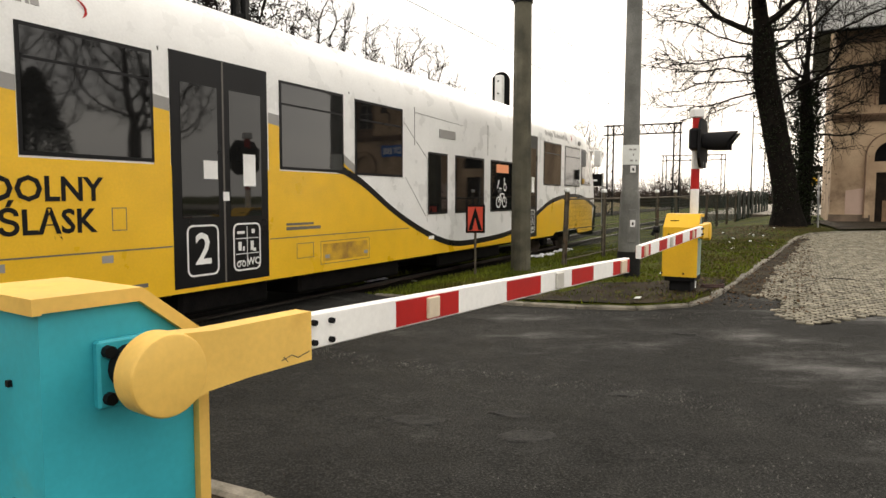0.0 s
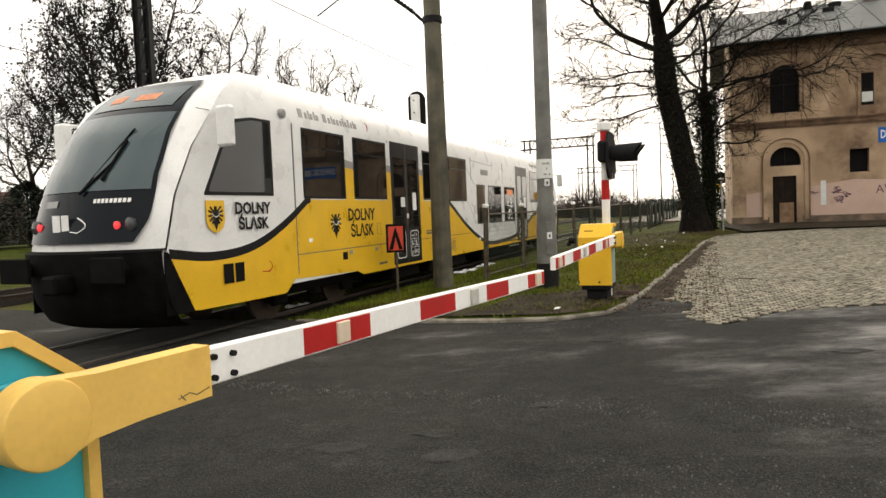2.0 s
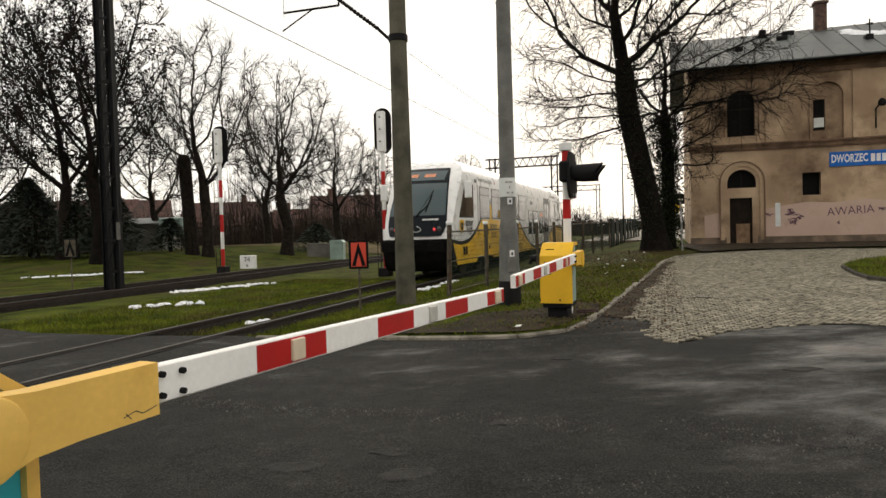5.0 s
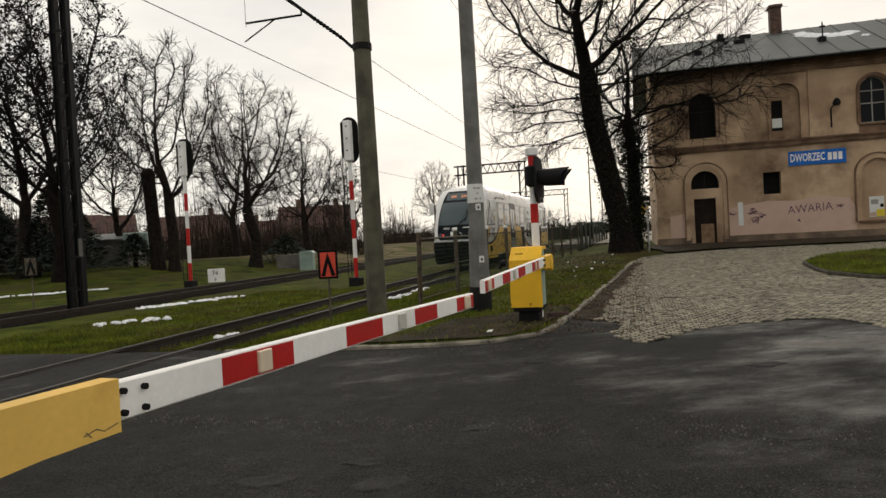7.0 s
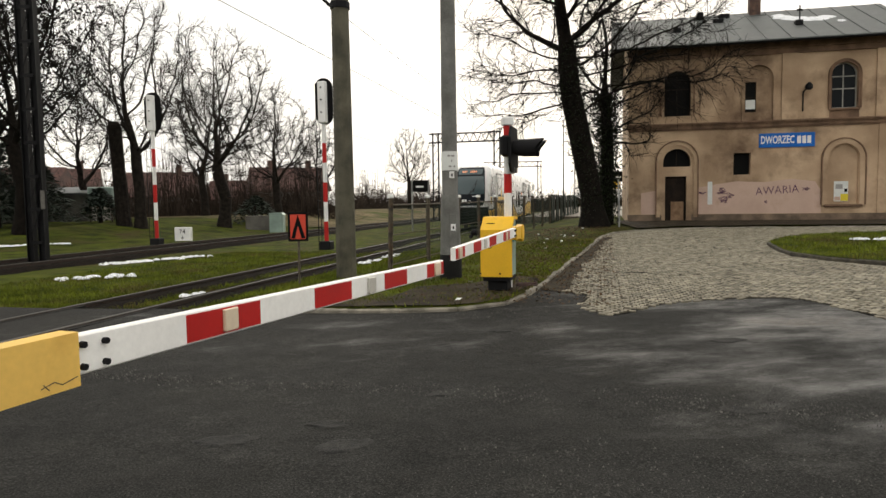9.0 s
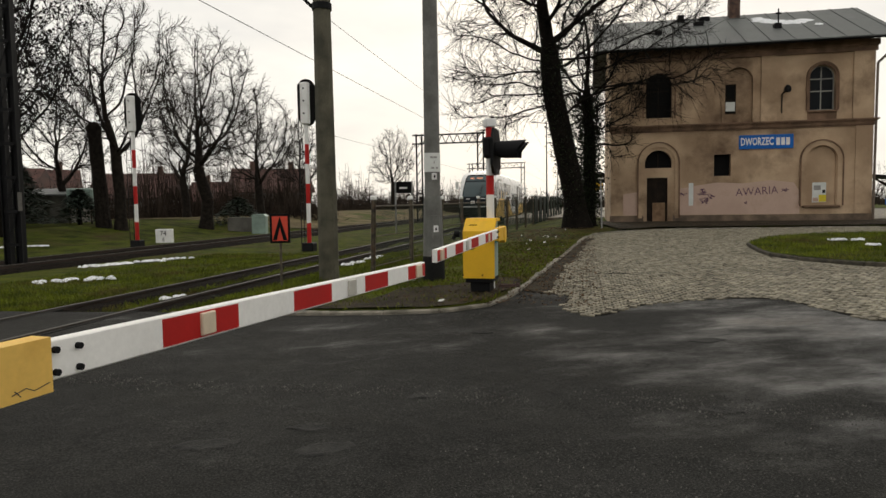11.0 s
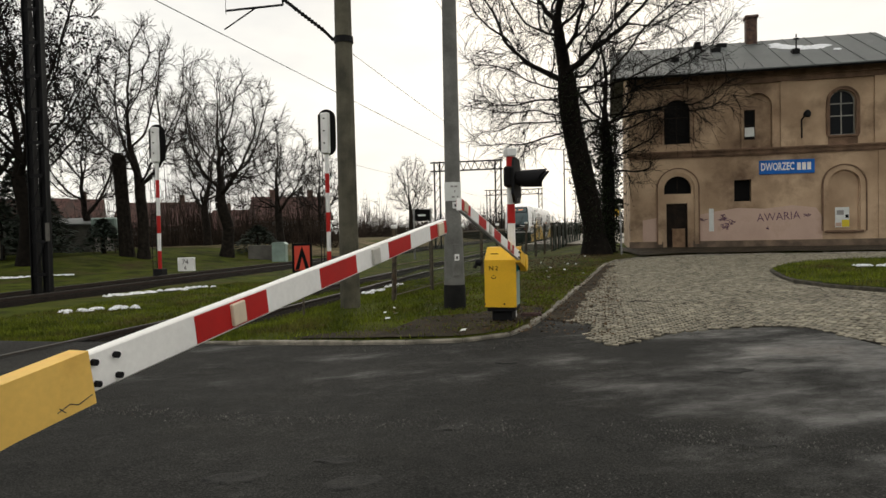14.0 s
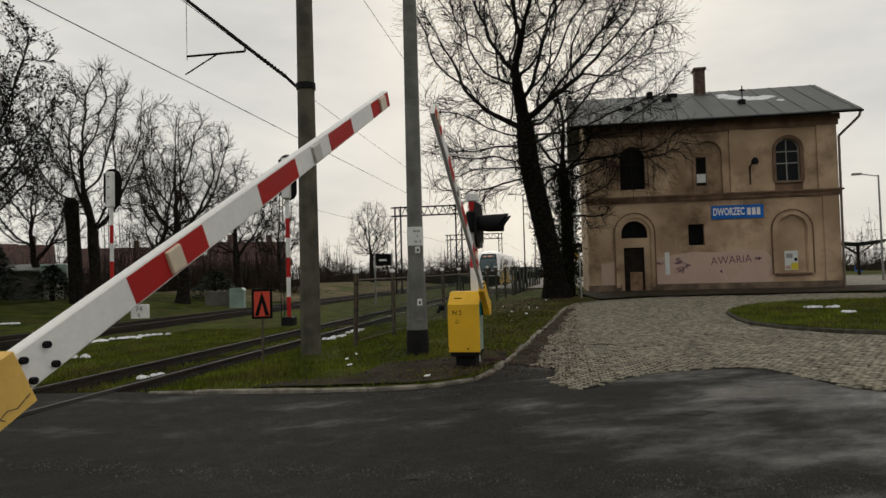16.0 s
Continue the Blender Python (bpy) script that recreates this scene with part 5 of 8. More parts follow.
for xa in (XL, XR - 0.45):
    mb = Mesh()
    mb.add([(xa, 0, ZE), (xa + 0.45, 0, ZE), (xa, DEPTH, ZE), (xa + 0.45, DEPTH, ZE), (xa, DEPTH / 2, 10.4), (xa + 0.45, DEPTH / 2, 10.4)],
           [(0, 4, 2), (1, 3, 5), (0, 1, 5, 4), (3, 2, 4, 5), (0, 2, 3, 1)])
    part("gable", mb, STUCCO, ST)
mb = Mesh()
mb.box(XL + 0.45, XR - 0.45, 0.46, DEPTH - 0.46, 4.6, 4.8)
part("upper_floor", mb, WOOD_DARK, ST)
# recessed back panels of the blind openings
for (x0, x1, z0, z1) in ((0.0, 1.24, 4.95, 7.4), (3.44, 4.64, 1.25, 3.9)):
    mb = Mesh()
    if z0 > 4:
        pierced(mb, rect_loop(x0, x1, z0, z1), [rect_loop(0.12, 0.57, 5.36, 6.67)], 0.13, 0.3)
    else:
        mb.box(x0, x1, 0.1, 0.3, z0, z1)
    part("niche_panel", mb, STUCCO, ST)
# mouldings
for loop, g in ((arch_loop(-3.42, -2.0, Z0 + 0.6, 4.02), 0.16), (W1, 0.1), (arch_loop(3.42, 4.66, 1.28, 3.88), 0.2), (W3, 0.08), (W2, 0.06)):
    mb = Mesh()
    ring(mb, loop, g, -0.07, 0.003)
    part("arch_moulding", mb, STUCCO if loop is not W3 else TRIM, ST)
    if loop is not W2:
        x0, x1 = min(p[0] for p in loop) - g, max(p[0] for p in loop) + g
        mb = Mesh()
        ring(mb, arch_loop(x0 + 0.002, x1 - 0.002, loop[0][1], max(p[1] for p in loop) + g), 0.05, -0.11, 0.003)
        part("arch_label", mb, TRIM, ST, "dark outer moulding of the arch")
mb = Mesh()
for k, (z0, z1, d) in enumerate(((4.66, 4.72, 0.06), (4.72, 4.84, 0.1), (4.84, 4.9, 0.15), (4.9, 4.96, 0.2))):
    mb.box(XL - d * 0.5, XR + d, -d, 0.0, z0, z1)
part("string_course", mb, TRIM, ST, "brown moulded string course")
mb = Mesh()
mb.box(XL - 0.03, XR + 0.1, -0.12, 0.0, 7.78, 8.0)
mb.box(XL - 0.06, XR + 0.15, -0.2, 0.0, 8.0, ZE)
part("eaves_cornice", mb, TRIM, ST)
for x0, x1 in ((-4.82, -4.2), (-1.75, -1.05), (1.55, 2.2), (5.2, 6.02)):
    mb = Mesh()
    mb.box(x0, x1, -0.09, 0.0, 4.962, 7.78)
    part("pilaster", mb, STUCCO, ST)
mb = Mesh()
mb.box(5.35, 6.02, -0.05, 0.0, 0.92, 4.658)
part("corner_pier", mb, STUCCO, ST)
for x0, x1 in ((XL - 0.04, -3.36), (-2.08, XR + 0.08)):
    mb = Mesh()
    mb.box(x0, x1, -0.06, 0.0, Z0, 0.92)
    part("plinth", mb, PLINTH, ST, "damp stained plinth")
mb = Mesh()
pts = [(-1.84, 0.93), (3.2, 0.93), (3.2, 1.9), (2.95, 2.3), (2.0, 2.42), (0.9, 2.3), (-0.2, 2.36), (-1.0, 2.25), (-1.84, 2.1)]
mb.prism(pts, -0.004, 0.0)
part("repainted_patch", mb, STUCCO_PINK, ST, "pale pink repainted patch of wall")
mb = Mesh()
mb.prism([(-4.25, 0.93), (-3.62, 0.93), (-3.62, 2.0), (-4.25, 1.9)], -0.004, 0.0)
part("repainted_patch", mb, STUCCO_PINK, ST)
mb = Mesh()
mb.bevel_box(3.3, 4.78, -0.12, 0.1, 1.2, 1.3, 0.015)
part("sill", mb, TRIM, ST)
mb = Mesh()
mb.bevel_box(3.42, 4.6, -0.1, 0.2, 5.28, 5.37, 0.015)
part("sill", mb, TRIM, ST)
mb = Mesh()
mb.box(3.44, 4.58, -0.03, 0.0, 4.962, 5.28)
part("apron", mb, TRIM, ST)


def window(name, x0, x1, z0, z1, y, arched, bars_x, bars_z, broken=0):
    fr = Mesh()
    loop = arch_loop(x0, x1, z0, z1) if arched else rect_loop(x0, x1, z0, z1)
    t = 0.05
    inner = arch_loop(x0 + t, x1 - t, z0 + t, z1 - t) if arched else rect_loop(x0 + t, x1 - t, z0 + t, z1 - t)
    pierced(fr, loop, [inner], y, y + 0.06)
    top = z1 - (x1 - x0) / 2 if arched else z1
    for bx in bars_x:
        fr.box(bx - 0.022, bx + 0.022, y + 0.004, y + 0.05, z0 + t, z1 - t * 1.5)
    for bz in bars_z:
        fr.box(x0 + t, x1 - t, y + 0.002, y + 0.052, bz - 0.025, bz + 0.025)
    w = part(name, fr, WOOD_DARK if name == "boarded_window" else WHITE_WOOD, ST, "window frame with peeling paint")
    gl = Mesh()
    pierced(gl, inner, [], y + 0.025, y + 0.032)
    part("pane", gl, WINDOW if name == "window" else BLACK, w)
    return w


window("window", 3.5, 4.52, 5.37, 7.3, 0.16, True, (4.0,), (6.72, 6.2))
w1 = window("boarded_window", -3.27, -2.15, 5.3, 7.3, 0.18, True, (-2.71,), (6.5,))
window("boarded_window", -3.3, -2.13, 3.06, 3.86, 0.18, True, (-2.71,), ())
ww = window("boarded_window", 0.12, 0.57, 5.36, 6.67, 0.2, False, (), (6.0,))
mb = Mesh()
mb.box(0.15, 0.54, 0.17, 0.195, 5.5, 5.9)
part("white_board", mb, PAPER, ww, "white board behind the lower pane")
mb = Mesh()
mb.box(-0.36, 0.38, 0.3, 0.34, 2.62, 3.62)
part("shutter", mb, BLACK, ST, "black window shutter")
dr = Mesh()
dr.bevel_box(-3.21, -2.3, 0.16, 0.22, Z0 + 0.25, 2.63, 0.01)
for xa in (-3.13, -2.72):
    dr.bevel_box(xa, xa + 0.34, 0.145, 0.17, 1.65, 2.5, 0.01)
door = part("door", dr, WOOD_DARK, ST, "dark wooden double door, closed")
mb = Mesh()
mb.bevel_box(-2.95, -2.4, 0.11, 0.145, Z0 + 0.3, 1.5, 0.006)
part("board", mb, WOOD_BOARD, door, "brown board patching the door")
mb = Mesh()
mb.box(-3.3, -2.15, -0.35, 0.16, Z0, Z0 + 0.25)
part("door_step", mb, KERB, ST)
mb = Mesh()
mb.box(-3.34, -2.1, 0.1, 0.3, 2.63, 3.06)
part("door_lintel", mb, STUCCO, ST)
# notices, sign, graffiti
sg = Mesh()
sg.bevel_box(0.68, 2.9, -0.05, -0.005, 3.79, 4.4, 0.01)
sign = part("station_sign", sg, BLUE, ST, "blue enamel station sign with white capitals")
lettering("sign_lettering", "DWORZEC", 0.46, WHITE, sign, pose(1.42, -0.053, 4.1), 0.002, 0.012, 0.58)
lg = Mesh()
for q in range(3):
    a = 2.2 + 0.2 * q
    lg.box(a, a + 0.15, -0.056, -0.05, 3.94, 4.26)
part("sign_emblem", lg, WHITE, sign)
ps = Mesh()
ps.box(3.72, 4.27, 0.08, 0.099, 1.42, 2.28)
poster = part("poster", ps, PAPER, ST, "white and yellow timetable poster")
for x0, x1, z0, z1, mt in ((3.98, 4.27, 1.44, 1.74, PAPER_YELLOW), (4.12, 4.24, 1.82, 1.96, BLACK), (3.78, 4.05, 1.95, 2.15, TRAIN_GREY), (3.74, 3.96, 1.46, 1.62, STUCCO_PINK)):
    mb = Mesh()
    mb.box(x0, x1, 0.072, 0.079, z0, z1)
    part("poster_block", mb, mt, poster)
lettering("graffiti", "AWARIA", 0.5, SPRAY, ST, pose(1.45, -0.0065, 1.93, 0, -3, 0), 0.001, -0.004, 0.9)
gr = Mesh()
rnd_g = random.Random(3)
for (cx, cz, n, sp) in ((-1.65, 1.9, 4, 0.12), (-0.85, 1.95, 9, 0.16), (-0.75, 1.55, 8, 0.14), (-0.45, 1.75, 6, 0.12), (2.6, 2.0, 5, 0.1), (1.0, 1.45, 4, 0.07)):
    p = (cx, cz)
    for q in range(n * 2):
        t = (cx + rnd_g.uniform(-2, 2) * sp * 0.8, cz + rnd_g.uniform(-1, 1) * sp)
        gr.tube((p[0], -0.006, p[1]), (t[0], -0.006, t[1]), 0.011, n=4)
        p = t
tagged(part("graffiti", gr, SPRAY, ST, "dark purple sprayed scribbles"), kind="stuff")
mb = Mesh()
mb.box(-1.4, -1.2, -0.008, -0.0045, 1.35, 2.36)
part("paint_patch", mb, PAPER, ST, "white paint strip")
lm = Mesh()
lm.tube((2.4, -0.03, 5.3), (2.4, -0.03, 6.1), 0.03, n=6)
lm.tube((2.4, -0.03, 6.1), (2.52, -0.35, 6.3), 0.03, n=6)
lm.lathe([(0.05, 0.1), (0.14, 0.0), (0.16, -0.12), (0.1, -0.2)], 10, pose(2.53, -0.4, 6.35, 20, 0, 0))
part("wall_lamp", lm, DARK, ST, "old dark wall lamp", True)
# roof
rf = Mesh()
RX0, RX1, EY = -5.5, 6.85, -0.75
ridge_z, eave_z = 10.72, 8.28
sl = (ridge_z - eave_z) / (DEPTH / 2 - EY)
th_r = 0.14
for sgn in (0, 1):
    y_e, y_r = (EY, DEPTH / 2) if sgn == 0 else (DEPTH - EY, DEPTH / 2)
    rf.add([(RX0, y_e, eave_z), (RX1, y_e, eave_z), (RX1, y_r, ridge_z), (RX0, y_r, ridge_z), (RX0, y_e, eave_z - th_r), (RX1, y_e, eave_z - th_r), (RX1, y_r, ridge_z - th_r), (RX0, y_r, ridge_z - th_r)],
           [(0, 1, 2, 3), (7, 6, 5, 4), (0, 4, 5, 1), (1, 5, 6, 2), (3, 7, 4, 0)] if sgn == 0 else [(3, 2, 1, 0), (4, 5, 6, 7), (1, 5, 4, 0), (2, 6, 5, 1), (0, 4, 7, 3)])
roof = part("roof", rf, ROOFING, ST, "weathered grey sheet roof with snow remains")
for k in range(13):
    x = RX0 + 0.45 + k * 0.97
    sm = Mesh()
    sm.add([(x, EY, eave_z + 0.002), (x + 0.05, EY, eave_z + 0.002), (x + 0.05, DEPTH / 2, ridge_z + 0.002), (x, DEPTH / 2, ridge_z + 0.002), (x, EY, eave_z + 0.03), (x + 0.05, EY, eave_z + 0.03), (x + 0.05, DEPTH / 2, ridge_z + 0.03), (x, DEPTH / 2, ridge_z + 0.03)],
           [(4, 5, 6, 7), (0, 1, 5, 4), (1, 2, 6, 5), (3, 0, 4, 7), (2, 3, 7, 6)])
    part("seam", sm, ROOFING, roof)


def on_roof(x, y, d=0.0):
    return Vector((x, y, eave_z + (y - EY) * sl + d))


rnd_s = random.Random(9)
for (cx, cy, r) in ((2.3, 3.0, 0.6), (2.75, 2.6, 0.62), (3.4, 2.3, 0.6), (3.9, 2.5, 0.5), (2.2, 3.4, 0.4), (4.3, 1.6, 0.2)):
    mb = Mesh()
    n = 12
    q = [(cx + r * rnd_s.uniform(0.6, 1.2) * math.cos(6.283 * k / n), cy + 0.7 * r * rnd_s.uniform(0.6, 1.2) * math.sin(6.283 * k / n)) for k in range(n)]
    mb.add([on_roof(a, b, 0.005) for a, b in q] + [on_roof(cx + (a - cx) * 0.7, cy + (b - cy) * 0.7, 0.05) for a, b in q] + [on_roof(cx, cy, 0.06)],
           [(k, (k + 1) % n, n + (k + 1) % n, n + k) for k in range(n)] + [(n + k, n + (k + 1) % n, 2 * n) for k in range(n)])
    part("snow_remnant", mb, SNOW, roof, "patch of melting snow", True)
mb = Mesh()
mb.bevel_box(1.0, 1.5, 4.0, 4.5, 10.0, 11.9, 0.02)
mb.bevel_box(0.94, 1.56, 3.94, 4.56, 11.75, 11.9, 0.02)
part("chimney", mb, BRICK, roof, "sooty brick chimney")
mb = Mesh()
mb.bevel_box(0.8, 1.7, 3.75, 4.1, 10.2, 10.42, 0.02)
part("chimney_flashing", mb, ROOFING, roof)
for x, y, w, h in ((-1.3, 3.9, 0.3, 0.3), (-0.6, 3.0, 0.45, 0.12), (-2.6, 1.6, 0.35, 0.14), (2.55, 1.5, 0.3, 0.16), (-0.2, 3.9, 0.5, 0.14)):
    mb = Mesh()
    p = on_roof(x, y)
    mb.bevel_box(p.x - w / 2, p.x + w / 2, p.y - 0.2, p.y + 0.2, p.z - 0.1, p.z + h, 0.02)
    part("roof_vent", mb, DARK, roof)
mb = Mesh()
p = on_roof(2.7, 1.9)
mb.tube(p - Vector((0, 0, 0.1)), p + Vector((0, 0, 0.75)), 0.03, n=6)
mb.box(p.x - 0.12, p.x + 0.12, p.y - 0.02, p.y + 0.02, p.z + 0.5, p.z + 0.58)
p = on_roof(-0.9, 4.2)
mb.tube(p, p + Vector((0, 0, 2.0)), 0.015, n=5)
tagged(part("aerial", mb, DARK, roof), kind="stuff")
mb = Mesh()
gut = []
for x in (RX0, RX1):
    gut.append([(x, EY - 0.07 + 0.07 * math.cos(math.pi * (1 + k / 6)), eave_z - 0.08 + 0.07 * math.sin(math.pi * (1 + k / 6))) for k in range(7)])
mb.grid(gut)
mb.grid([[(x, y, z + 0.004) for x, y, z in r] for r in gut[::-1]])
part("gutter", mb, DARK, roof)
mb = Mesh()
for a, b in (((6.75, EY - 0.05, 8.18), (6.7, EY, 7.95)), ((6.7, EY, 7.95), (6.1, -0.1, 7.25)), ((6.1, -0.1, 7.25), (6.06, -0.1, 0.4))):
    mb.tube(a, b, 0.055, n=8)
part("downpipe", mb, PIPE, ST, "brown painted downpipe")


# ---- the railcar: x runs from its near nose along its length, z from the rail
TRAIN = thing("railcar", pose(0, 0, 0), "single white and yellow diesel railcar with black wave livery", "train")
LEN = 24.1
FRONT = [(0.3, 0.62), (0.55, 0.5), (0.9, 0.42), (1.32, 0.36), (1.62, 0.47), (2.16, 0.68), (2.72, 1.02), (3.16, 1.4), (3.43, 1.72), (3.66, 2.18), (3.83, 2.75)]


def xf(z):
    for (z0, a), (z1, b) in zip(FRONT, FRONT[1:]):
        if z <= z1:
            t = max(0, (z - z0) / (z1 - z0))
            return a + (b - a) * t
    return FRONT[-1][1]


def bulge(y, z):
    return -0.4 * (1 - min(1, abs(y) / 1.36) ** 2.2) * (1 - 0.5 * smooth(2.6, 3.7, z))


def width_at(x):
    """Half width along the body: drawn in towards both noses."""
    d = min(x, LEN - x)
    return 1.44 - 0.14 * (1 - smooth(0.2, 2.6, d))


PROFILE = [(-1.0, 0.58), (-1.0, 1.2), (-1.0, 1.9), (-1.0, 2.5), (-1.0, 2.98), (-0.985, 3.12), (-0.95, 3.3), (-0.885, 3.5), (-0.76, 3.66), (-0.56, 3.76), (-0.3, 3.81), (0, 3.83)]
PROFILE += [(-a, z) for a, z in PROFILE[-2::-1]]


def body_shell():
    mb = Mesh()
    rows = []
    for w in (0, 0.03, 0.1, 0.22, 0.4, 0.6, 0.8, 1.0):
        row = []
        for a, z in PROFILE:
            x0 = xf(z) + bulge(a * 1.36, z) * 1.0
            x = x0 + (3.0 - x0) * w
            drop = 0.05 * (1 - w) ** 2 * smooth(3.2, 3.7, z)
            row.append((x, a * width_at(max(0.3, x)), z - drop))
        rows.append(row)
    full = list(rows)
    for x in (6.0, 9.0, 12.05, 15.1, 18.1):
        full.append([(x, a * 1.44, z) for a, z in PROFILE])
    for r in rows[::-1]:
        full.append([(LEN - x, y, z) for x, y, z in r])
    mb.grid(full)
    # nose faces
    for end in (0, 1):
        edge = full[0] if end == 0 else full[-1]
        half = len(PROFILE) // 2
        face = []
        for k in range(half + 1):
            (x0, y0, z0), (x1, y1, z1) = edge[k], edge[len(PROFILE) - 1 - k]
            line_ = []
            for j in range(13):
                t = j / 12
                y = y0 + (y1 - y0) * t
                x = xf(PROFILE[k][1]) + bulge(y, z0)
                line_.append((x if end == 0 else LEN - x, y, z0))
            face.append(line_)
        mb.grid(face if end == 0 else [r[::-1] for r in face])
    part("body_shell", mb, TRAIN_WHITE, TRAIN, "white lacquered body", True)


body_shell()


def side_y(x, lift):
    return -(width_at(max(0.35, x)) + lift)


def skin(name, xs, low, high, mat, lift, parent=TRAIN, label="", sides=(-1, 1)):
    """A painted skin or pane on the flanks, between two edges."""
    first = None
    for sd in sides:
        mb = Mesh()
        rows = []
        for x in xs:
            lo, hi = low(x), high(x)
            y, yi = side_y(x, lift), side_y(x, -0.01)
            rows.append([(x, -sd * yi, lo), (x, -sd * y, lo), (x, -sd * y, hi), (x, -sd * yi, hi)])
        if sd > 0:
            rows = rows[::-1]
        mb.grid(rows)
        mb.f.append(tuple(len(mb.v) - 4 + i for i in range(4)))
        mb.f.append((3, 2, 1, 0))
        ob = part(name, mb, mat, parent, label)
        first = first or ob
    return first


def ease(pts):
    def f(x):
        if x <= pts[0][0]:
            return pts[0][1]
        for i in range(len(pts) - 1):
            (x0, a), (x1, b) = pts[i], pts[i + 1]
            if x <= x1:
                p0, p3 = pts[max(0, i - 1)], pts[min(len(pts) - 1, i + 2)]
                t = (x - x0) / (x1 - x0)
                m0 = (b - p0[1]) / max(1e-6, x1 - p0[0]) * (x1 - x0)
                m1 = (p3[1] - a) / max(1e-6, p3[0] - x0) * (x1 - x0)
                return (2 * t ** 3 - 3 * t * t + 1) * a + (t ** 3 - 2 * t * t + t) * m0 + (-2 * t ** 3 + 3 * t * t) * b + (t ** 3 - t * t) * m1
        return pts[-1][1]
    return f


def steps(a, b, d=0.15):
    n = max(1, round((b - a) / d))
    return [a + (b - a) * k / n for k in range(n + 1)]


CURVE1 = ease([(0.4, 1.2), (1.13, 1.12), (1.9, 1.2), (2.68, 1.5), (3.36, 1.87)])
CURVE2 = ease([(9.4, 1.92), (9.92, 1.74), (10.88, 1.28), (11.98, 0.88), (12.95, 0.66), (14.26, 0.64), (16, 0.74), (17.52, 1.07), (18.84, 1.42), (20.64, 1.58), (22.2, 1.5), (23.7, 1.25)])


def skirt(x):
    d = min(x, LEN - x)
    if d < 2.62:
        return 0.46
    if d < 2.95:
        return 0.46 + (d - 2.62) * 0.75
    if d < 4.95:
        return 0.64 - (d - 2.95) * 0.03
    return 0.5


def nose_cut(x):
    """Lower front edge of the yellow flank, slanting back to the skirt."""
    d = min(x, LEN - x)
    return max(skirt(x), 1.14 - (d - 0.44) * 1.95)


skin("yellow_skin", steps(0.46, 3.36, 0.08), nose_cut, lambda x: max(nose_cut(x) + 0.01, CURVE1(x) - 0.04), TRAIN_YELLOW, 0.008, label="yellow lower flank")
for e in (0, 1):
    skin("apron_side", sorted((x if e == 0 else LEN - x) for x in steps(0.34, 0.8, 0.06)), lambda x: 0.46, lambda x: max(0.47, min(1.22, nose_cut(x))), SOOT, 0.006, label="black apron side")
skin("yellow_skin", steps(3.36, 9.4, 0.25), skirt, lambda x: 1.85, TRAIN_YELLOW, 0.008, label="yellow lower flank")
skin("yellow_skin", steps(9.4, 23.4), skirt, lambda x: max(skirt(x) + 0.03, CURVE2(x) - 0.04), TRAIN_YELLOW, 0.008, label="yellow lower flank")
skin("black_wave", steps(0.42, 3.4, 0.1), lambda x: CURVE1(x) - 0.06, lambda x: CURVE1(x) + 0.055, TRAIN_BLACK, 0.012, label="black wave stripe")
skin("black_wave", steps(9.3, 23.7, 0.15), lambda x: CURVE2(x) - 0.055, lambda x: CURVE2(x) + 0.05, TRAIN_BLACK, 0.012, label="black wave stripe")
for x0, x1 in ((4.57, 4.87), (6.22, 6.42), (7.9, 8.09), (9.46, 9.73)):
    zt_ = 2.42 if x0 < 9 else 2.0
    skin("yellow_pillar", [x0, x1], lambda x: 1.85, lambda x, z=zt_, a=x0: z - (x - a) * (0.1 if z > 2.1 else 0.5), TRAIN_YELLOW, 0.008)
    skin("grey_flash", [x0, x1], lambda x, z=zt_, a=x0: z - (x - a) * (0.1 if z > 2.1 else 0.5), lambda x, z=zt_, a=x0: z + 0.13 - (x - a) * (0.1 if z > 2.1 else 0.5), TRAIN_GREY, 0.009)
for x0, x1, z0, z1 in ((3.22, 4.56, 1.87, 2.97), (4.88, 6.22, 1.87, 2.97), (8.1, 9.45, 1.87, 2.97), (9.74, 11.1, 1.85, 2.95), (11.98, 12.73, 1.22, 2.32), (13.06, 14.41, 1.22, 2.32),
                       (14.76, 16.02, 1.22, 2.32), (18.2, 19.66, 1.84, 2.97), (20.0, 21.5, 1.84, 2.97)):
    w = skin("window", [x0, x1], lambda x, z=z0: z, lambda x, z=z1: z, TRAIN_BLACK, 0.011, label="black framed side window")
    skin("pane", [x0 + 0.035, x1 - 0.035], lambda x, z=z0: z + 0.035, lambda x, z=z1: z - 0.035, TINTED, 0.015, w)
    if z0 > 1.5:
        skin("transom", [x0 + 0.035, x1 - 0.035], lambda x, z=z1: z - 0.3, lambda x, z=z1: z - 0.275, TRAIN_BLACK, 0.018, w)
for end in (0, 1):
    def X(x, e=end):
        return x if e == 0 else LEN - x
    xs = sorted(X(x) for x in (1.05, 1.3, 1.58, 2.0, 2.42))
    w = skin("cab_window", xs, lambda x: 1.9, lambda x, e=end: min(2.98, 1.93 + (X(x) - 1.05) * 1.85), TRAIN_BLACK, 0.011, label="slanted cab side window")
    xs = sorted(X(x) for x in (1.13, 1.35, 1.6, 2.0, 2.37))
    skin("pane", xs, lambda x: 1.945, lambda x, e=end: min(2.94, 1.99 + (X(x) - 1.13) * 1.85), DOOR_GLASS, 0.015, w)
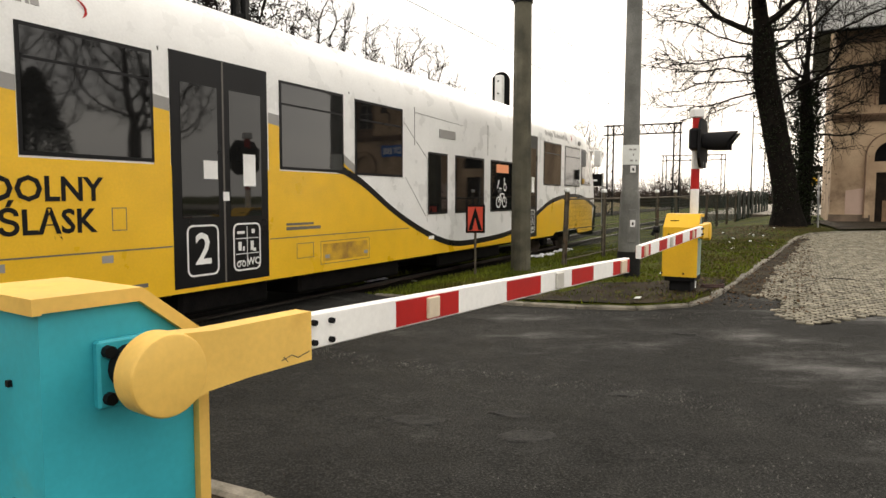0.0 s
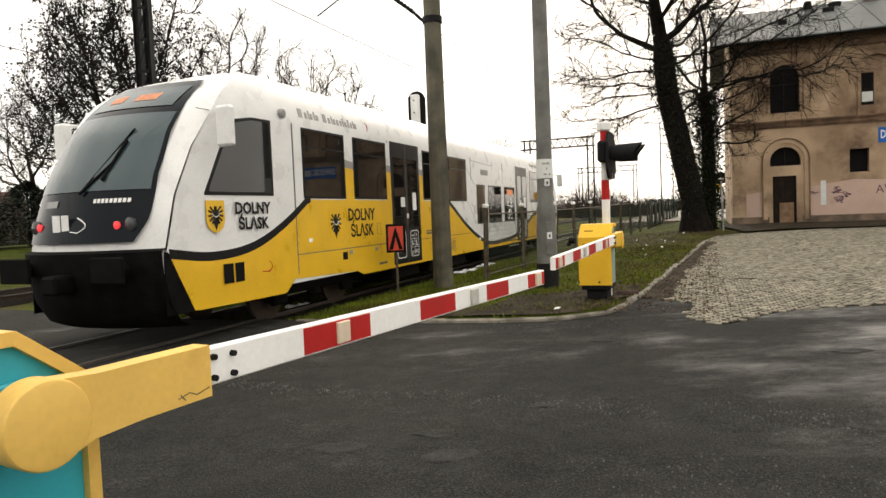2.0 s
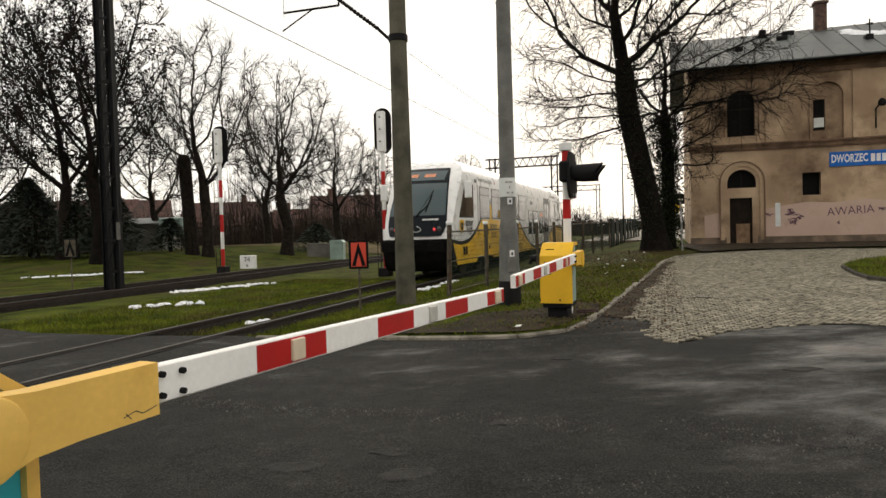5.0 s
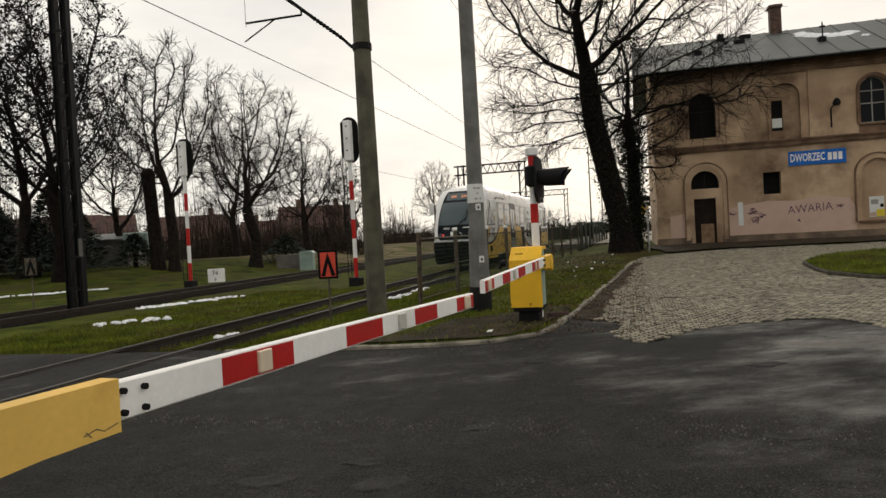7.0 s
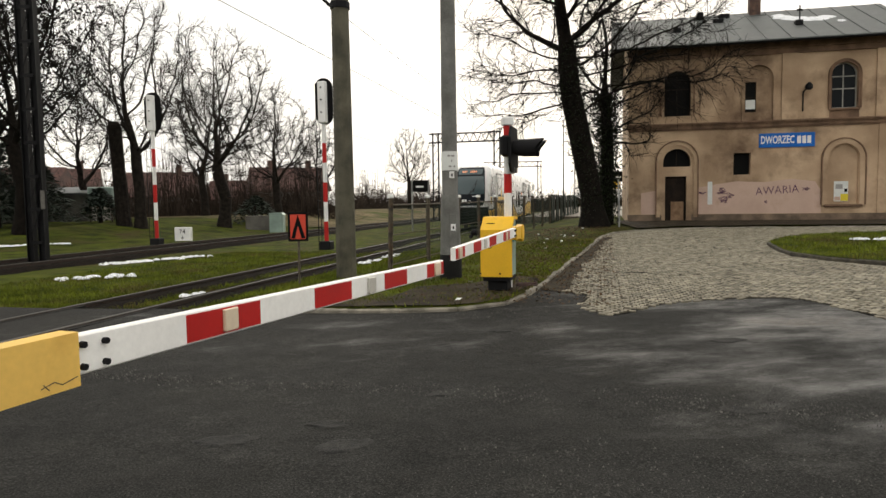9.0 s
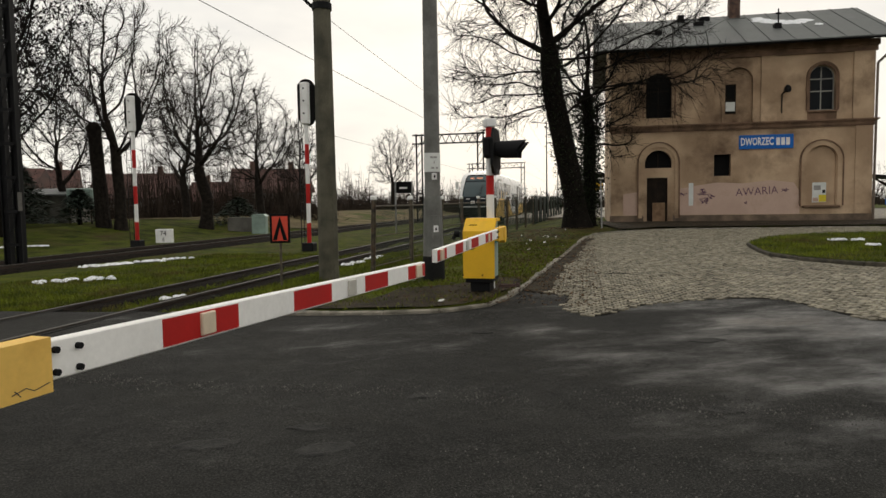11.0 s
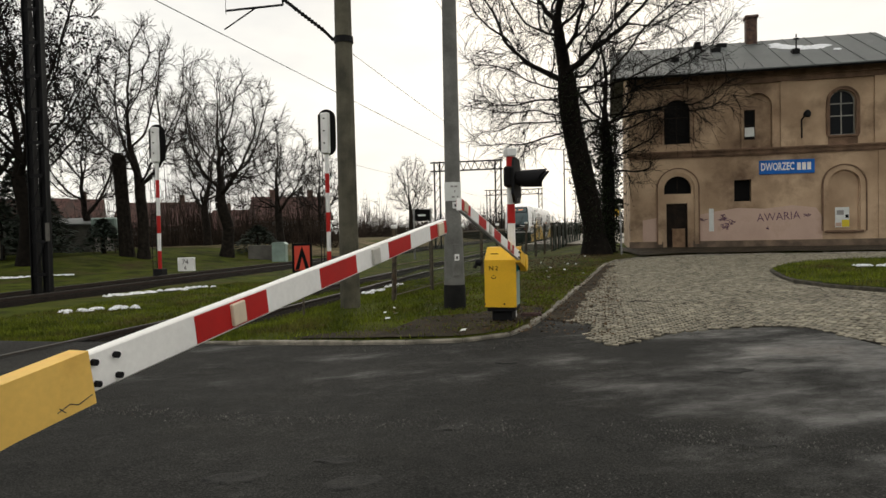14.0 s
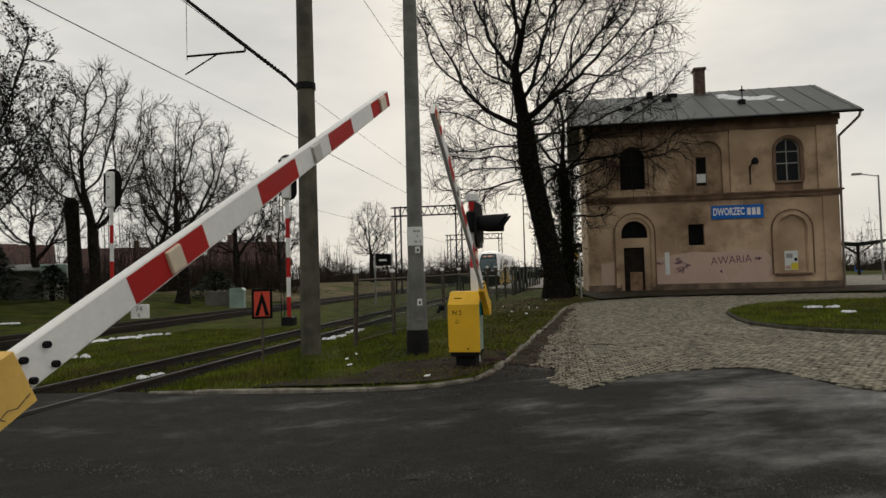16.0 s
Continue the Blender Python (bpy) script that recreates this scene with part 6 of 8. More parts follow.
# doors
for x0, x1 in ((6.43, 7.87), (16.25, 17.7)):
    d = skin("door", [x0, x1], lambda x: 0.55, lambda x: 3.03, TRAIN_BLACK, 0.013, label="black double-leaf sliding door, closed")
    xm = (x0 + x1) / 2
    for a, b in ((x0 + 0.12, xm - 0.09), (xm + 0.09, x1 - 0.12)):
        skin("door_pane", [a, b], lambda x: 1.3, lambda x: 2.72, DOOR_GLASS, 0.018, d)
    skin("door_joint", [xm - 0.012, xm + 0.012], lambda x: 0.56, lambda x: 3.02, SEAM, 0.016, d)
    for a, b, z0, z1 in ((x0 + 0.42, x0 + 0.62, 1.72, 1.92), (xm + 0.3, xm + 0.5, 1.65, 2.02), (xm - 0.02, xm + 0.07, 1.48, 1.58)):
        skin("sticker", [a, b], lambda x, z=z0: z, lambda x, z=z1: z, WHITE, 0.021, d, "white notice")
    for a, b in ((x0 + 0.17, x0 + 0.62), (xm + 0.12, xm + 0.57)):
        fr = Mesh()
        for yy in (-1,):
            y = side_y(8, 0.02) * -yy * -1
            pierced(fr, round_loop(a, b, 0.66, 1.22, 0.08), [round_loop(a + 0.02, b - 0.02, 0.68, 1.2, 0.062)], side_y(8, 0.0175), side_y(8, 0.0135))
        part("pictogram_frame", fr, WHITE, d, "white line frame")
    lettering("class_number", "2", 0.48, WHITE, d, pose(x0 + 0.395, side_y(8, 0.0155), 0.94), 0.001, 0.008)
    px = xm + 0.345
    lettering("lettering", "WC", 0.12, WHITE, d, pose(px + 0.1, side_y(8, 0.0155), 0.76), 0.001, 0.003)
    ic = Mesh()
    y0, y1 = side_y(8, 0.0165), side_y(8, 0.0145)
    for q in (0.86, 1.04):
        ic.box(px - 0.19, px + 0.19, y0, y1, q - 0.005, q + 0.005)
    ic.box(px - 0.005, px + 0.005, y0, y1, 0.7, 1.18)
    for cx, cz in ((px - 0.14, 0.74), (px - 0.06, 0.74)):
        pierced(ic, [(cx + 0.035 * math.cos(k * 0.785), cz + 0.035 * math.sin(k * 0.785)) for k in range(8)], [[(cx + 0.022 * math.cos(k * 0.785), cz + 0.022 * math.sin(k * 0.785)) for k in range(8)]], y0, y1)
    ic.box(px - 0.15, px - 0.05, y0, y1, 0.77, 0.782)
    for cx, cz, w, h in ((px - 0.12, 0.95, 0.05, 0.1), (px - 0.06, 0.92, 0.03, 0.05), (px + 0.08, 0.95, 0.05, 0.11), (px - 0.1, 1.11, 0.12, 0.03), (px + 0.1, 1.12, 0.05, 0.05), (px + 0.12, 0.9, 0.05, 0.04)):
        ic.box(cx - w / 2, cx + w / 2, y0, y1, cz - h / 2, cz + h / 2)
    part("pictograms", ic, WHITE, d, "white luggage and access pictograms")
# pictograms on the bicycle window
ic = Mesh()
y0, y1 = side_y(12, 0.019), side_y(12, 0.015)
for cx, cz, r in ((15.18, 1.42, 0.13), (15.52, 1.42, 0.13), (15.55, 1.75, 0.09)):
    pierced(ic, [(cx + r * math.cos(k * 0.523), cz + r * math.sin(k * 0.523)) for k in range(12)], [[(cx + (r - 0.03) * math.cos(k * 0.523), cz + (r - 0.03) * math.sin(k * 0.523)) for k in range(12)]], y0, y1)
for a in ((15.18, 1.42, 15.28, 1.6), (15.28, 1.6, 15.48, 1.6), (15.48, 1.6, 15.52, 1.42), (15.28, 1.6, 15.36, 1.42), (15.1, 1.72, 15.2, 1.9), (15.2, 1.72, 15.34, 1.72), (15.5, 1.8, 15.5, 1.95)):
    ic.tube((a[0], y0, a[1]), (a[2], y0, a[3]), 0.014, n=4)
part("pictograms", ic, WHITE, TRAIN, "white bicycle and wheelchair pictograms")
skin("destination_display", [15.05, 15.75], lambda x: 2.06, lambda x: 2.24, LED, 0.019, label="amber side display", sides=(-1,))
# flank details
for x in (2.97,):
    for e in (x, LEN - x):
        skin("panel_seam", [e - 0.012, e + 0.012], lambda x: 0.7, lambda x: 3.0, SEAM, 0.0105)
for x in (6.3, 9.6, 11.5, 14.6, 17.9):
    skin("panel_seam", [x - 0.006, x + 0.006], lambda x: 2.99 if x < 11.2 else 2.4, lambda x: 3.03, SEAM, 0.006)
skin("panel_seam", [2.99, 6.42], lambda x: 1.0, lambda x: 1.015, SEAM, 0.0105)
skin("panel_seam", [7.9, 11.3], lambda x: 1.0, lambda x: 1.012, SEAM, 0.0105)
skin("panel_seam", [1.0, 21.5], lambda x: 2.985, lambda x: 2.993, SEAM, 0.004)
def roof_seam(x):
    """A joint that follows the curve of the roof edge."""
    mb = Mesh()
    for sd in (-1, 1):
        rows = [[(x + d, sd * -1.44 * a - sd * -0.004 * -1, z + 0.003) for a, z in PROFILE[4:9]] for d in (-0.006, 0.006)]
        mb.grid(rows)
    tagged(part("roof_seam", mb, SEAM, TRAIN), kind="stuff")


for x in (2.97, 6.35, 9.6, 11.55, 13.4, 17.95, 21.13):
    roof_seam(x)
for x0, z0, x1, z1 in ((11.15, 2.75, 11.95, 2.2), (11.95, 2.2, 11.95, 1.1), (11.2, 1.85, 11.9, 1.2), (11.5, 2.95, 13.4, 2.9)):
    jn = Mesh()
    jn.tube((x0, side_y(12, 0.001), z0), (x1, side_y(12, 0.001), z1), 0.005, n=5)
    part("panel_joint", jn, SEAM, TRAIN)
skin("vent_grille", [8.95, 10.05], lambda x: 0.64, lambda x: 0.88, GRIMY, 0.0095, label="grimy yellow vent hatch", sides=(-1,))
for x0, x1, z0, z1, mt in ((4.6, 4.72, 0.9, 0.97, TRAIN_GREY), (4.36, 4.52, 0.82, 0.95, BLACK), (5.6, 5.72, 0.9, 0.97, TRAIN_GREY), (9.0, 9.1, 0.68, 0.73, TRAIN_GREY), (9.95, 10.05, 0.68, 0.73, TRAIN_GREY),
                           (3.3, 3.4, 1.18, 1.24, WHITE), (12.0, 12.2, 0.78, 0.84, WHITE), (5.75, 6.1, 0.62, 0.66, SEAM), (8.2, 8.9, 1.1, 1.14, SEAM), (8.2, 8.75, 1.16, 1.19, SEAM)):
    skin("hatch", [x0, x1], lambda x, z=z0: z, lambda x, z=z1: z, mt, 0.0125, sides=(-1,))
for x0, x1, z0, z1 in ((5.72, 5.88, 1.2, 1.42), (8.4, 8.75, 0.72, 0.92), (8.9, 10.1, 0.6, 0.92)):
    fr = Mesh()
    pierced(fr, rect_loop(x0, x1, z0, z1), [rect_loop(x0 + 0.008, x1 - 0.008, z0 + 0.008, z1 - 0.008)], side_y(8, 0.011), side_y(8, 0.007))
    part("hatch_joint", fr, SEAM, TRAIN)
rsk = Mesh()
rsk.box(12.4, 13.05, -1.452, -1.44, 2.6, 2.75)
part("number_bar", rsk, TRAIN_GREY, TRAIN, "grey vehicle number strip")


def swoosh(x, z, size, mat, y):
    mb = Mesh()
    prev = None
    for k in range(13):
        t = -0.9 + 2.2 * k / 12
        p = (x + size * 0.55 * math.cos(t - 0.2), y, z - size * 0.5 * math.sin(t - 0.2) * 0.6)
        if prev:
            mb.tube(prev, p, size * 0.035 * (0.4 + k / 12), n=5)
        prev = p
    mb.tube(prev, (x - size * 0.25, y, prev[2] + 0.03 * size), size * 0.03, n=5)
    return part("arrow_emblem", mb, mat, TRAIN)


# operator's name in plain grey bars, its emblem in plain shapes, region's name in letters
def flank_y(z):
    """Half width of the body at a height."""
    for (a, z0), (b, z1) in zip(PROFILE, PROFILE[1:]):
        if z0 <= z <= z1:
            return -1.44 * (a + (b - a) * (z - z0) / (z1 - z0))
    return 1.44


for x0, base in ((3.22, 3.15), (18.4, 3.15)):
    name_plate = None
    widths = (0.16, 0.1, 0.05, 0.1, 0.06, 0.1, None, 0.15, 0.1, 0.05, 0.1, 0.1, 0.09, 0.06, 0.1, 0.09, 0.09, 0.04, 0.1)
    x = x0
    for q, w in enumerate(widths):
        if w is None:
            x += 0.1
            continue
        h = 0.14 if q in (0, 2, 4, 7, 9, 13, 15, 17) else 0.095
        for zz, dy in ((base, 0.0),):
            bar = Mesh()
            za, zb_ = zz - 0.02, zz - 0.02 + h
            ya, yb_ = flank_y(za) + 0.006, flank_y(zb_) + 0.006
            x1 = x + w * 0.72
            bar.add([(x, -ya, za), (x1, -ya, za), (x1, -yb_, zb_), (x, -yb_, zb_), (x, 0.02 - ya, za), (x1, 0.02 - ya, za), (x1, 0.02 - yb_, zb_), (x, 0.02 - yb_, zb_)],
                    [(0, 1, 2, 3), (1, 0, 4, 5), (2, 1, 5, 6), (3, 2, 6, 7), (0, 3, 7, 4)])
            part("name_bar", bar, TRAIN_GREY, TRAIN)
        x += w * 1.12
    swoosh(x + 0.2, base + 0.04, 0.36, RED, -flank_y(base + 0.04) - 0.004)


def region(x, z, size, mat, parent, y, turn=0.0):
    lettering("lettering", "DOLNY", size, mat, parent, pose(x, y, z + size * 0.45, 0, 0, turn), 0.001, 0.007, 1.0)
    lettering("lettering", "ŚLĄSK", size, mat, parent, pose(x, y, z - size * 0.5, 0, 0, turn), 0.001, 0.007, 1.0)


def crest(x, z, h, y, turn=0.0):
    """A yellow shield with a plain dark bird-like shape."""
    m = pose(x, y, z, 0, 0, turn)
    sh = Mesh()
    w = h * 0.38
    sh.prism([(-w, h * 0.5), (-w, -h * 0.15), (-w * 0.75, -h * 0.36), (0, -h * 0.5), (w * 0.75, -h * 0.36), (w, -h * 0.15), (w, h * 0.5)][::-1], -0.002, 0.004, m)
    s = part("crest", sh, TRAIN_YELLOW, TRAIN, "yellow heraldic shield with dark emblem")
    bd = Mesh()
    bd.prism([(-0.06 * h, 0.32 * h), (0.06 * h, 0.32 * h), (0.1 * h, -0.2 * h), (0, -0.42 * h), (-0.1 * h, -0.2 * h)][::-1], -0.005, -0.002, m)
    for sx in (-1, 1):
        for k in range(5):
            a = 0.9 - 0.55 * k
            bd.tube(m @ Vector((0, -0.0035, 0.08 * h)), m @ Vector((sx * 0.3 * h * math.cos(a * 0.8), -0.0035, 0.08 * h + 0.3 * h * math.sin(a))), 0.025 * h, 0.035 * h, n=4)
    part("emblem", bd, TRAIN_BLACK, s)
    cr = Mesh()
    for k in range(8):
        a0, a1 = math.pi * (1.12 + 0.76 * k / 8), math.pi * (1.12 + 0.76 * (k + 1) / 8)
        cr.tube(m @ Vector((0.17 * h * math.cos(a0), -0.006, 0.17 * h + 0.17 * h * math.sin(a0))), m @ Vector((0.17 * h * math.cos(a1), -0.006, 0.17 * h + 0.17 * h * math.sin(a1))), 0.022 * h, n=5)
    part("crescent", cr, WHITE, s, "white crescent")


NOSE_TURN = -6.0
region(1.93, 1.62, 0.22, TRAIN_BLACK, TRAIN, side_y(1.93, 0.022), NOSE_TURN * 0.4)
crest(1.2, 1.62, 0.42, side_y(1.2, 0.032), NOSE_TURN)
region(5.11, 1.445, 0.3, TRAIN_BLACK, TRAIN, side_y(5, 0.011))
crest(4.15, 1.43, 0.56, side_y(4.15, 0.013))


def emblem_blocks(parent, m, h, mat):
    """Two plain block shapes in place of the operator's mark."""
    mb = Mesh()
    mb.prism([(0, 0), (h * 0.72, 0), (h * 0.72, h), (0, h)], -0.002, 0.002, m)
    mb.prism([(h * 0.86, 0), (h * 1.55, 0), (h * 1.55, h), (h * 0.86, h)], -0.002, 0.002, m)
    return part("operator_mark", mb, mat, parent, "operator mark as plain shapes")


emblem_blocks(TRAIN, pose(1.3, side_y(1.35, 0.022), 0.74, 0, 0, -2.5), 0.26, BLACK)
swoosh(2.15, 0.9, 0.28, RED, side_y(2.1, 0.014))
# noses: dark mask, windshield, lamps, bumper, wiper
for end in (0, 1):
    def N(y, z, out, e=end):
        x = xf(z) + bulge(y, z) - out
        return (x if e == 0 else LEN - x, y if e == 0 else -y, z)

    def nose_skin(name, zs, half_w, mat, out, parent=TRAIN, label="", y_from=None, n=10):
        mb = Mesh()
        rows = []
        for z in zs:
            hw = half_w(z)
            lo = -hw if y_from is None else y_from(z)
            rows.append([N(lo + (hw - lo) * j / n, z, out) for j in range(n + 1)])
        mb.grid(rows)
        return part(name, mb, mat, parent, label, True)

    mask_w = ease([(1.4, 0.98), (1.6, 1.1), (2.2, 1.09), (2.8, 1.02), (3.3, 0.92), (3.52, 0.82)])
    mask = nose_skin("front_mask", [1.36 + k * (3.5 - 1.36) / 16 for k in range(17)], mask_w, TRAIN_MASK, 0.012, label="black glossy cab mask")
    nose_skin("windshield", [1.98 + k * 0.1 for k in range(11)], lambda z: mask_w(z) - 0.05, WINDSHIELD, 0.024, mask, "large curved windshield")
    nose_skin("display", [3.08, 3.2, 3.3, 3.4], lambda z: 0.8, WINDSHIELD, 0.024, mask)
    for q in (-1, 1):
        cells = Mesh()
        rnd_d = random.Random(q + end)
        for j in range(7 if q > 0 else 5):
            y = (-0.42 if q > 0 else -0.5) + j * 0.062
            rows = [[N(-y if q < 0 else y, z, 0.03), N((-y if q < 0 else y) + 0.045, z, 0.03)] for z in (3.19, 3.3)]
            cells.grid(rows)
        part("display_text", cells, LED, mask, "amber destination display as bars")
    wip = Mesh()
    wip.tube(N(-0.05, 1.95, 0.05), N(-0.45, 2.3, 0.06), 0.018, n=6)
    wip.tube(N(-0.1, 2.0, 0.05), N(-0.55, 2.75, 0.05), 0.014, n=6)
    wip.tube(N(-0.38, 2.1, 0.05), N(-0.52, 2.6, 0.05), 0.022, n=6)
    part("wiper", wip, BLACK, mask, "black windscreen wiper")
    m = Matrix.Identity(4)
    mk = emblem_blocks(mask, (pose(N(0.33, 1.5, 0.02)[0], 0.33, 1.5, 0, 0, -90) if end == 0 else pose(N(0.33, 1.5, 0.02)[0], -0.33, 1.5, 0, 0, 90)), 0.2, WHITE)
    ar = Mesh()
    pts_a = [N(-0.1 - 0.17 * math.sin(0.35 * k), 1.66 - 0.022 * k, 0.02) for k in range(9)] + [N(-0.02, 1.5, 0.02)]
    for p, q in zip(pts_a, pts_a[1:]):
        ar.tube(p, q, 0.008, n=5)
    part("arrow_emblem", ar, WHITE, mask)
    pb = Mesh()
    for j in range(9):
        y = -0.3 - j * 0.062
        pb.grid([[N(y, z, 0.02), N(y - 0.045, z, 0.02)] for z in (1.83, 1.88)])
    part("number_bars", pb, WHITE, mask)
    pb = Mesh()
    pb.grid([[N(0.75, z, 0.02), N(0.4, z, 0.02)] for z in (1.8, 1.88)])
    part("maker_bar", pb, STEEL, mask)
    for y in (0.9, -0.9):
        lamp = Mesh()
        p = Vector(N(y, 1.56, 0.0))
        q = pose(p.x, p.y, p.z, 0, -90 if end == 0 else 90, 0)
        lamp.lathe([(0.085, -0.02), (0.09, 0.03), (0.07, 0.045), (0.02, 0.05)], 14, q)
        part("headlight", lamp, LENS, mask, "round headlight", True)
        tl = Mesh()
        p = Vector(N(y * 0.82, 1.56, 0.0))
        q = pose(p.x, p.y, p.z, 0, -90 if end == 0 else 90, 0)
        tl.lathe([(0.045, 0.0), (0.05, 0.035), (0.02, 0.05)], 12, q)
        part("tail_lamp", tl, TAIL if end == 0 else LENS, mask, "red tail lamp" if end == 0 else "", True)
    bump = Mesh()
    rows = []
    for z, o in ((0.3, -0.12), (0.36, 0.0), (0.6, 0.06), (1.0, 0.07), (1.24, 0.05), (1.27, -0.05)):
        rows.append([N(-1.33 + 2.66 * j / 16, z, o + 0.02) for j in range(17)])
    bump.grid(rows)
    part("bumper", bump, SOOT, TRAIN, "black front apron", True)
    for y in (-0.87, 0.87):
        bf = Mesh()
        x0 = N(y, 1.05, 0)[0]
        sgn = -1 if end == 0 else 1
        bf.tube((x0, y, 1.05), (x0 + sgn * 0.3, y, 1.05), 0.09, n=10)
        bf.bevel_box(x0 + sgn * 0.3 - 0.03, x0 + sgn * 0.3 + 0.03, y - 0.28, y + 0.28, 0.9, 1.2, 0.02)
        part("buffer", bf, SOOT, TRAIN, "black buffer")
    cp = Mesh()
    x0 = N(0, 0.9, 0)[0]
    cp.bevel_box(min(x0, x0 + sgn * 0.35), max(x0, x0 + sgn * 0.35), -0.14, 0.14, 0.78, 1.0, 0.03)
    part("coupler", cp, SOOT, TRAIN)
    for sd in (-1, 1):
        mi = Mesh()
        xm = 1.2 if end == 0 else LEN - 1.2
        mi.tube((xm + (0.25 if end == 0 else -0.25), sd * 1.36, 2.98), (xm, sd * 1.66, 3.0), 0.025, n=6)
        mi.bevel_box(xm - 0.07, xm + 0.07, sd * 1.66 - 0.13, sd * 1.66 + 0.13, 2.5, 3.02, 0.05)
        part("mirror", mi, TRAIN_WHITE, TRAIN, "white rear-view mirror", True)
    ant = Mesh()
    for yy in (-0.2, 0.15):
        ant.lathe([(0.06, 0), (0.055, 0.06), (0.02, 0.09)], 8, pose(2.6 if end == 0 else LEN - 2.6, yy, 3.68))
    part("antenna", ant, DARK, TRAIN)
    kn = Mesh()
    kn.lathe([(0.07, 0), (0.07, 0.06), (0.05, 0.08)], 10, pose(2.72 if end == 0 else LEN - 2.72, -1.42, 3.12, 90, 0, 0))
    part("side_lamp", kn, TRAIN_GREY, TRAIN)
uf = Mesh()
uf.box(0.9, LEN - 0.9, -1.15, 1.15, 0.42, 0.72)
part("underframe", uf, SOOT, TRAIN, "sooty underframe")
for x0, x1 in ((6.6, 8.0), (8.6, 11.2), (12.6, 15.6)):
    tk = Mesh()
    tk.bevel_box(x0, x1, -1.3, 1.3, 0.22, 0.6, 0.04)
    part("equipment_box", tk, SOOT, TRAIN, "sooty underfloor box")
for xb in (3.9, LEN - 3.9):
    bg = Mesh()
    for sd in (-1, 1):
        bg.bevel_box(xb - 1.6, xb + 1.6, sd * 1.05 - 0.06, sd * 1.05 + 0.06, 0.38, 0.6, 0.04)
        for dx in (-1.05, 1.05):
            bg.bevel_box(xb + dx - 0.18, xb + dx + 0.18, sd * 1.08 - 0.08, sd * 1.08 + 0.08, 0.25, 0.55, 0.04)
        bg.tube((xb, sd * 1.05, 0.3), (xb, sd * 1.05, 0.75), 0.13, n=10)
    bogie = part("bogie", bg, SOOT, TRAIN)
    for dx in (-1.05, 1.05):
        for sd in (-1, 1):
            wh = Mesh()
            wh.lathe([(0.2, -0.07), (0.38, -0.06), (0.42, -0.05), (0.42, 0.05), (0.45, 0.06), (0.2, 0.07)], 20, pose(xb + dx, sd * 0.76, 0.44, 90, 0, 0))
            part("wheel", wh, RAIL, bogie)


TRAIN.scale = (1, 0.84, 1)


# ---- trees
def tubes(mb, a, b, ra, rb, n):
    """Many tapered tubes at once, from the points a to the points b."""
    if len(a) == 0:
        return
    d = b - a
    d = d / np.maximum(1e-9, np.linalg.norm(d, axis=1))[:, None]
    ref = np.where(np.abs(d[:, 2:3]) < 0.9, np.array([[0.0, 0.0, 1.0]]), np.array([[1.0, 0.0, 0.0]]))
    u = np.cross(d, ref)
    u = u / np.linalg.norm(u, axis=1)[:, None]
    v = np.cross(d, u)
    t = 2 * math.pi * np.arange(n) / n
    rim = u[:, None, :] * np.cos(t)[None, :, None] + v[:, None, :] * np.sin(t)[None, :, None]
    pts = np.concatenate([a[:, None, :] + rim * ra[:, None, None], b[:, None, :] + rim * rb[:, None, None]], axis=1).reshape(-1, 3)
    q = np.array([(i, n + i, n + (i + 1) % n, (i + 1) % n) for i in range(n)])
    faces = (np.arange(len(a)) * 2 * n)[:, None, None] + q[None] + len(mb.v)
    mb.v += [tuple(p) for p in pts.tolist()]
    mb.f += [tuple(f) for f in faces.reshape(-1, 4).tolist()]


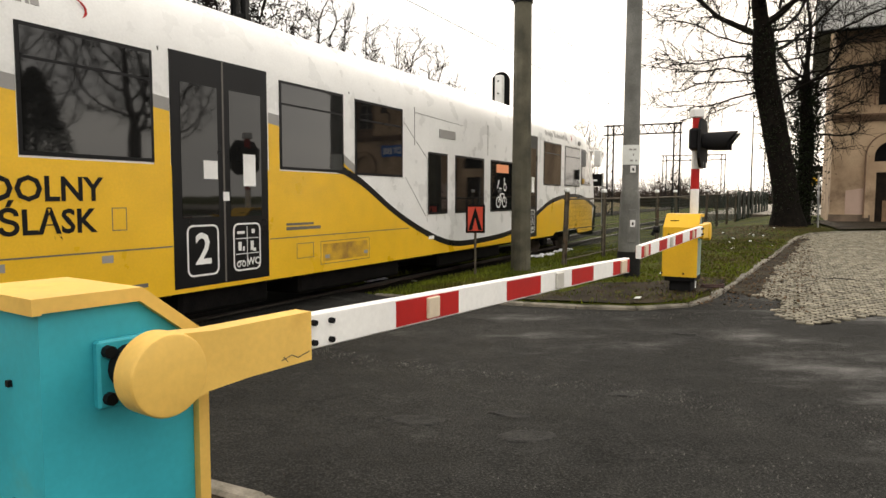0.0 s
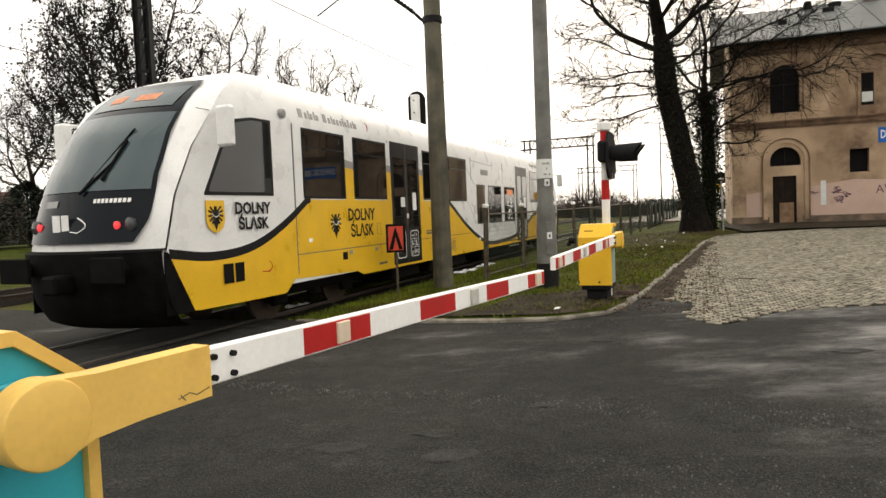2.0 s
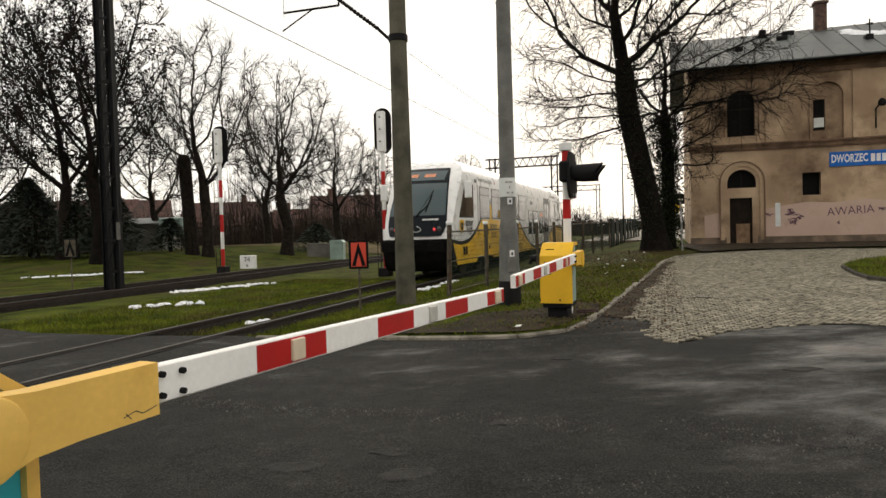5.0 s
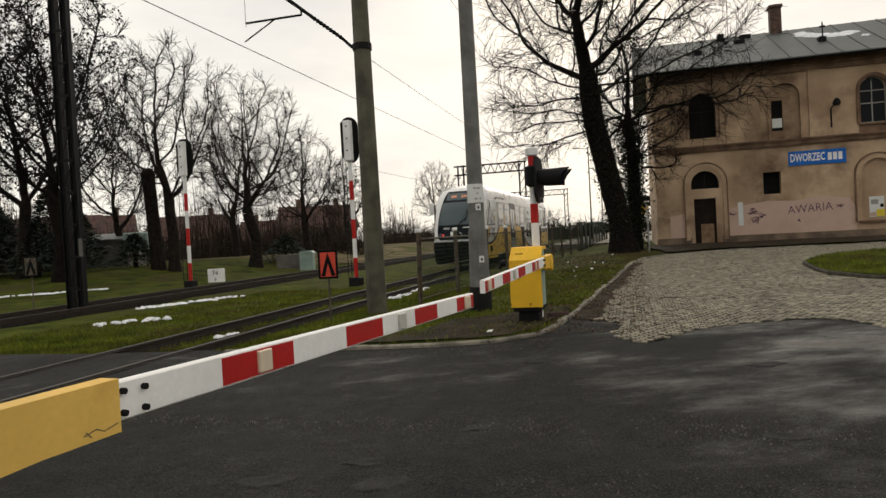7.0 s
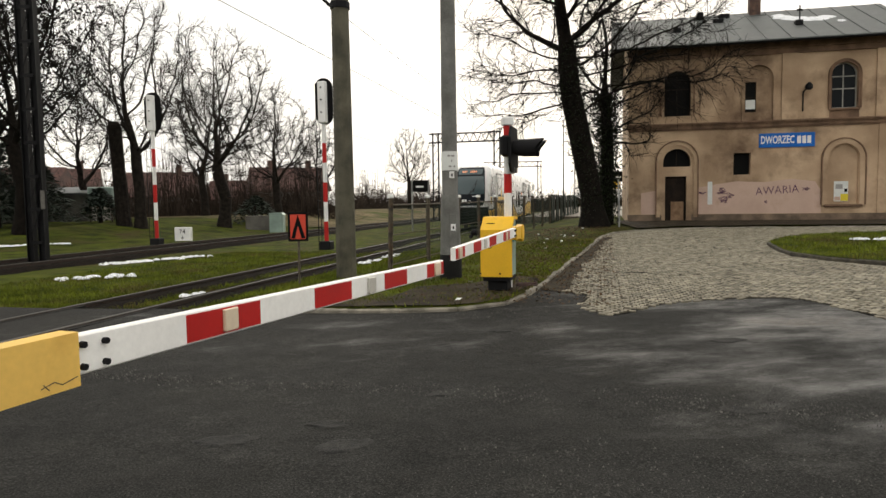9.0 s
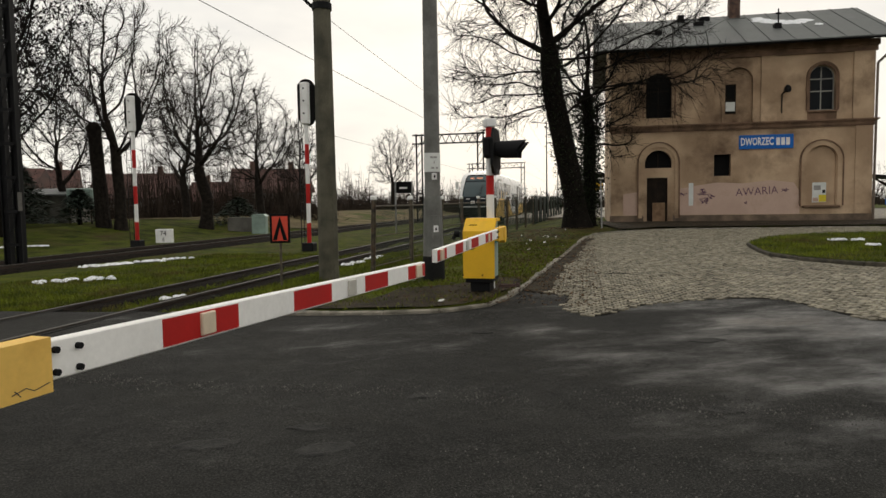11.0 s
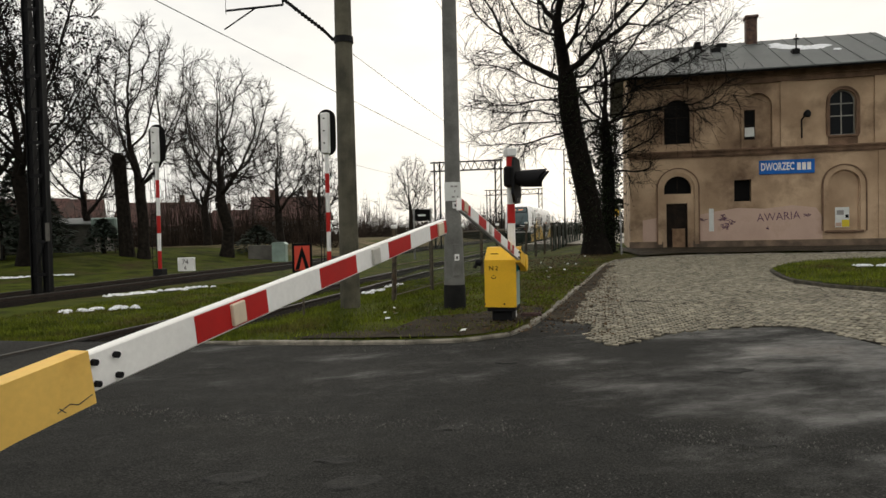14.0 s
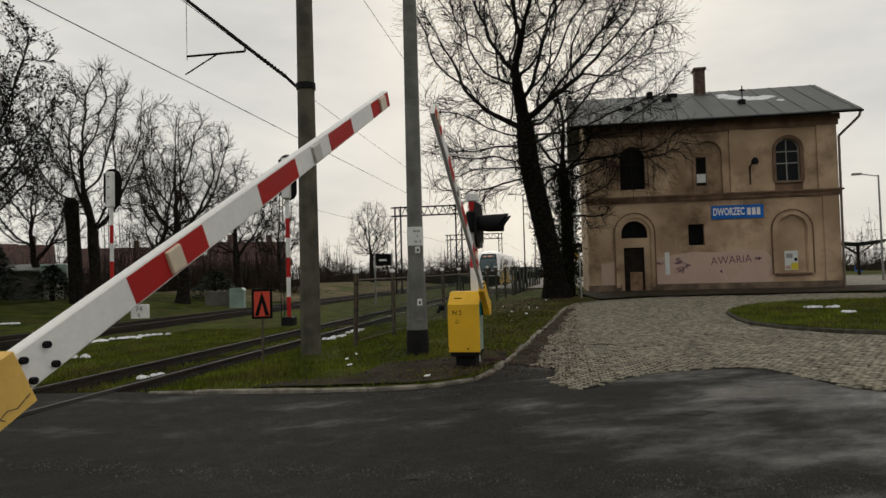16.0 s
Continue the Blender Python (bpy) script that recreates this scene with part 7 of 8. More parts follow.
def branch_net(rng, stem, blobs, count, step, reach, kill, rise, wiggle):
    """Limbs that grow from a stem into a crown made of ellipsoids; gives the points and each one's parent."""
    size = np.array([b[3] * b[4] * b[5] for b in blobs])
    pick = rng.choice(len(blobs), count, p=size / size.sum())
    g = rng.normal(size=(count, 3))
    g = g / np.linalg.norm(g, axis=1)[:, None] * (rng.random(count) ** 0.42)[:, None]
    bl = np.array(blobs)[pick]
    aim = bl[:, :3] + g * bl[:, 3:]
    node = [np.array(stem[0], float)]
    for a, b in zip(stem, stem[1:]):
        a, b = np.array(a, float), np.array(b, float)
        k = max(1, round(np.linalg.norm(b - a) / step))
        node += [a + (b - a) * (i + 1) / k for i in range(k)]
    node = np.array(node)
    parent = list(range(-1, len(node) - 1))
    kids = np.zeros(len(node), int)
    free = max(2, int(len(node) * 0.6))
    kids[:free] = 9
    dist = np.linalg.norm(aim[:, None] - node[None, free:], axis=2)
    near, dist = dist.argmin(axis=1) + free, dist.min(axis=1)
    for _ in range(150):
        act = (dist < reach) & (kids[near] < 3)
        if not act.any():
            break
        pull = np.zeros((len(node), 3))
        w = aim[act] - node[near[act]]
        np.add.at(pull, near[act], w / np.maximum(1e-6, np.linalg.norm(w, axis=1))[:, None])
        idx = np.unique(near[act])
        back = np.array(parent)[idx]
        fwd = node[idx] - node[np.maximum(back, 0)]
        fwd = fwd / np.maximum(1e-6, np.linalg.norm(fwd, axis=1))[:, None]
        p = pull[idx]
        p = p / np.maximum(1e-6, np.linalg.norm(p, axis=1))[:, None]
        p = p + 0.65 * fwd + np.array([0, 0, rise]) + rng.normal(size=p.shape) * wiggle
        p = p / np.linalg.norm(p, axis=1)[:, None]
        fresh = node[idx] + p * step
        kids[idx] += 1
        k0 = len(node)
        node = np.concatenate([node, fresh])
        parent += idx.tolist()
        kids = np.concatenate([kids, np.zeros(len(fresh), int)])
        dd = np.linalg.norm(aim[:, None] - fresh[None], axis=2)
        m = dd.argmin(axis=1)
        best = dd[np.arange(len(aim)), m]
        closer = best < dist
        near, dist = np.where(closer, m + k0, near), np.where(closer, best, dist)
        keep = dist > kill
        aim, near, dist = aim[keep], near[keep], dist[keep]
        if len(aim) == 0:
            break
    return node, np.array(parent)


def bare_tree(name, x, y, z, seed, r, stem, blobs, mat, label, count=900, step=0.35, reach=3.0, kill=0.6, rise=0.12, thin=0.011, twigs=3,
              twig_len=0.8, droop=0.0, clusters=0, ivy=0, leaf=1.0, shag=0.16, turn=0.0, category="tree", flare=1.45, wiggle=0.14):
    """A leafless tree: tapering trunk and limbs, fine twigs, if given seed clusters and ivy."""
    rng = np.random.default_rng(seed)
    th = thing(name, pose(x, y, z, 0, 0, turn), label, category)
    node, parent = branch_net(rng, stem, blobs, count, step, reach, kill, rise, wiggle)
    leaves = np.zeros(len(node))
    child = np.zeros(len(node), int)
    np.add.at(child, parent[1:], 1)
    for i in range(len(node) - 1, 0, -1):
        if child[i] == 0:
            leaves[i] = 1
        leaves[parent[i]] += leaves[i]
    power = math.log(r / thin) / math.log(max(3.0, leaves[0]))
    rad = thin * np.maximum(1, leaves) ** power
    low = np.clip(1 - node[:, 2] / 1.2, 0, 1)
    rad = rad * (1 + (flare - 1) * low ** 2 * (rad > 0.5 * r))
    a, b = node[parent[1:]], node[1:]
    ra, rb = rad[parent[1:]], rad[1:]
    ra = np.minimum(ra, rb * 1.35 + 0.004)
    wood, fine = Mesh(), Mesh()
    for lo, hi, n, mb in ((0.12, 9, 12, wood), (0.045, 0.12, 7, wood), (0.02, 0.045, 4, fine), (0, 0.02, 3, fine)):
        sel = (rb >= lo) & (rb < hi)
        tubes(mb, a[sel], b[sel], ra[sel], rb[sel], n)
    # twigs on the outer shoots
    ends = np.where((leaves <= 5) & (np.arange(len(node)) > 3))[0]
    ends = np.repeat(ends, twigs)
    along_ = node[ends] - node[parent[ends]]
    along_ = along_ / np.maximum(1e-6, np.linalg.norm(along_, axis=1))[:, None]
    d = along_ * 0.8 + rng.normal(size=along_.shape) * 0.55 + np.array([0, 0, 0.1 - droop])
    d = d / np.linalg.norm(d, axis=1)[:, None]
    ln = twig_len * rng.uniform(0.4, 1.1, len(d))
    p0 = node[ends] - along_ * rng.uniform(0, step, len(d))[:, None]
    p1 = p0 + d * (ln * 0.5)[:, None]
    d2 = d + rng.normal(size=d.shape) * 0.22 + np.array([0, 0, 0.12 - droop])
    p2 = p1 + d2 / np.linalg.norm(d2, axis=1)[:, None] * (ln * 0.5)[:, None]
    one = np.ones(len(d))
    tubes(fine, p0, p1, one * thin * 0.8, one * thin * 0.65, 3)
    tubes(fine, p1, p2, one * thin * 0.65, one * thin * 0.35, 3)
    d3 = d + rng.normal(size=d.shape) * 0.7
    p3 = p1 + d3 / np.linalg.norm(d3, axis=1)[:, None] * (ln * 0.4)[:, None]
    tubes(fine, p1, p3, one * thin * 0.55, one * thin * 0.35, 3)
    part("trunk", wood, mat, th, smooth_faces=True)
    if clusters:
        pick = rng.choice(len(p2), min(len(p2), clusters), replace=False)
        for p in p2[pick]:
            for k in range(3):
                c = Vector(p) + Vector(rng.normal(size=3) * 0.09)
                s = rng.uniform(0.03, 0.085)
                u = Vector(rng.normal(size=3)).normalized()
                v = u.orthogonal().normalized()
                w = u.cross(v)
                fine.add([c + v * s, c + w * s, c - v * s, c - w * s, c + u * s * 0.8], [(0, 1, 4), (1, 2, 4), (2, 3, 4), (3, 0, 4)])
    part("crown", fine, mat, th, "fine bare twigs" if not clusters else "bare twigs with dry seed clusters")
    if ivy:
        green = Mesh()
        st = [Vector(q) for q in stem]
        for k in range(ivy):
            t = rng.random() ** 0.8 * (len(st) - 1)
            i = min(len(st) - 2, int(t))
            p = st[i].lerp(st[i + 1], t - i)
            ang = rng.uniform(0, 6.283)
            rr = r * 1.0 + abs(rng.normal(0, shag * leaf))
            c = p + Vector((math.cos(ang) * rr, math.sin(ang) * rr, rng.uniform(-0.2, 0.2)))
            s = rng.uniform(0.04, 0.09) * leaf
            u = Vector(rng.normal(size=3)).normalized()
            v = u.orthogonal().normalized() * s
            w = u.cross(v.normalized()) * s
            green.add([c + v, c + w, c - v, c - w], [(0, 1, 2, 3)])
        part("ivy", green, IVY, th, "dark ivy leaves")
    return th


TX, TY = 12.45, 24.8
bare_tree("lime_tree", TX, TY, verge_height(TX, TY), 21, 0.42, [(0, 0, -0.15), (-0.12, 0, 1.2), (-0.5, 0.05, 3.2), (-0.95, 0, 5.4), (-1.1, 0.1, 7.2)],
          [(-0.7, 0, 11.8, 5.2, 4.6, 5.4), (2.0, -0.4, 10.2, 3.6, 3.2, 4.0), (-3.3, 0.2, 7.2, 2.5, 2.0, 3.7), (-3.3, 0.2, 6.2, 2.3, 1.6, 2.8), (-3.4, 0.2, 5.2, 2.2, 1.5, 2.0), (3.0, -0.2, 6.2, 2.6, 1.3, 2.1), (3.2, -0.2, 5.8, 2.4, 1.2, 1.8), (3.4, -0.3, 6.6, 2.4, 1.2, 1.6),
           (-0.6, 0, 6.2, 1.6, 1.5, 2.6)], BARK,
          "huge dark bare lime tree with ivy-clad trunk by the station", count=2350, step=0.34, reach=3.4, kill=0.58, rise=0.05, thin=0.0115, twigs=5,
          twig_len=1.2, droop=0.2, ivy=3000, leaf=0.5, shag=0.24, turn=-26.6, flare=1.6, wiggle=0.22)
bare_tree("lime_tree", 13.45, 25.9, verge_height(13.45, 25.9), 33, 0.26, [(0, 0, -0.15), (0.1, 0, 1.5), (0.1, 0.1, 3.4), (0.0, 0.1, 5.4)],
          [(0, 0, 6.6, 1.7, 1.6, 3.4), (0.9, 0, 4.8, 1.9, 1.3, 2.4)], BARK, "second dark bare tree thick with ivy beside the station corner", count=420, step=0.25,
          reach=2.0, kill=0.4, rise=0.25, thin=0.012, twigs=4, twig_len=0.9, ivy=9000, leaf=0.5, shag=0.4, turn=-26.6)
for k, (x, y, h, r, w, cl, sd) in enumerate([(-6.6, 38.5, 12.9, 0.27, 3.3, 0, 41), (-2.8, 43.5, 12.4, 0.34, 3.9, 0, 52), (0.6, 53, 10.0, 0.28, 3.3, 0, 63), (-10.6, 33.5, 14.0, 0.28, 4.0, 1500, 74),
                                             (-13.0, 36.0, 13.5, 0.26, 3.8, 1300, 85), (-11.2, 47, 9.4, 0.22, 3.0, 0, 17), (-5.2, 58, 11.0, 0.28, 3.2, 0, 28),
                                             (-19, 42, 9.5, 0.24, 3.0, 0, 39), (18.6, 93, 11.6, 0.3, 3.2, 0, 50), (4.4, 66, 9.2, 0.22, 2.6, 0, 61)]):
    q = random.Random(sd)
    lumps = [(0, 0, h * 0.62, w, w, h * 0.36)] + [(w * 0.6 * math.cos(a0), w * 0.6 * math.sin(a0), h * q.uniform(0.42, 0.6), w * 0.6, w * 0.6, h * 0.2) for a0 in (q.uniform(0, 2), q.uniform(2, 4), q.uniform(4, 6))]
    bare_tree("tree", x, y, verge_height(x, y), sd, r, [(0, 0, -0.15), (q.uniform(-0.2, 0.2), 0, h * 0.14), (q.uniform(-0.4, 0.4), 0, h * 0.27)], lumps, BARK_FAR if k != 3 else BARK,
              "tall bare winter tree beyond the railway" if not cl else "bare winter tree with dry seed clusters", count=800, step=0.34, reach=3.2, kill=0.6, rise=0.22,
              thin=0.0145, twigs=4, twig_len=0.9, clusters=cl)
for x, y, h, sd in ((30, 13.5, 15, 111), (35, 8.5, 14, 122), (43, 18.5, 16, 133), (29, 2.5, 13, 144)):
    bare_tree("tree", x, y, grade(x, y) - 0.1, sd, 0.32, [(0, 0, -0.15), (0.1, 0, 2.2), (0, 0.1, h * 0.3)], [(0, 0, h * 0.63, 4.2, 4.2, h * 0.36)], BARK_FAR,
              "tall bare winter tree across the forecourt, mirrored in train windows", count=600, step=0.4, kill=0.7, thin=0.016, twig_len=1.0)
stump = Mesh()
stump.lathe([(0.42, -0.2), (0.36, 0.6), (0.33, 3.0), (0.34, 5.2), (0.2, 5.4)], 11)
solid("tree_stump", stump, BARK_FAR, "tall pollarded tree trunk without crown", "tree", at=pose(-7.5, 39, verge_height(-7.5, 39), 0, -3, 0))


def conifer(x, y, h, w, seed):
    rnd = random.Random(seed)
    z = verge_height(x, y) if y > 10 else 0.0
    th = thing("yew_bush", pose(x, y, z), "dark evergreen bush beyond the railway", "bush", "evergreen bushes")
    tr = Mesh()
    tr.tube((0, 0, -0.1), (0, 0, h * 0.8), 0.14, 0.03, n=7)
    part("trunk", tr, BARK_FAR, th)
    lv = Mesh()
    w *= 1.25
    for i in range(int(560 * h * w)):
        t = rnd.random() ** 0.8
        rr = w * (1 - t) ** 0.75 * (0.55 + 0.45 * rnd.random()) * (1 + 0.35 * noise.noise(Vector((t * 5, seed, rnd.uniform(0, 3)))))
        a = rnd.uniform(0, 6.283)
        c = Vector((rr * math.cos(a), rr * math.sin(a), 0.1 + t * h))
        s = rnd.uniform(0.08, 0.22)
        d = Vector((math.cos(a), math.sin(a), rnd.uniform(-0.6, 0.5))).normalized()
        v = Vector((-math.sin(a), math.cos(a), rnd.uniform(-0.4, 0.4))) * s * 0.4
        lv.add([c - v, c + v, c + d * s * 1.6], [(0, 1, 2)])
    part("crown", lv, CONIFER, th)


for k, (x, y, h, w) in enumerate([(-16.5, 41, 4.2, 2.2), (-19.5, 42, 3.6, 2.6), (-14.2, 44, 5.0, 2.0), (-23, 40, 3.4, 2.6), (-12.5, 36.5, 2.6, 1.2), (-11.4, 38.5, 3.2, 1.6), (-15.0, 38.0, 3.4, 1.8), (-9.2, 41.5, 1.8, 1.2), (-1.0, 47.0, 1.8, 1.6)]):
    conifer(x, y, h, w, k)


def brush():
    """Bare undergrowth and far woods behind the railway."""
    rnd = random.Random(77)
    mb = Mesh()
    for i in range(27000):
        a = radians(rnd.uniform(-52, 26))
        if rnd.random() < 0.2:
            a = radians(rnd.uniform(26, 64))
        d = rnd.uniform(58, 78) if a < radians(6) else rnd.uniform(110, 150)
        x, y = d * math.sin(a), d * math.cos(a)
        k = d / 65
        h = (0.8 + 6.5 * rnd.random() ** 2.4) * k * (0.65 + 1.5 * noise.noise(Vector((a * 11, d * 0.1, 2))))
        h *= 0.8 if a < radians(4) else 0.45
        w = rnd.uniform(0.015, 0.05) * k
        lx, ly = rnd.gauss(0, 0.8) * k, rnd.gauss(0, 0.8) * k
        z = -0.1
        mb.add([(x - w, y, z), (x + w, y, z), (x + lx + w * 0.2, y + ly, z + max(0.4, h)), (x + lx - w * 0.2, y + ly, z + max(0.4, h))], [(0, 1, 2, 3)])
        for j in range(4):
            t = rnd.uniform(0.3, 0.9)
            bx, by, bz = x + lx * t, y + ly * t, z + h * t
            ex, ez = rnd.uniform(-0.9, 0.9) * k, rnd.uniform(0.0, 0.7) * k
            mb.add([(bx, by, bz), (bx, by, bz + w * 1.2), (bx + ex, by, bz + ez)], [(0, 1, 2)])
    solid("undergrowth", mb, BRUSH, "brown bare undergrowth and distant winter woods", "undergrowth", kind="stuff")


brush()


def house(x, y, w, d, h, turn, label):
    th = thing("house", pose(x, y, 0, 0, 0, turn), label, "house", "houses behind the trees")
    b = Mesh()
    b.box(-w / 2, w / 2, -d / 2, d / 2, -0.2, h)
    part("wall", b, HOUSE_WALL, th)
    r = Mesh()
    r.prism([(-w / 2 - 0.4, h - 0.1), (w / 2 + 0.4, h - 0.1), (w / 2 + 0.4, h + 0.05), (-w / 2 - 0.4, h + 0.05)], -d / 2 - 0.4, d / 2 + 0.4)
    r.add([(-w / 2 - 0.4, -d / 2 - 0.4, h), (w / 2 + 0.4, -d / 2 - 0.4, h), (w / 2 + 0.4, d / 2 + 0.4, h), (-w / 2 - 0.4, d / 2 + 0.4, h), (-w / 2 - 0.4, 0, h + d * 0.45), (w / 2 + 0.4, 0, h + d * 0.45)],
          [(0, 1, 5, 4), (2, 3, 4, 5), (1, 2, 5), (3, 0, 4)])
    roof_ = part("roof", r, TILE_RED, th, "old red tiled roof")
    for q in (-0.25, 0.3):
        c = Mesh()
        c.box(w * q - 0.3, w * q + 0.3, -0.3, 0.3, h + d * 0.3, h + d * 0.45 + 0.9)
        part("chimney", c, BRICK, roof_)
    n = max(2, int(w / 3))
    for k in range(n):
        c = Mesh()
        cx = -w / 2 + w * (k + 0.5) / n
        c.box(cx - 0.45, cx + 0.45, -d / 2 - 0.03, -d / 2 + 0.05, h * 0.35, h * 0.35 + 1.2)
        part("window", c, WINDOW, th)


house(-24.5, 70, 12, 7, 2.2, -8, "low house with old red tiled roof behind the trees")
house(-38, 68, 10, 7, 2.2, 5, "low house with old red tiled roof behind the trees")
house(-14, 92, 9, 7, 2.8, -5, "house with red tiled roof behind bare trees")
house(-25, 90, 9, 7, 3.2, 8, "house with red tiled roof behind bare trees")
house(-4.5, 98, 7, 6, 2.4, -12, "low house with red tiled roof behind bare trees")
house(2, 92, 9, 7, 3.4, 10, "pale house with tiled roof behind bare trees")
house(-58, 66, 12, 8, 3, 12, "house with red tiled roof at the edge of the grassland")


def garden_hut(x, y, turn):
    th = thing("garden_shed", pose(x, y, verge_height(x, y), 0, 0, turn), "grey wooden garden shed with flat roof", "shed")
    b = Mesh()
    b.box(-3, 3, -1.4, 1.4, -0.2, 1.7)
    part("wall", b, HOUSE_WALL, th)
    b = Mesh()
    b.add([(-3.3, -1.8, 1.65), (3.3, -1.8, 1.65), (3.3, 1.8, 2.1), (-3.3, 1.8, 2.1), (-3.3, -1.8, 1.75), (3.3, -1.8, 1.75), (3.3, 1.8, 2.2), (-3.3, 1.8, 2.2)],
          [(3, 2, 1, 0), (4, 5, 6, 7), (0, 1, 5, 4), (1, 2, 6, 5), (2, 3, 7, 6), (3, 0, 4, 7)])
    part("roof", b, ROOFING, th)


garden_hut(-13.2, 47.5, -12)
tank = thing("water_tank", pose(-9.3, 43, verge_height(-9.3, 43), 0, 0, -10), "pale blue container on a stand in the gardens", "tank")
mb = Mesh()
mb.bevel_box(-0.7, 0.7, -0.6, 0.6, 0.9, 2.0, 0.08)
part("container", mb, PALE_TEAL, tank)
for dx in (-0.6, 0.6):
    for dy in (-0.5, 0.5):
        mb = Mesh()
        mb.tube((dx, dy, -0.1), (dx, dy, 0.95), 0.05, n=6)
        part("leg", mb, RUST, tank)


# the trees and spruces behind the viewpoint that the train's glass mirrors
for k, (x, y, h, w) in enumerate([(-24, -12, 12, 3.2), (-17, -16, 10, 2.8), (-9, -22, 13, 3.4), (-30, -4, 11, 3.0), (2, -24, 11, 3.0), (12, -26, 12, 3.4), (31, 9, 8, 2.4), (34, 2, 9, 2.6), (29, -4, 7, 2.2)]):
    conifer(x, y, h, w, k + 20)
for k, (x, y, h) in enumerate([(-13, -18, 12), (-20, -10, 11), (-3, -24, 13), (20, -22, 12)]):
    bare_tree("tree", x, y, 0, 200 + k, 0.3, [(0, 0, -0.15), (0.1, 0, 2.0), (0, 0.1, h * 0.28)], [(0, 0, h * 0.62, 3.8, 3.8, h * 0.37)], BARK_FAR,
              "bare winter tree beside the road behind the crossing", count=450, step=0.45, kill=0.8, thin=0.02, twig_len=1.0)


# ---- platform and far furniture
def platform():
    mb = Mesh()
    x0, y0 = plan(44, 5.0)
    m = Matrix(((UX, -NX, 0, x0), (UY, -NY, 0, y0), (0, 0, 1, 0), (0, 0, 0, 1)))
    mb.box(0, 90, -22, 0, -0.3, 0.62, m)
    tagged(part("platform", mb, KERB), "pale concrete station platform beyond the fence", "platform", kind="structure")


platform()


def shelter(x, y, turn):
    th = thing("platform_shelter", pose(x, y, 0.55, 0, 0, turn), "dark timber platform canopy with a blue bench", "shelter")
    for k in range(3):
        p = Mesh()
        p.tube((-3 + 3 * k, 0, 0), (-3 + 3 * k, 0, 2.6), 0.09, n=8)
        p.tube((-3 + 3 * k, 0, 1.9), (-3.0 + 3 * k, -1.2, 2.75), 0.05, n=6)
        p.tube((-3 + 3 * k, 0, 1.9), (-3.0 + 3 * k, 1.2, 2.75), 0.05, n=6)
        part("post", p, WOOD_DARK, th)
    r = Mesh()
    r.prism([(-2, 2.9), (0, 2.65), (2, 2.9), (2, 3.02), (0, 2.8), (-2, 3.02)], -4.5, 4.5, pose(0, 0, 0, 0, 0, 90))
    part("roof", r, DARK, th)
    b = Mesh()
    b.bevel_box(-1.2, 1.2, -0.3, 0.3, 0.4, 0.5, 0.02)
    b.box(-1.2, 1.2, 0.25, 0.3, 0.5, 0.9)
    part("bench", b, BLUE, th)


shelter(52.5, 46.3, 42)


def hanging_sign(s, off, w, label, mat):
    x, y = plan(s, off)
    z = verge_height(x, y)
    th = thing("platform_sign", pose(x, y, z, 0, 0, -20), label, "sign", "platform signs")
    for q in (-w / 2, w / 2):
        p = Mesh()
        p.tube((q, 0, 0), (q, 0, 2.9), 0.045, n=6)
        part("post", p, STEEL, th)
    b = Mesh()
    b.bevel_box(-w / 2 + 0.05, w / 2 - 0.05, -0.05, 0.05, 2.2, 2.85, 0.01)
    bd = part("board", b, mat, th)
    t = Mesh()
    t.box(-w * 0.25, w * 0.2, -0.056, -0.05, 2.45, 2.55)
    part("name_bar", t, WHITE, bd)


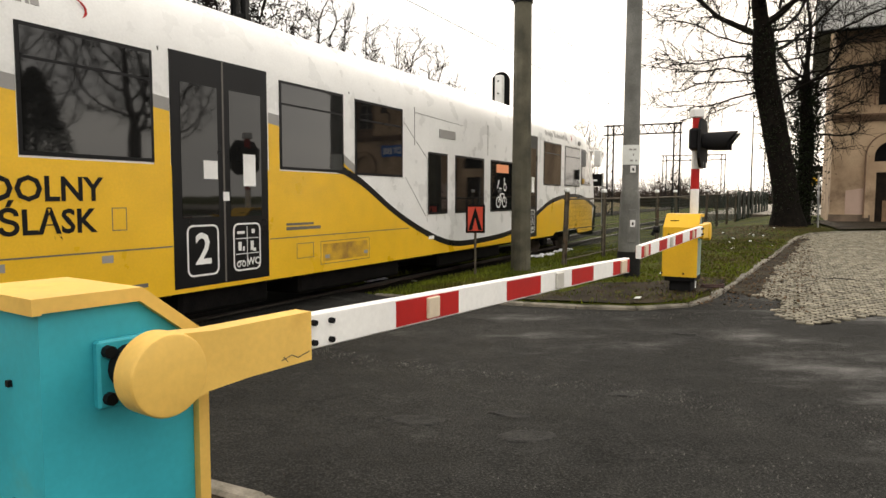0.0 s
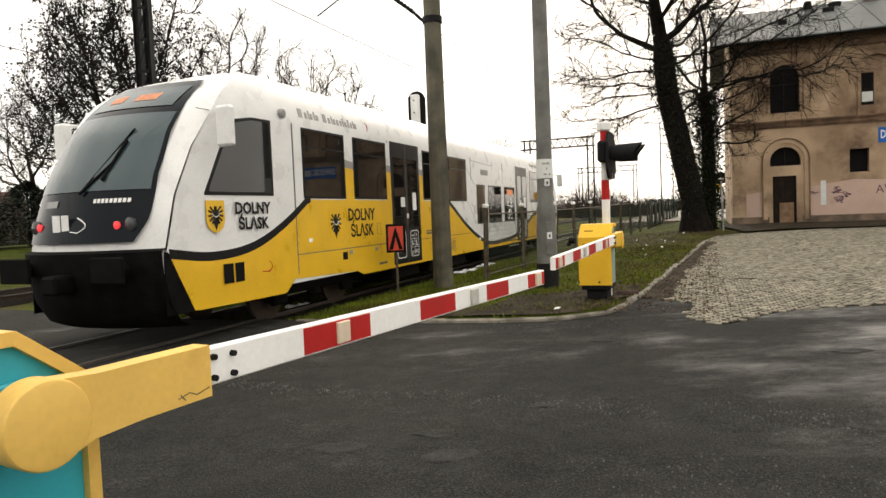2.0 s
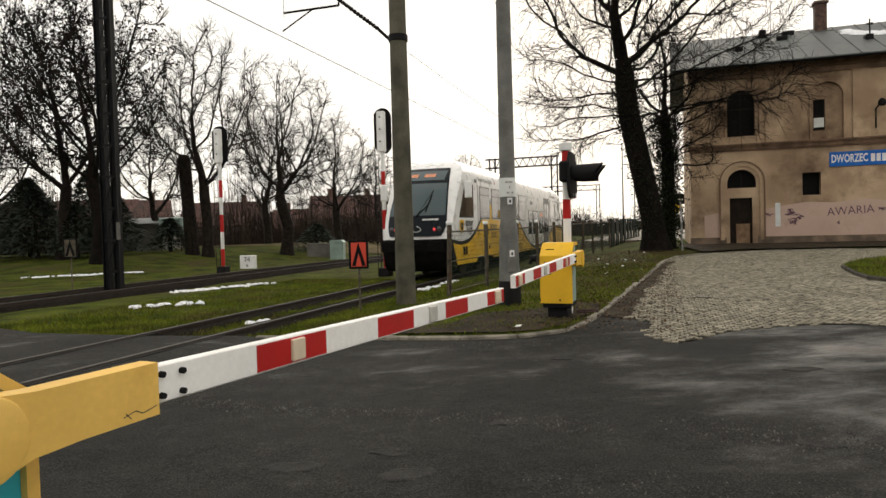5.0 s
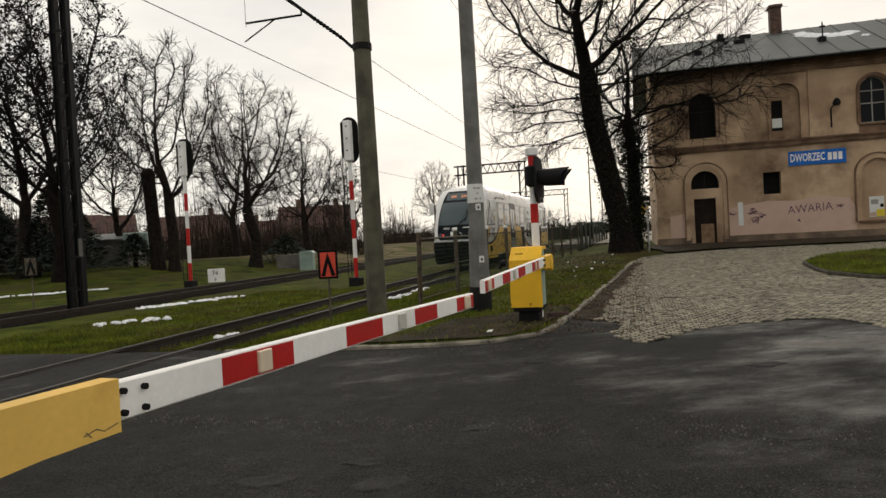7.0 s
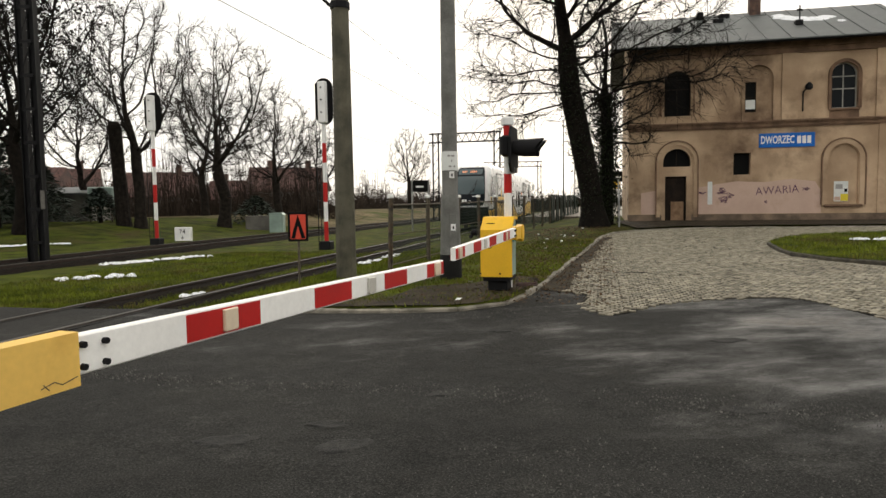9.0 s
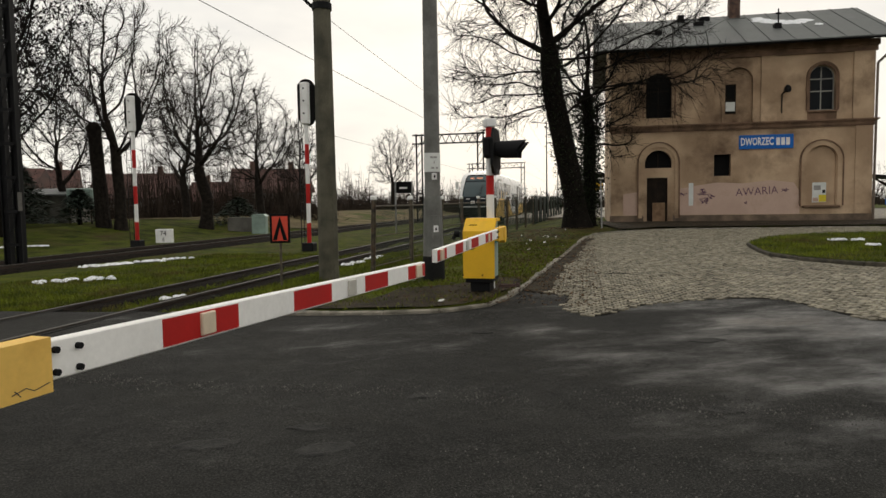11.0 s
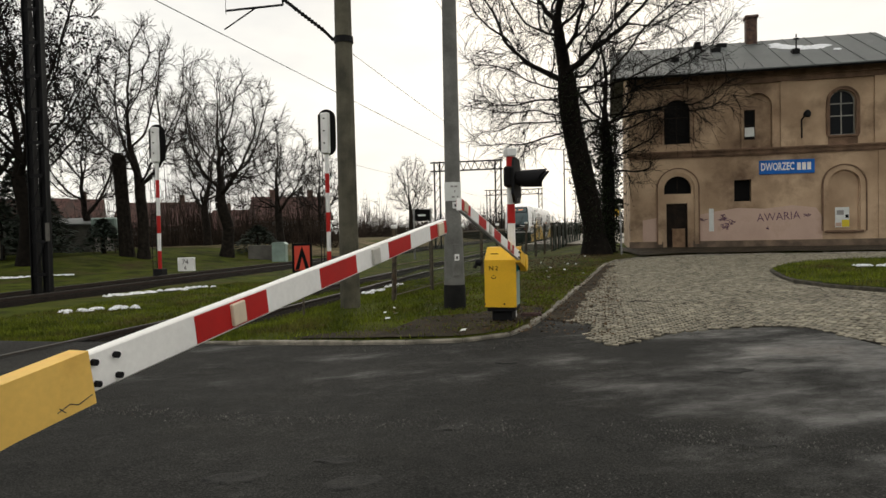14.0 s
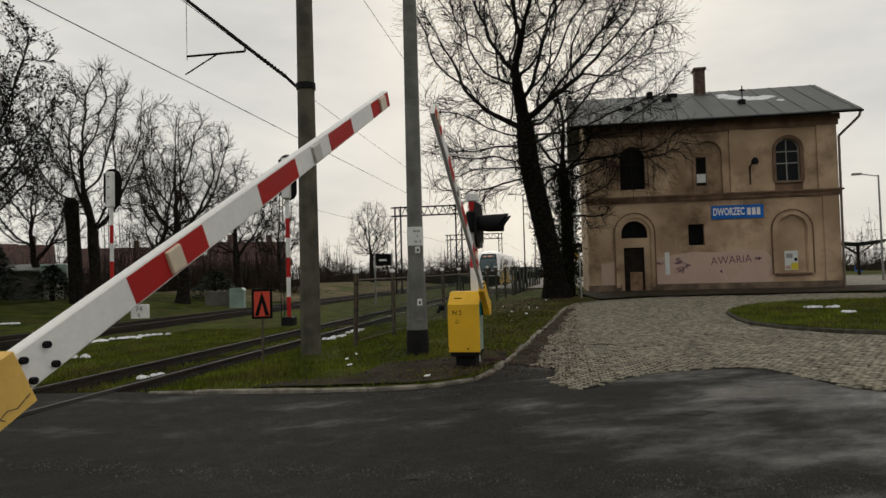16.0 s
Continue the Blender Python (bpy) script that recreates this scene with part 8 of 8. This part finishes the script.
hanging_sign(37.0, 7.24 + 2.6, 0.95, "dark blue platform name board on two posts", BLACK)
hanging_sign(45.0, -1.0, 1.5, "black platform indicator board on two posts", BLACK)
for k, (s, o, h) in enumerate(((62, 3.2, 8.2), (84, 3.0, 8.2), (52, -3.0, 6.5), (47, -22, 7.5), (41, -17.5, 6.0))):
    x, y = plan(s, o)
    th = thing("platform_lamp", pose(x, y, 0.5, 0, 0, -27), "slim grey lamp post on the platform", "street lamp", "platform lamps")
    p = Mesh()
    p.tube((0, 0, -0.3), (0, 0, h), 0.07, 0.045, n=8)
    part("pole", p, STEEL if k > 2 else DARK, th)
    p = Mesh()
    p.tube((0, 0, h - 0.05), (-0.9, 0, h + 0.1), 0.03, n=6)
    part("arm", p, STEEL if k > 2 else DARK, th)
    p = Mesh()
    p.bevel_box(-1.35, -0.85, -0.12, 0.12, h + 0.05, h + 0.17, 0.03)
    part("lamp_head", p, STEEL, th)
# white stake beside the big tree
mb = Mesh()
mb.tube((13.2, 24.2, 0.4), (13.15, 24.2, 2.4), 0.032, n=8)
solid("white_post", mb, STEEL, "thin pale post beside the big tree", "post")
sb = Mesh()
sb.bevel_box(-0.35, 0.35, -0.02, 0.02, 1.9, 2.5, 0.01)
ys_ = thing("yellow_sign", pose(*plan(56, -1.2), 0.6, 0, 0, -20), "yellow information board on a post at the platform", "sign")
part("board", sb, CHROME_YELLOW, ys_)
mb = Mesh()
mb.tube((0, 0.04, 0), (0, 0.04, 2.3), 0.04, n=6)
part("post", mb, STEEL, ys_)


# ---- what moves
def motions():
    run = [(0, -1.52), (0.3, -0.62), (0.6, 0.68), (0.9, 1.75), (1.2, 2.83), (1.5, 3.98), (1.8, 5.2), (2.1, 6.26), (2.5, 7.76), (3.0, 9.85), (3.5, 12.05), (4.0, 14.3), (4.5, 16.6),
           (5.75, 22.2), (7.0, 27.8), (8.0, 32.0), (9.0, 36.1), (10.2, 41.1), (11.4, 46.3), (12.5, 51.2), (13.5, 55.6), (14.5, 59.8), (15.3, 63.0), (16.0, 65.6)]
    walk(TRAIN, [(t, pose(*plan(s, 7.01), 0.06, 0, 0, 63)) for t, s in run])
    lift = [(0, 0), (13.05, 0), (13.2, 1.2), (13.5, 3.9), (14.0, 8.5), (14.5, 13.1), (15.0, 18.0), (15.5, 22.8), (16.0, 27.7)]
    walk(NEAR_BOOM, [(t, pose(-0.6, 0, 1.045, 0, -a, 0)) for t, a in lift])
    rise = [(0, 0), (13.0, 0), (13.2, 2.5), (13.5, 5.6), (14.0, 10.6), (14.5, 15.8), (15.0, 21.0), (15.5, 26.4), (16.0, 32.0)]
    walk(FAR_BOOM, [(t, pose(FAR_HUB[0], 0, FAR_HUB[1], 0, -a, 0)) for t, a in rise])


motions()
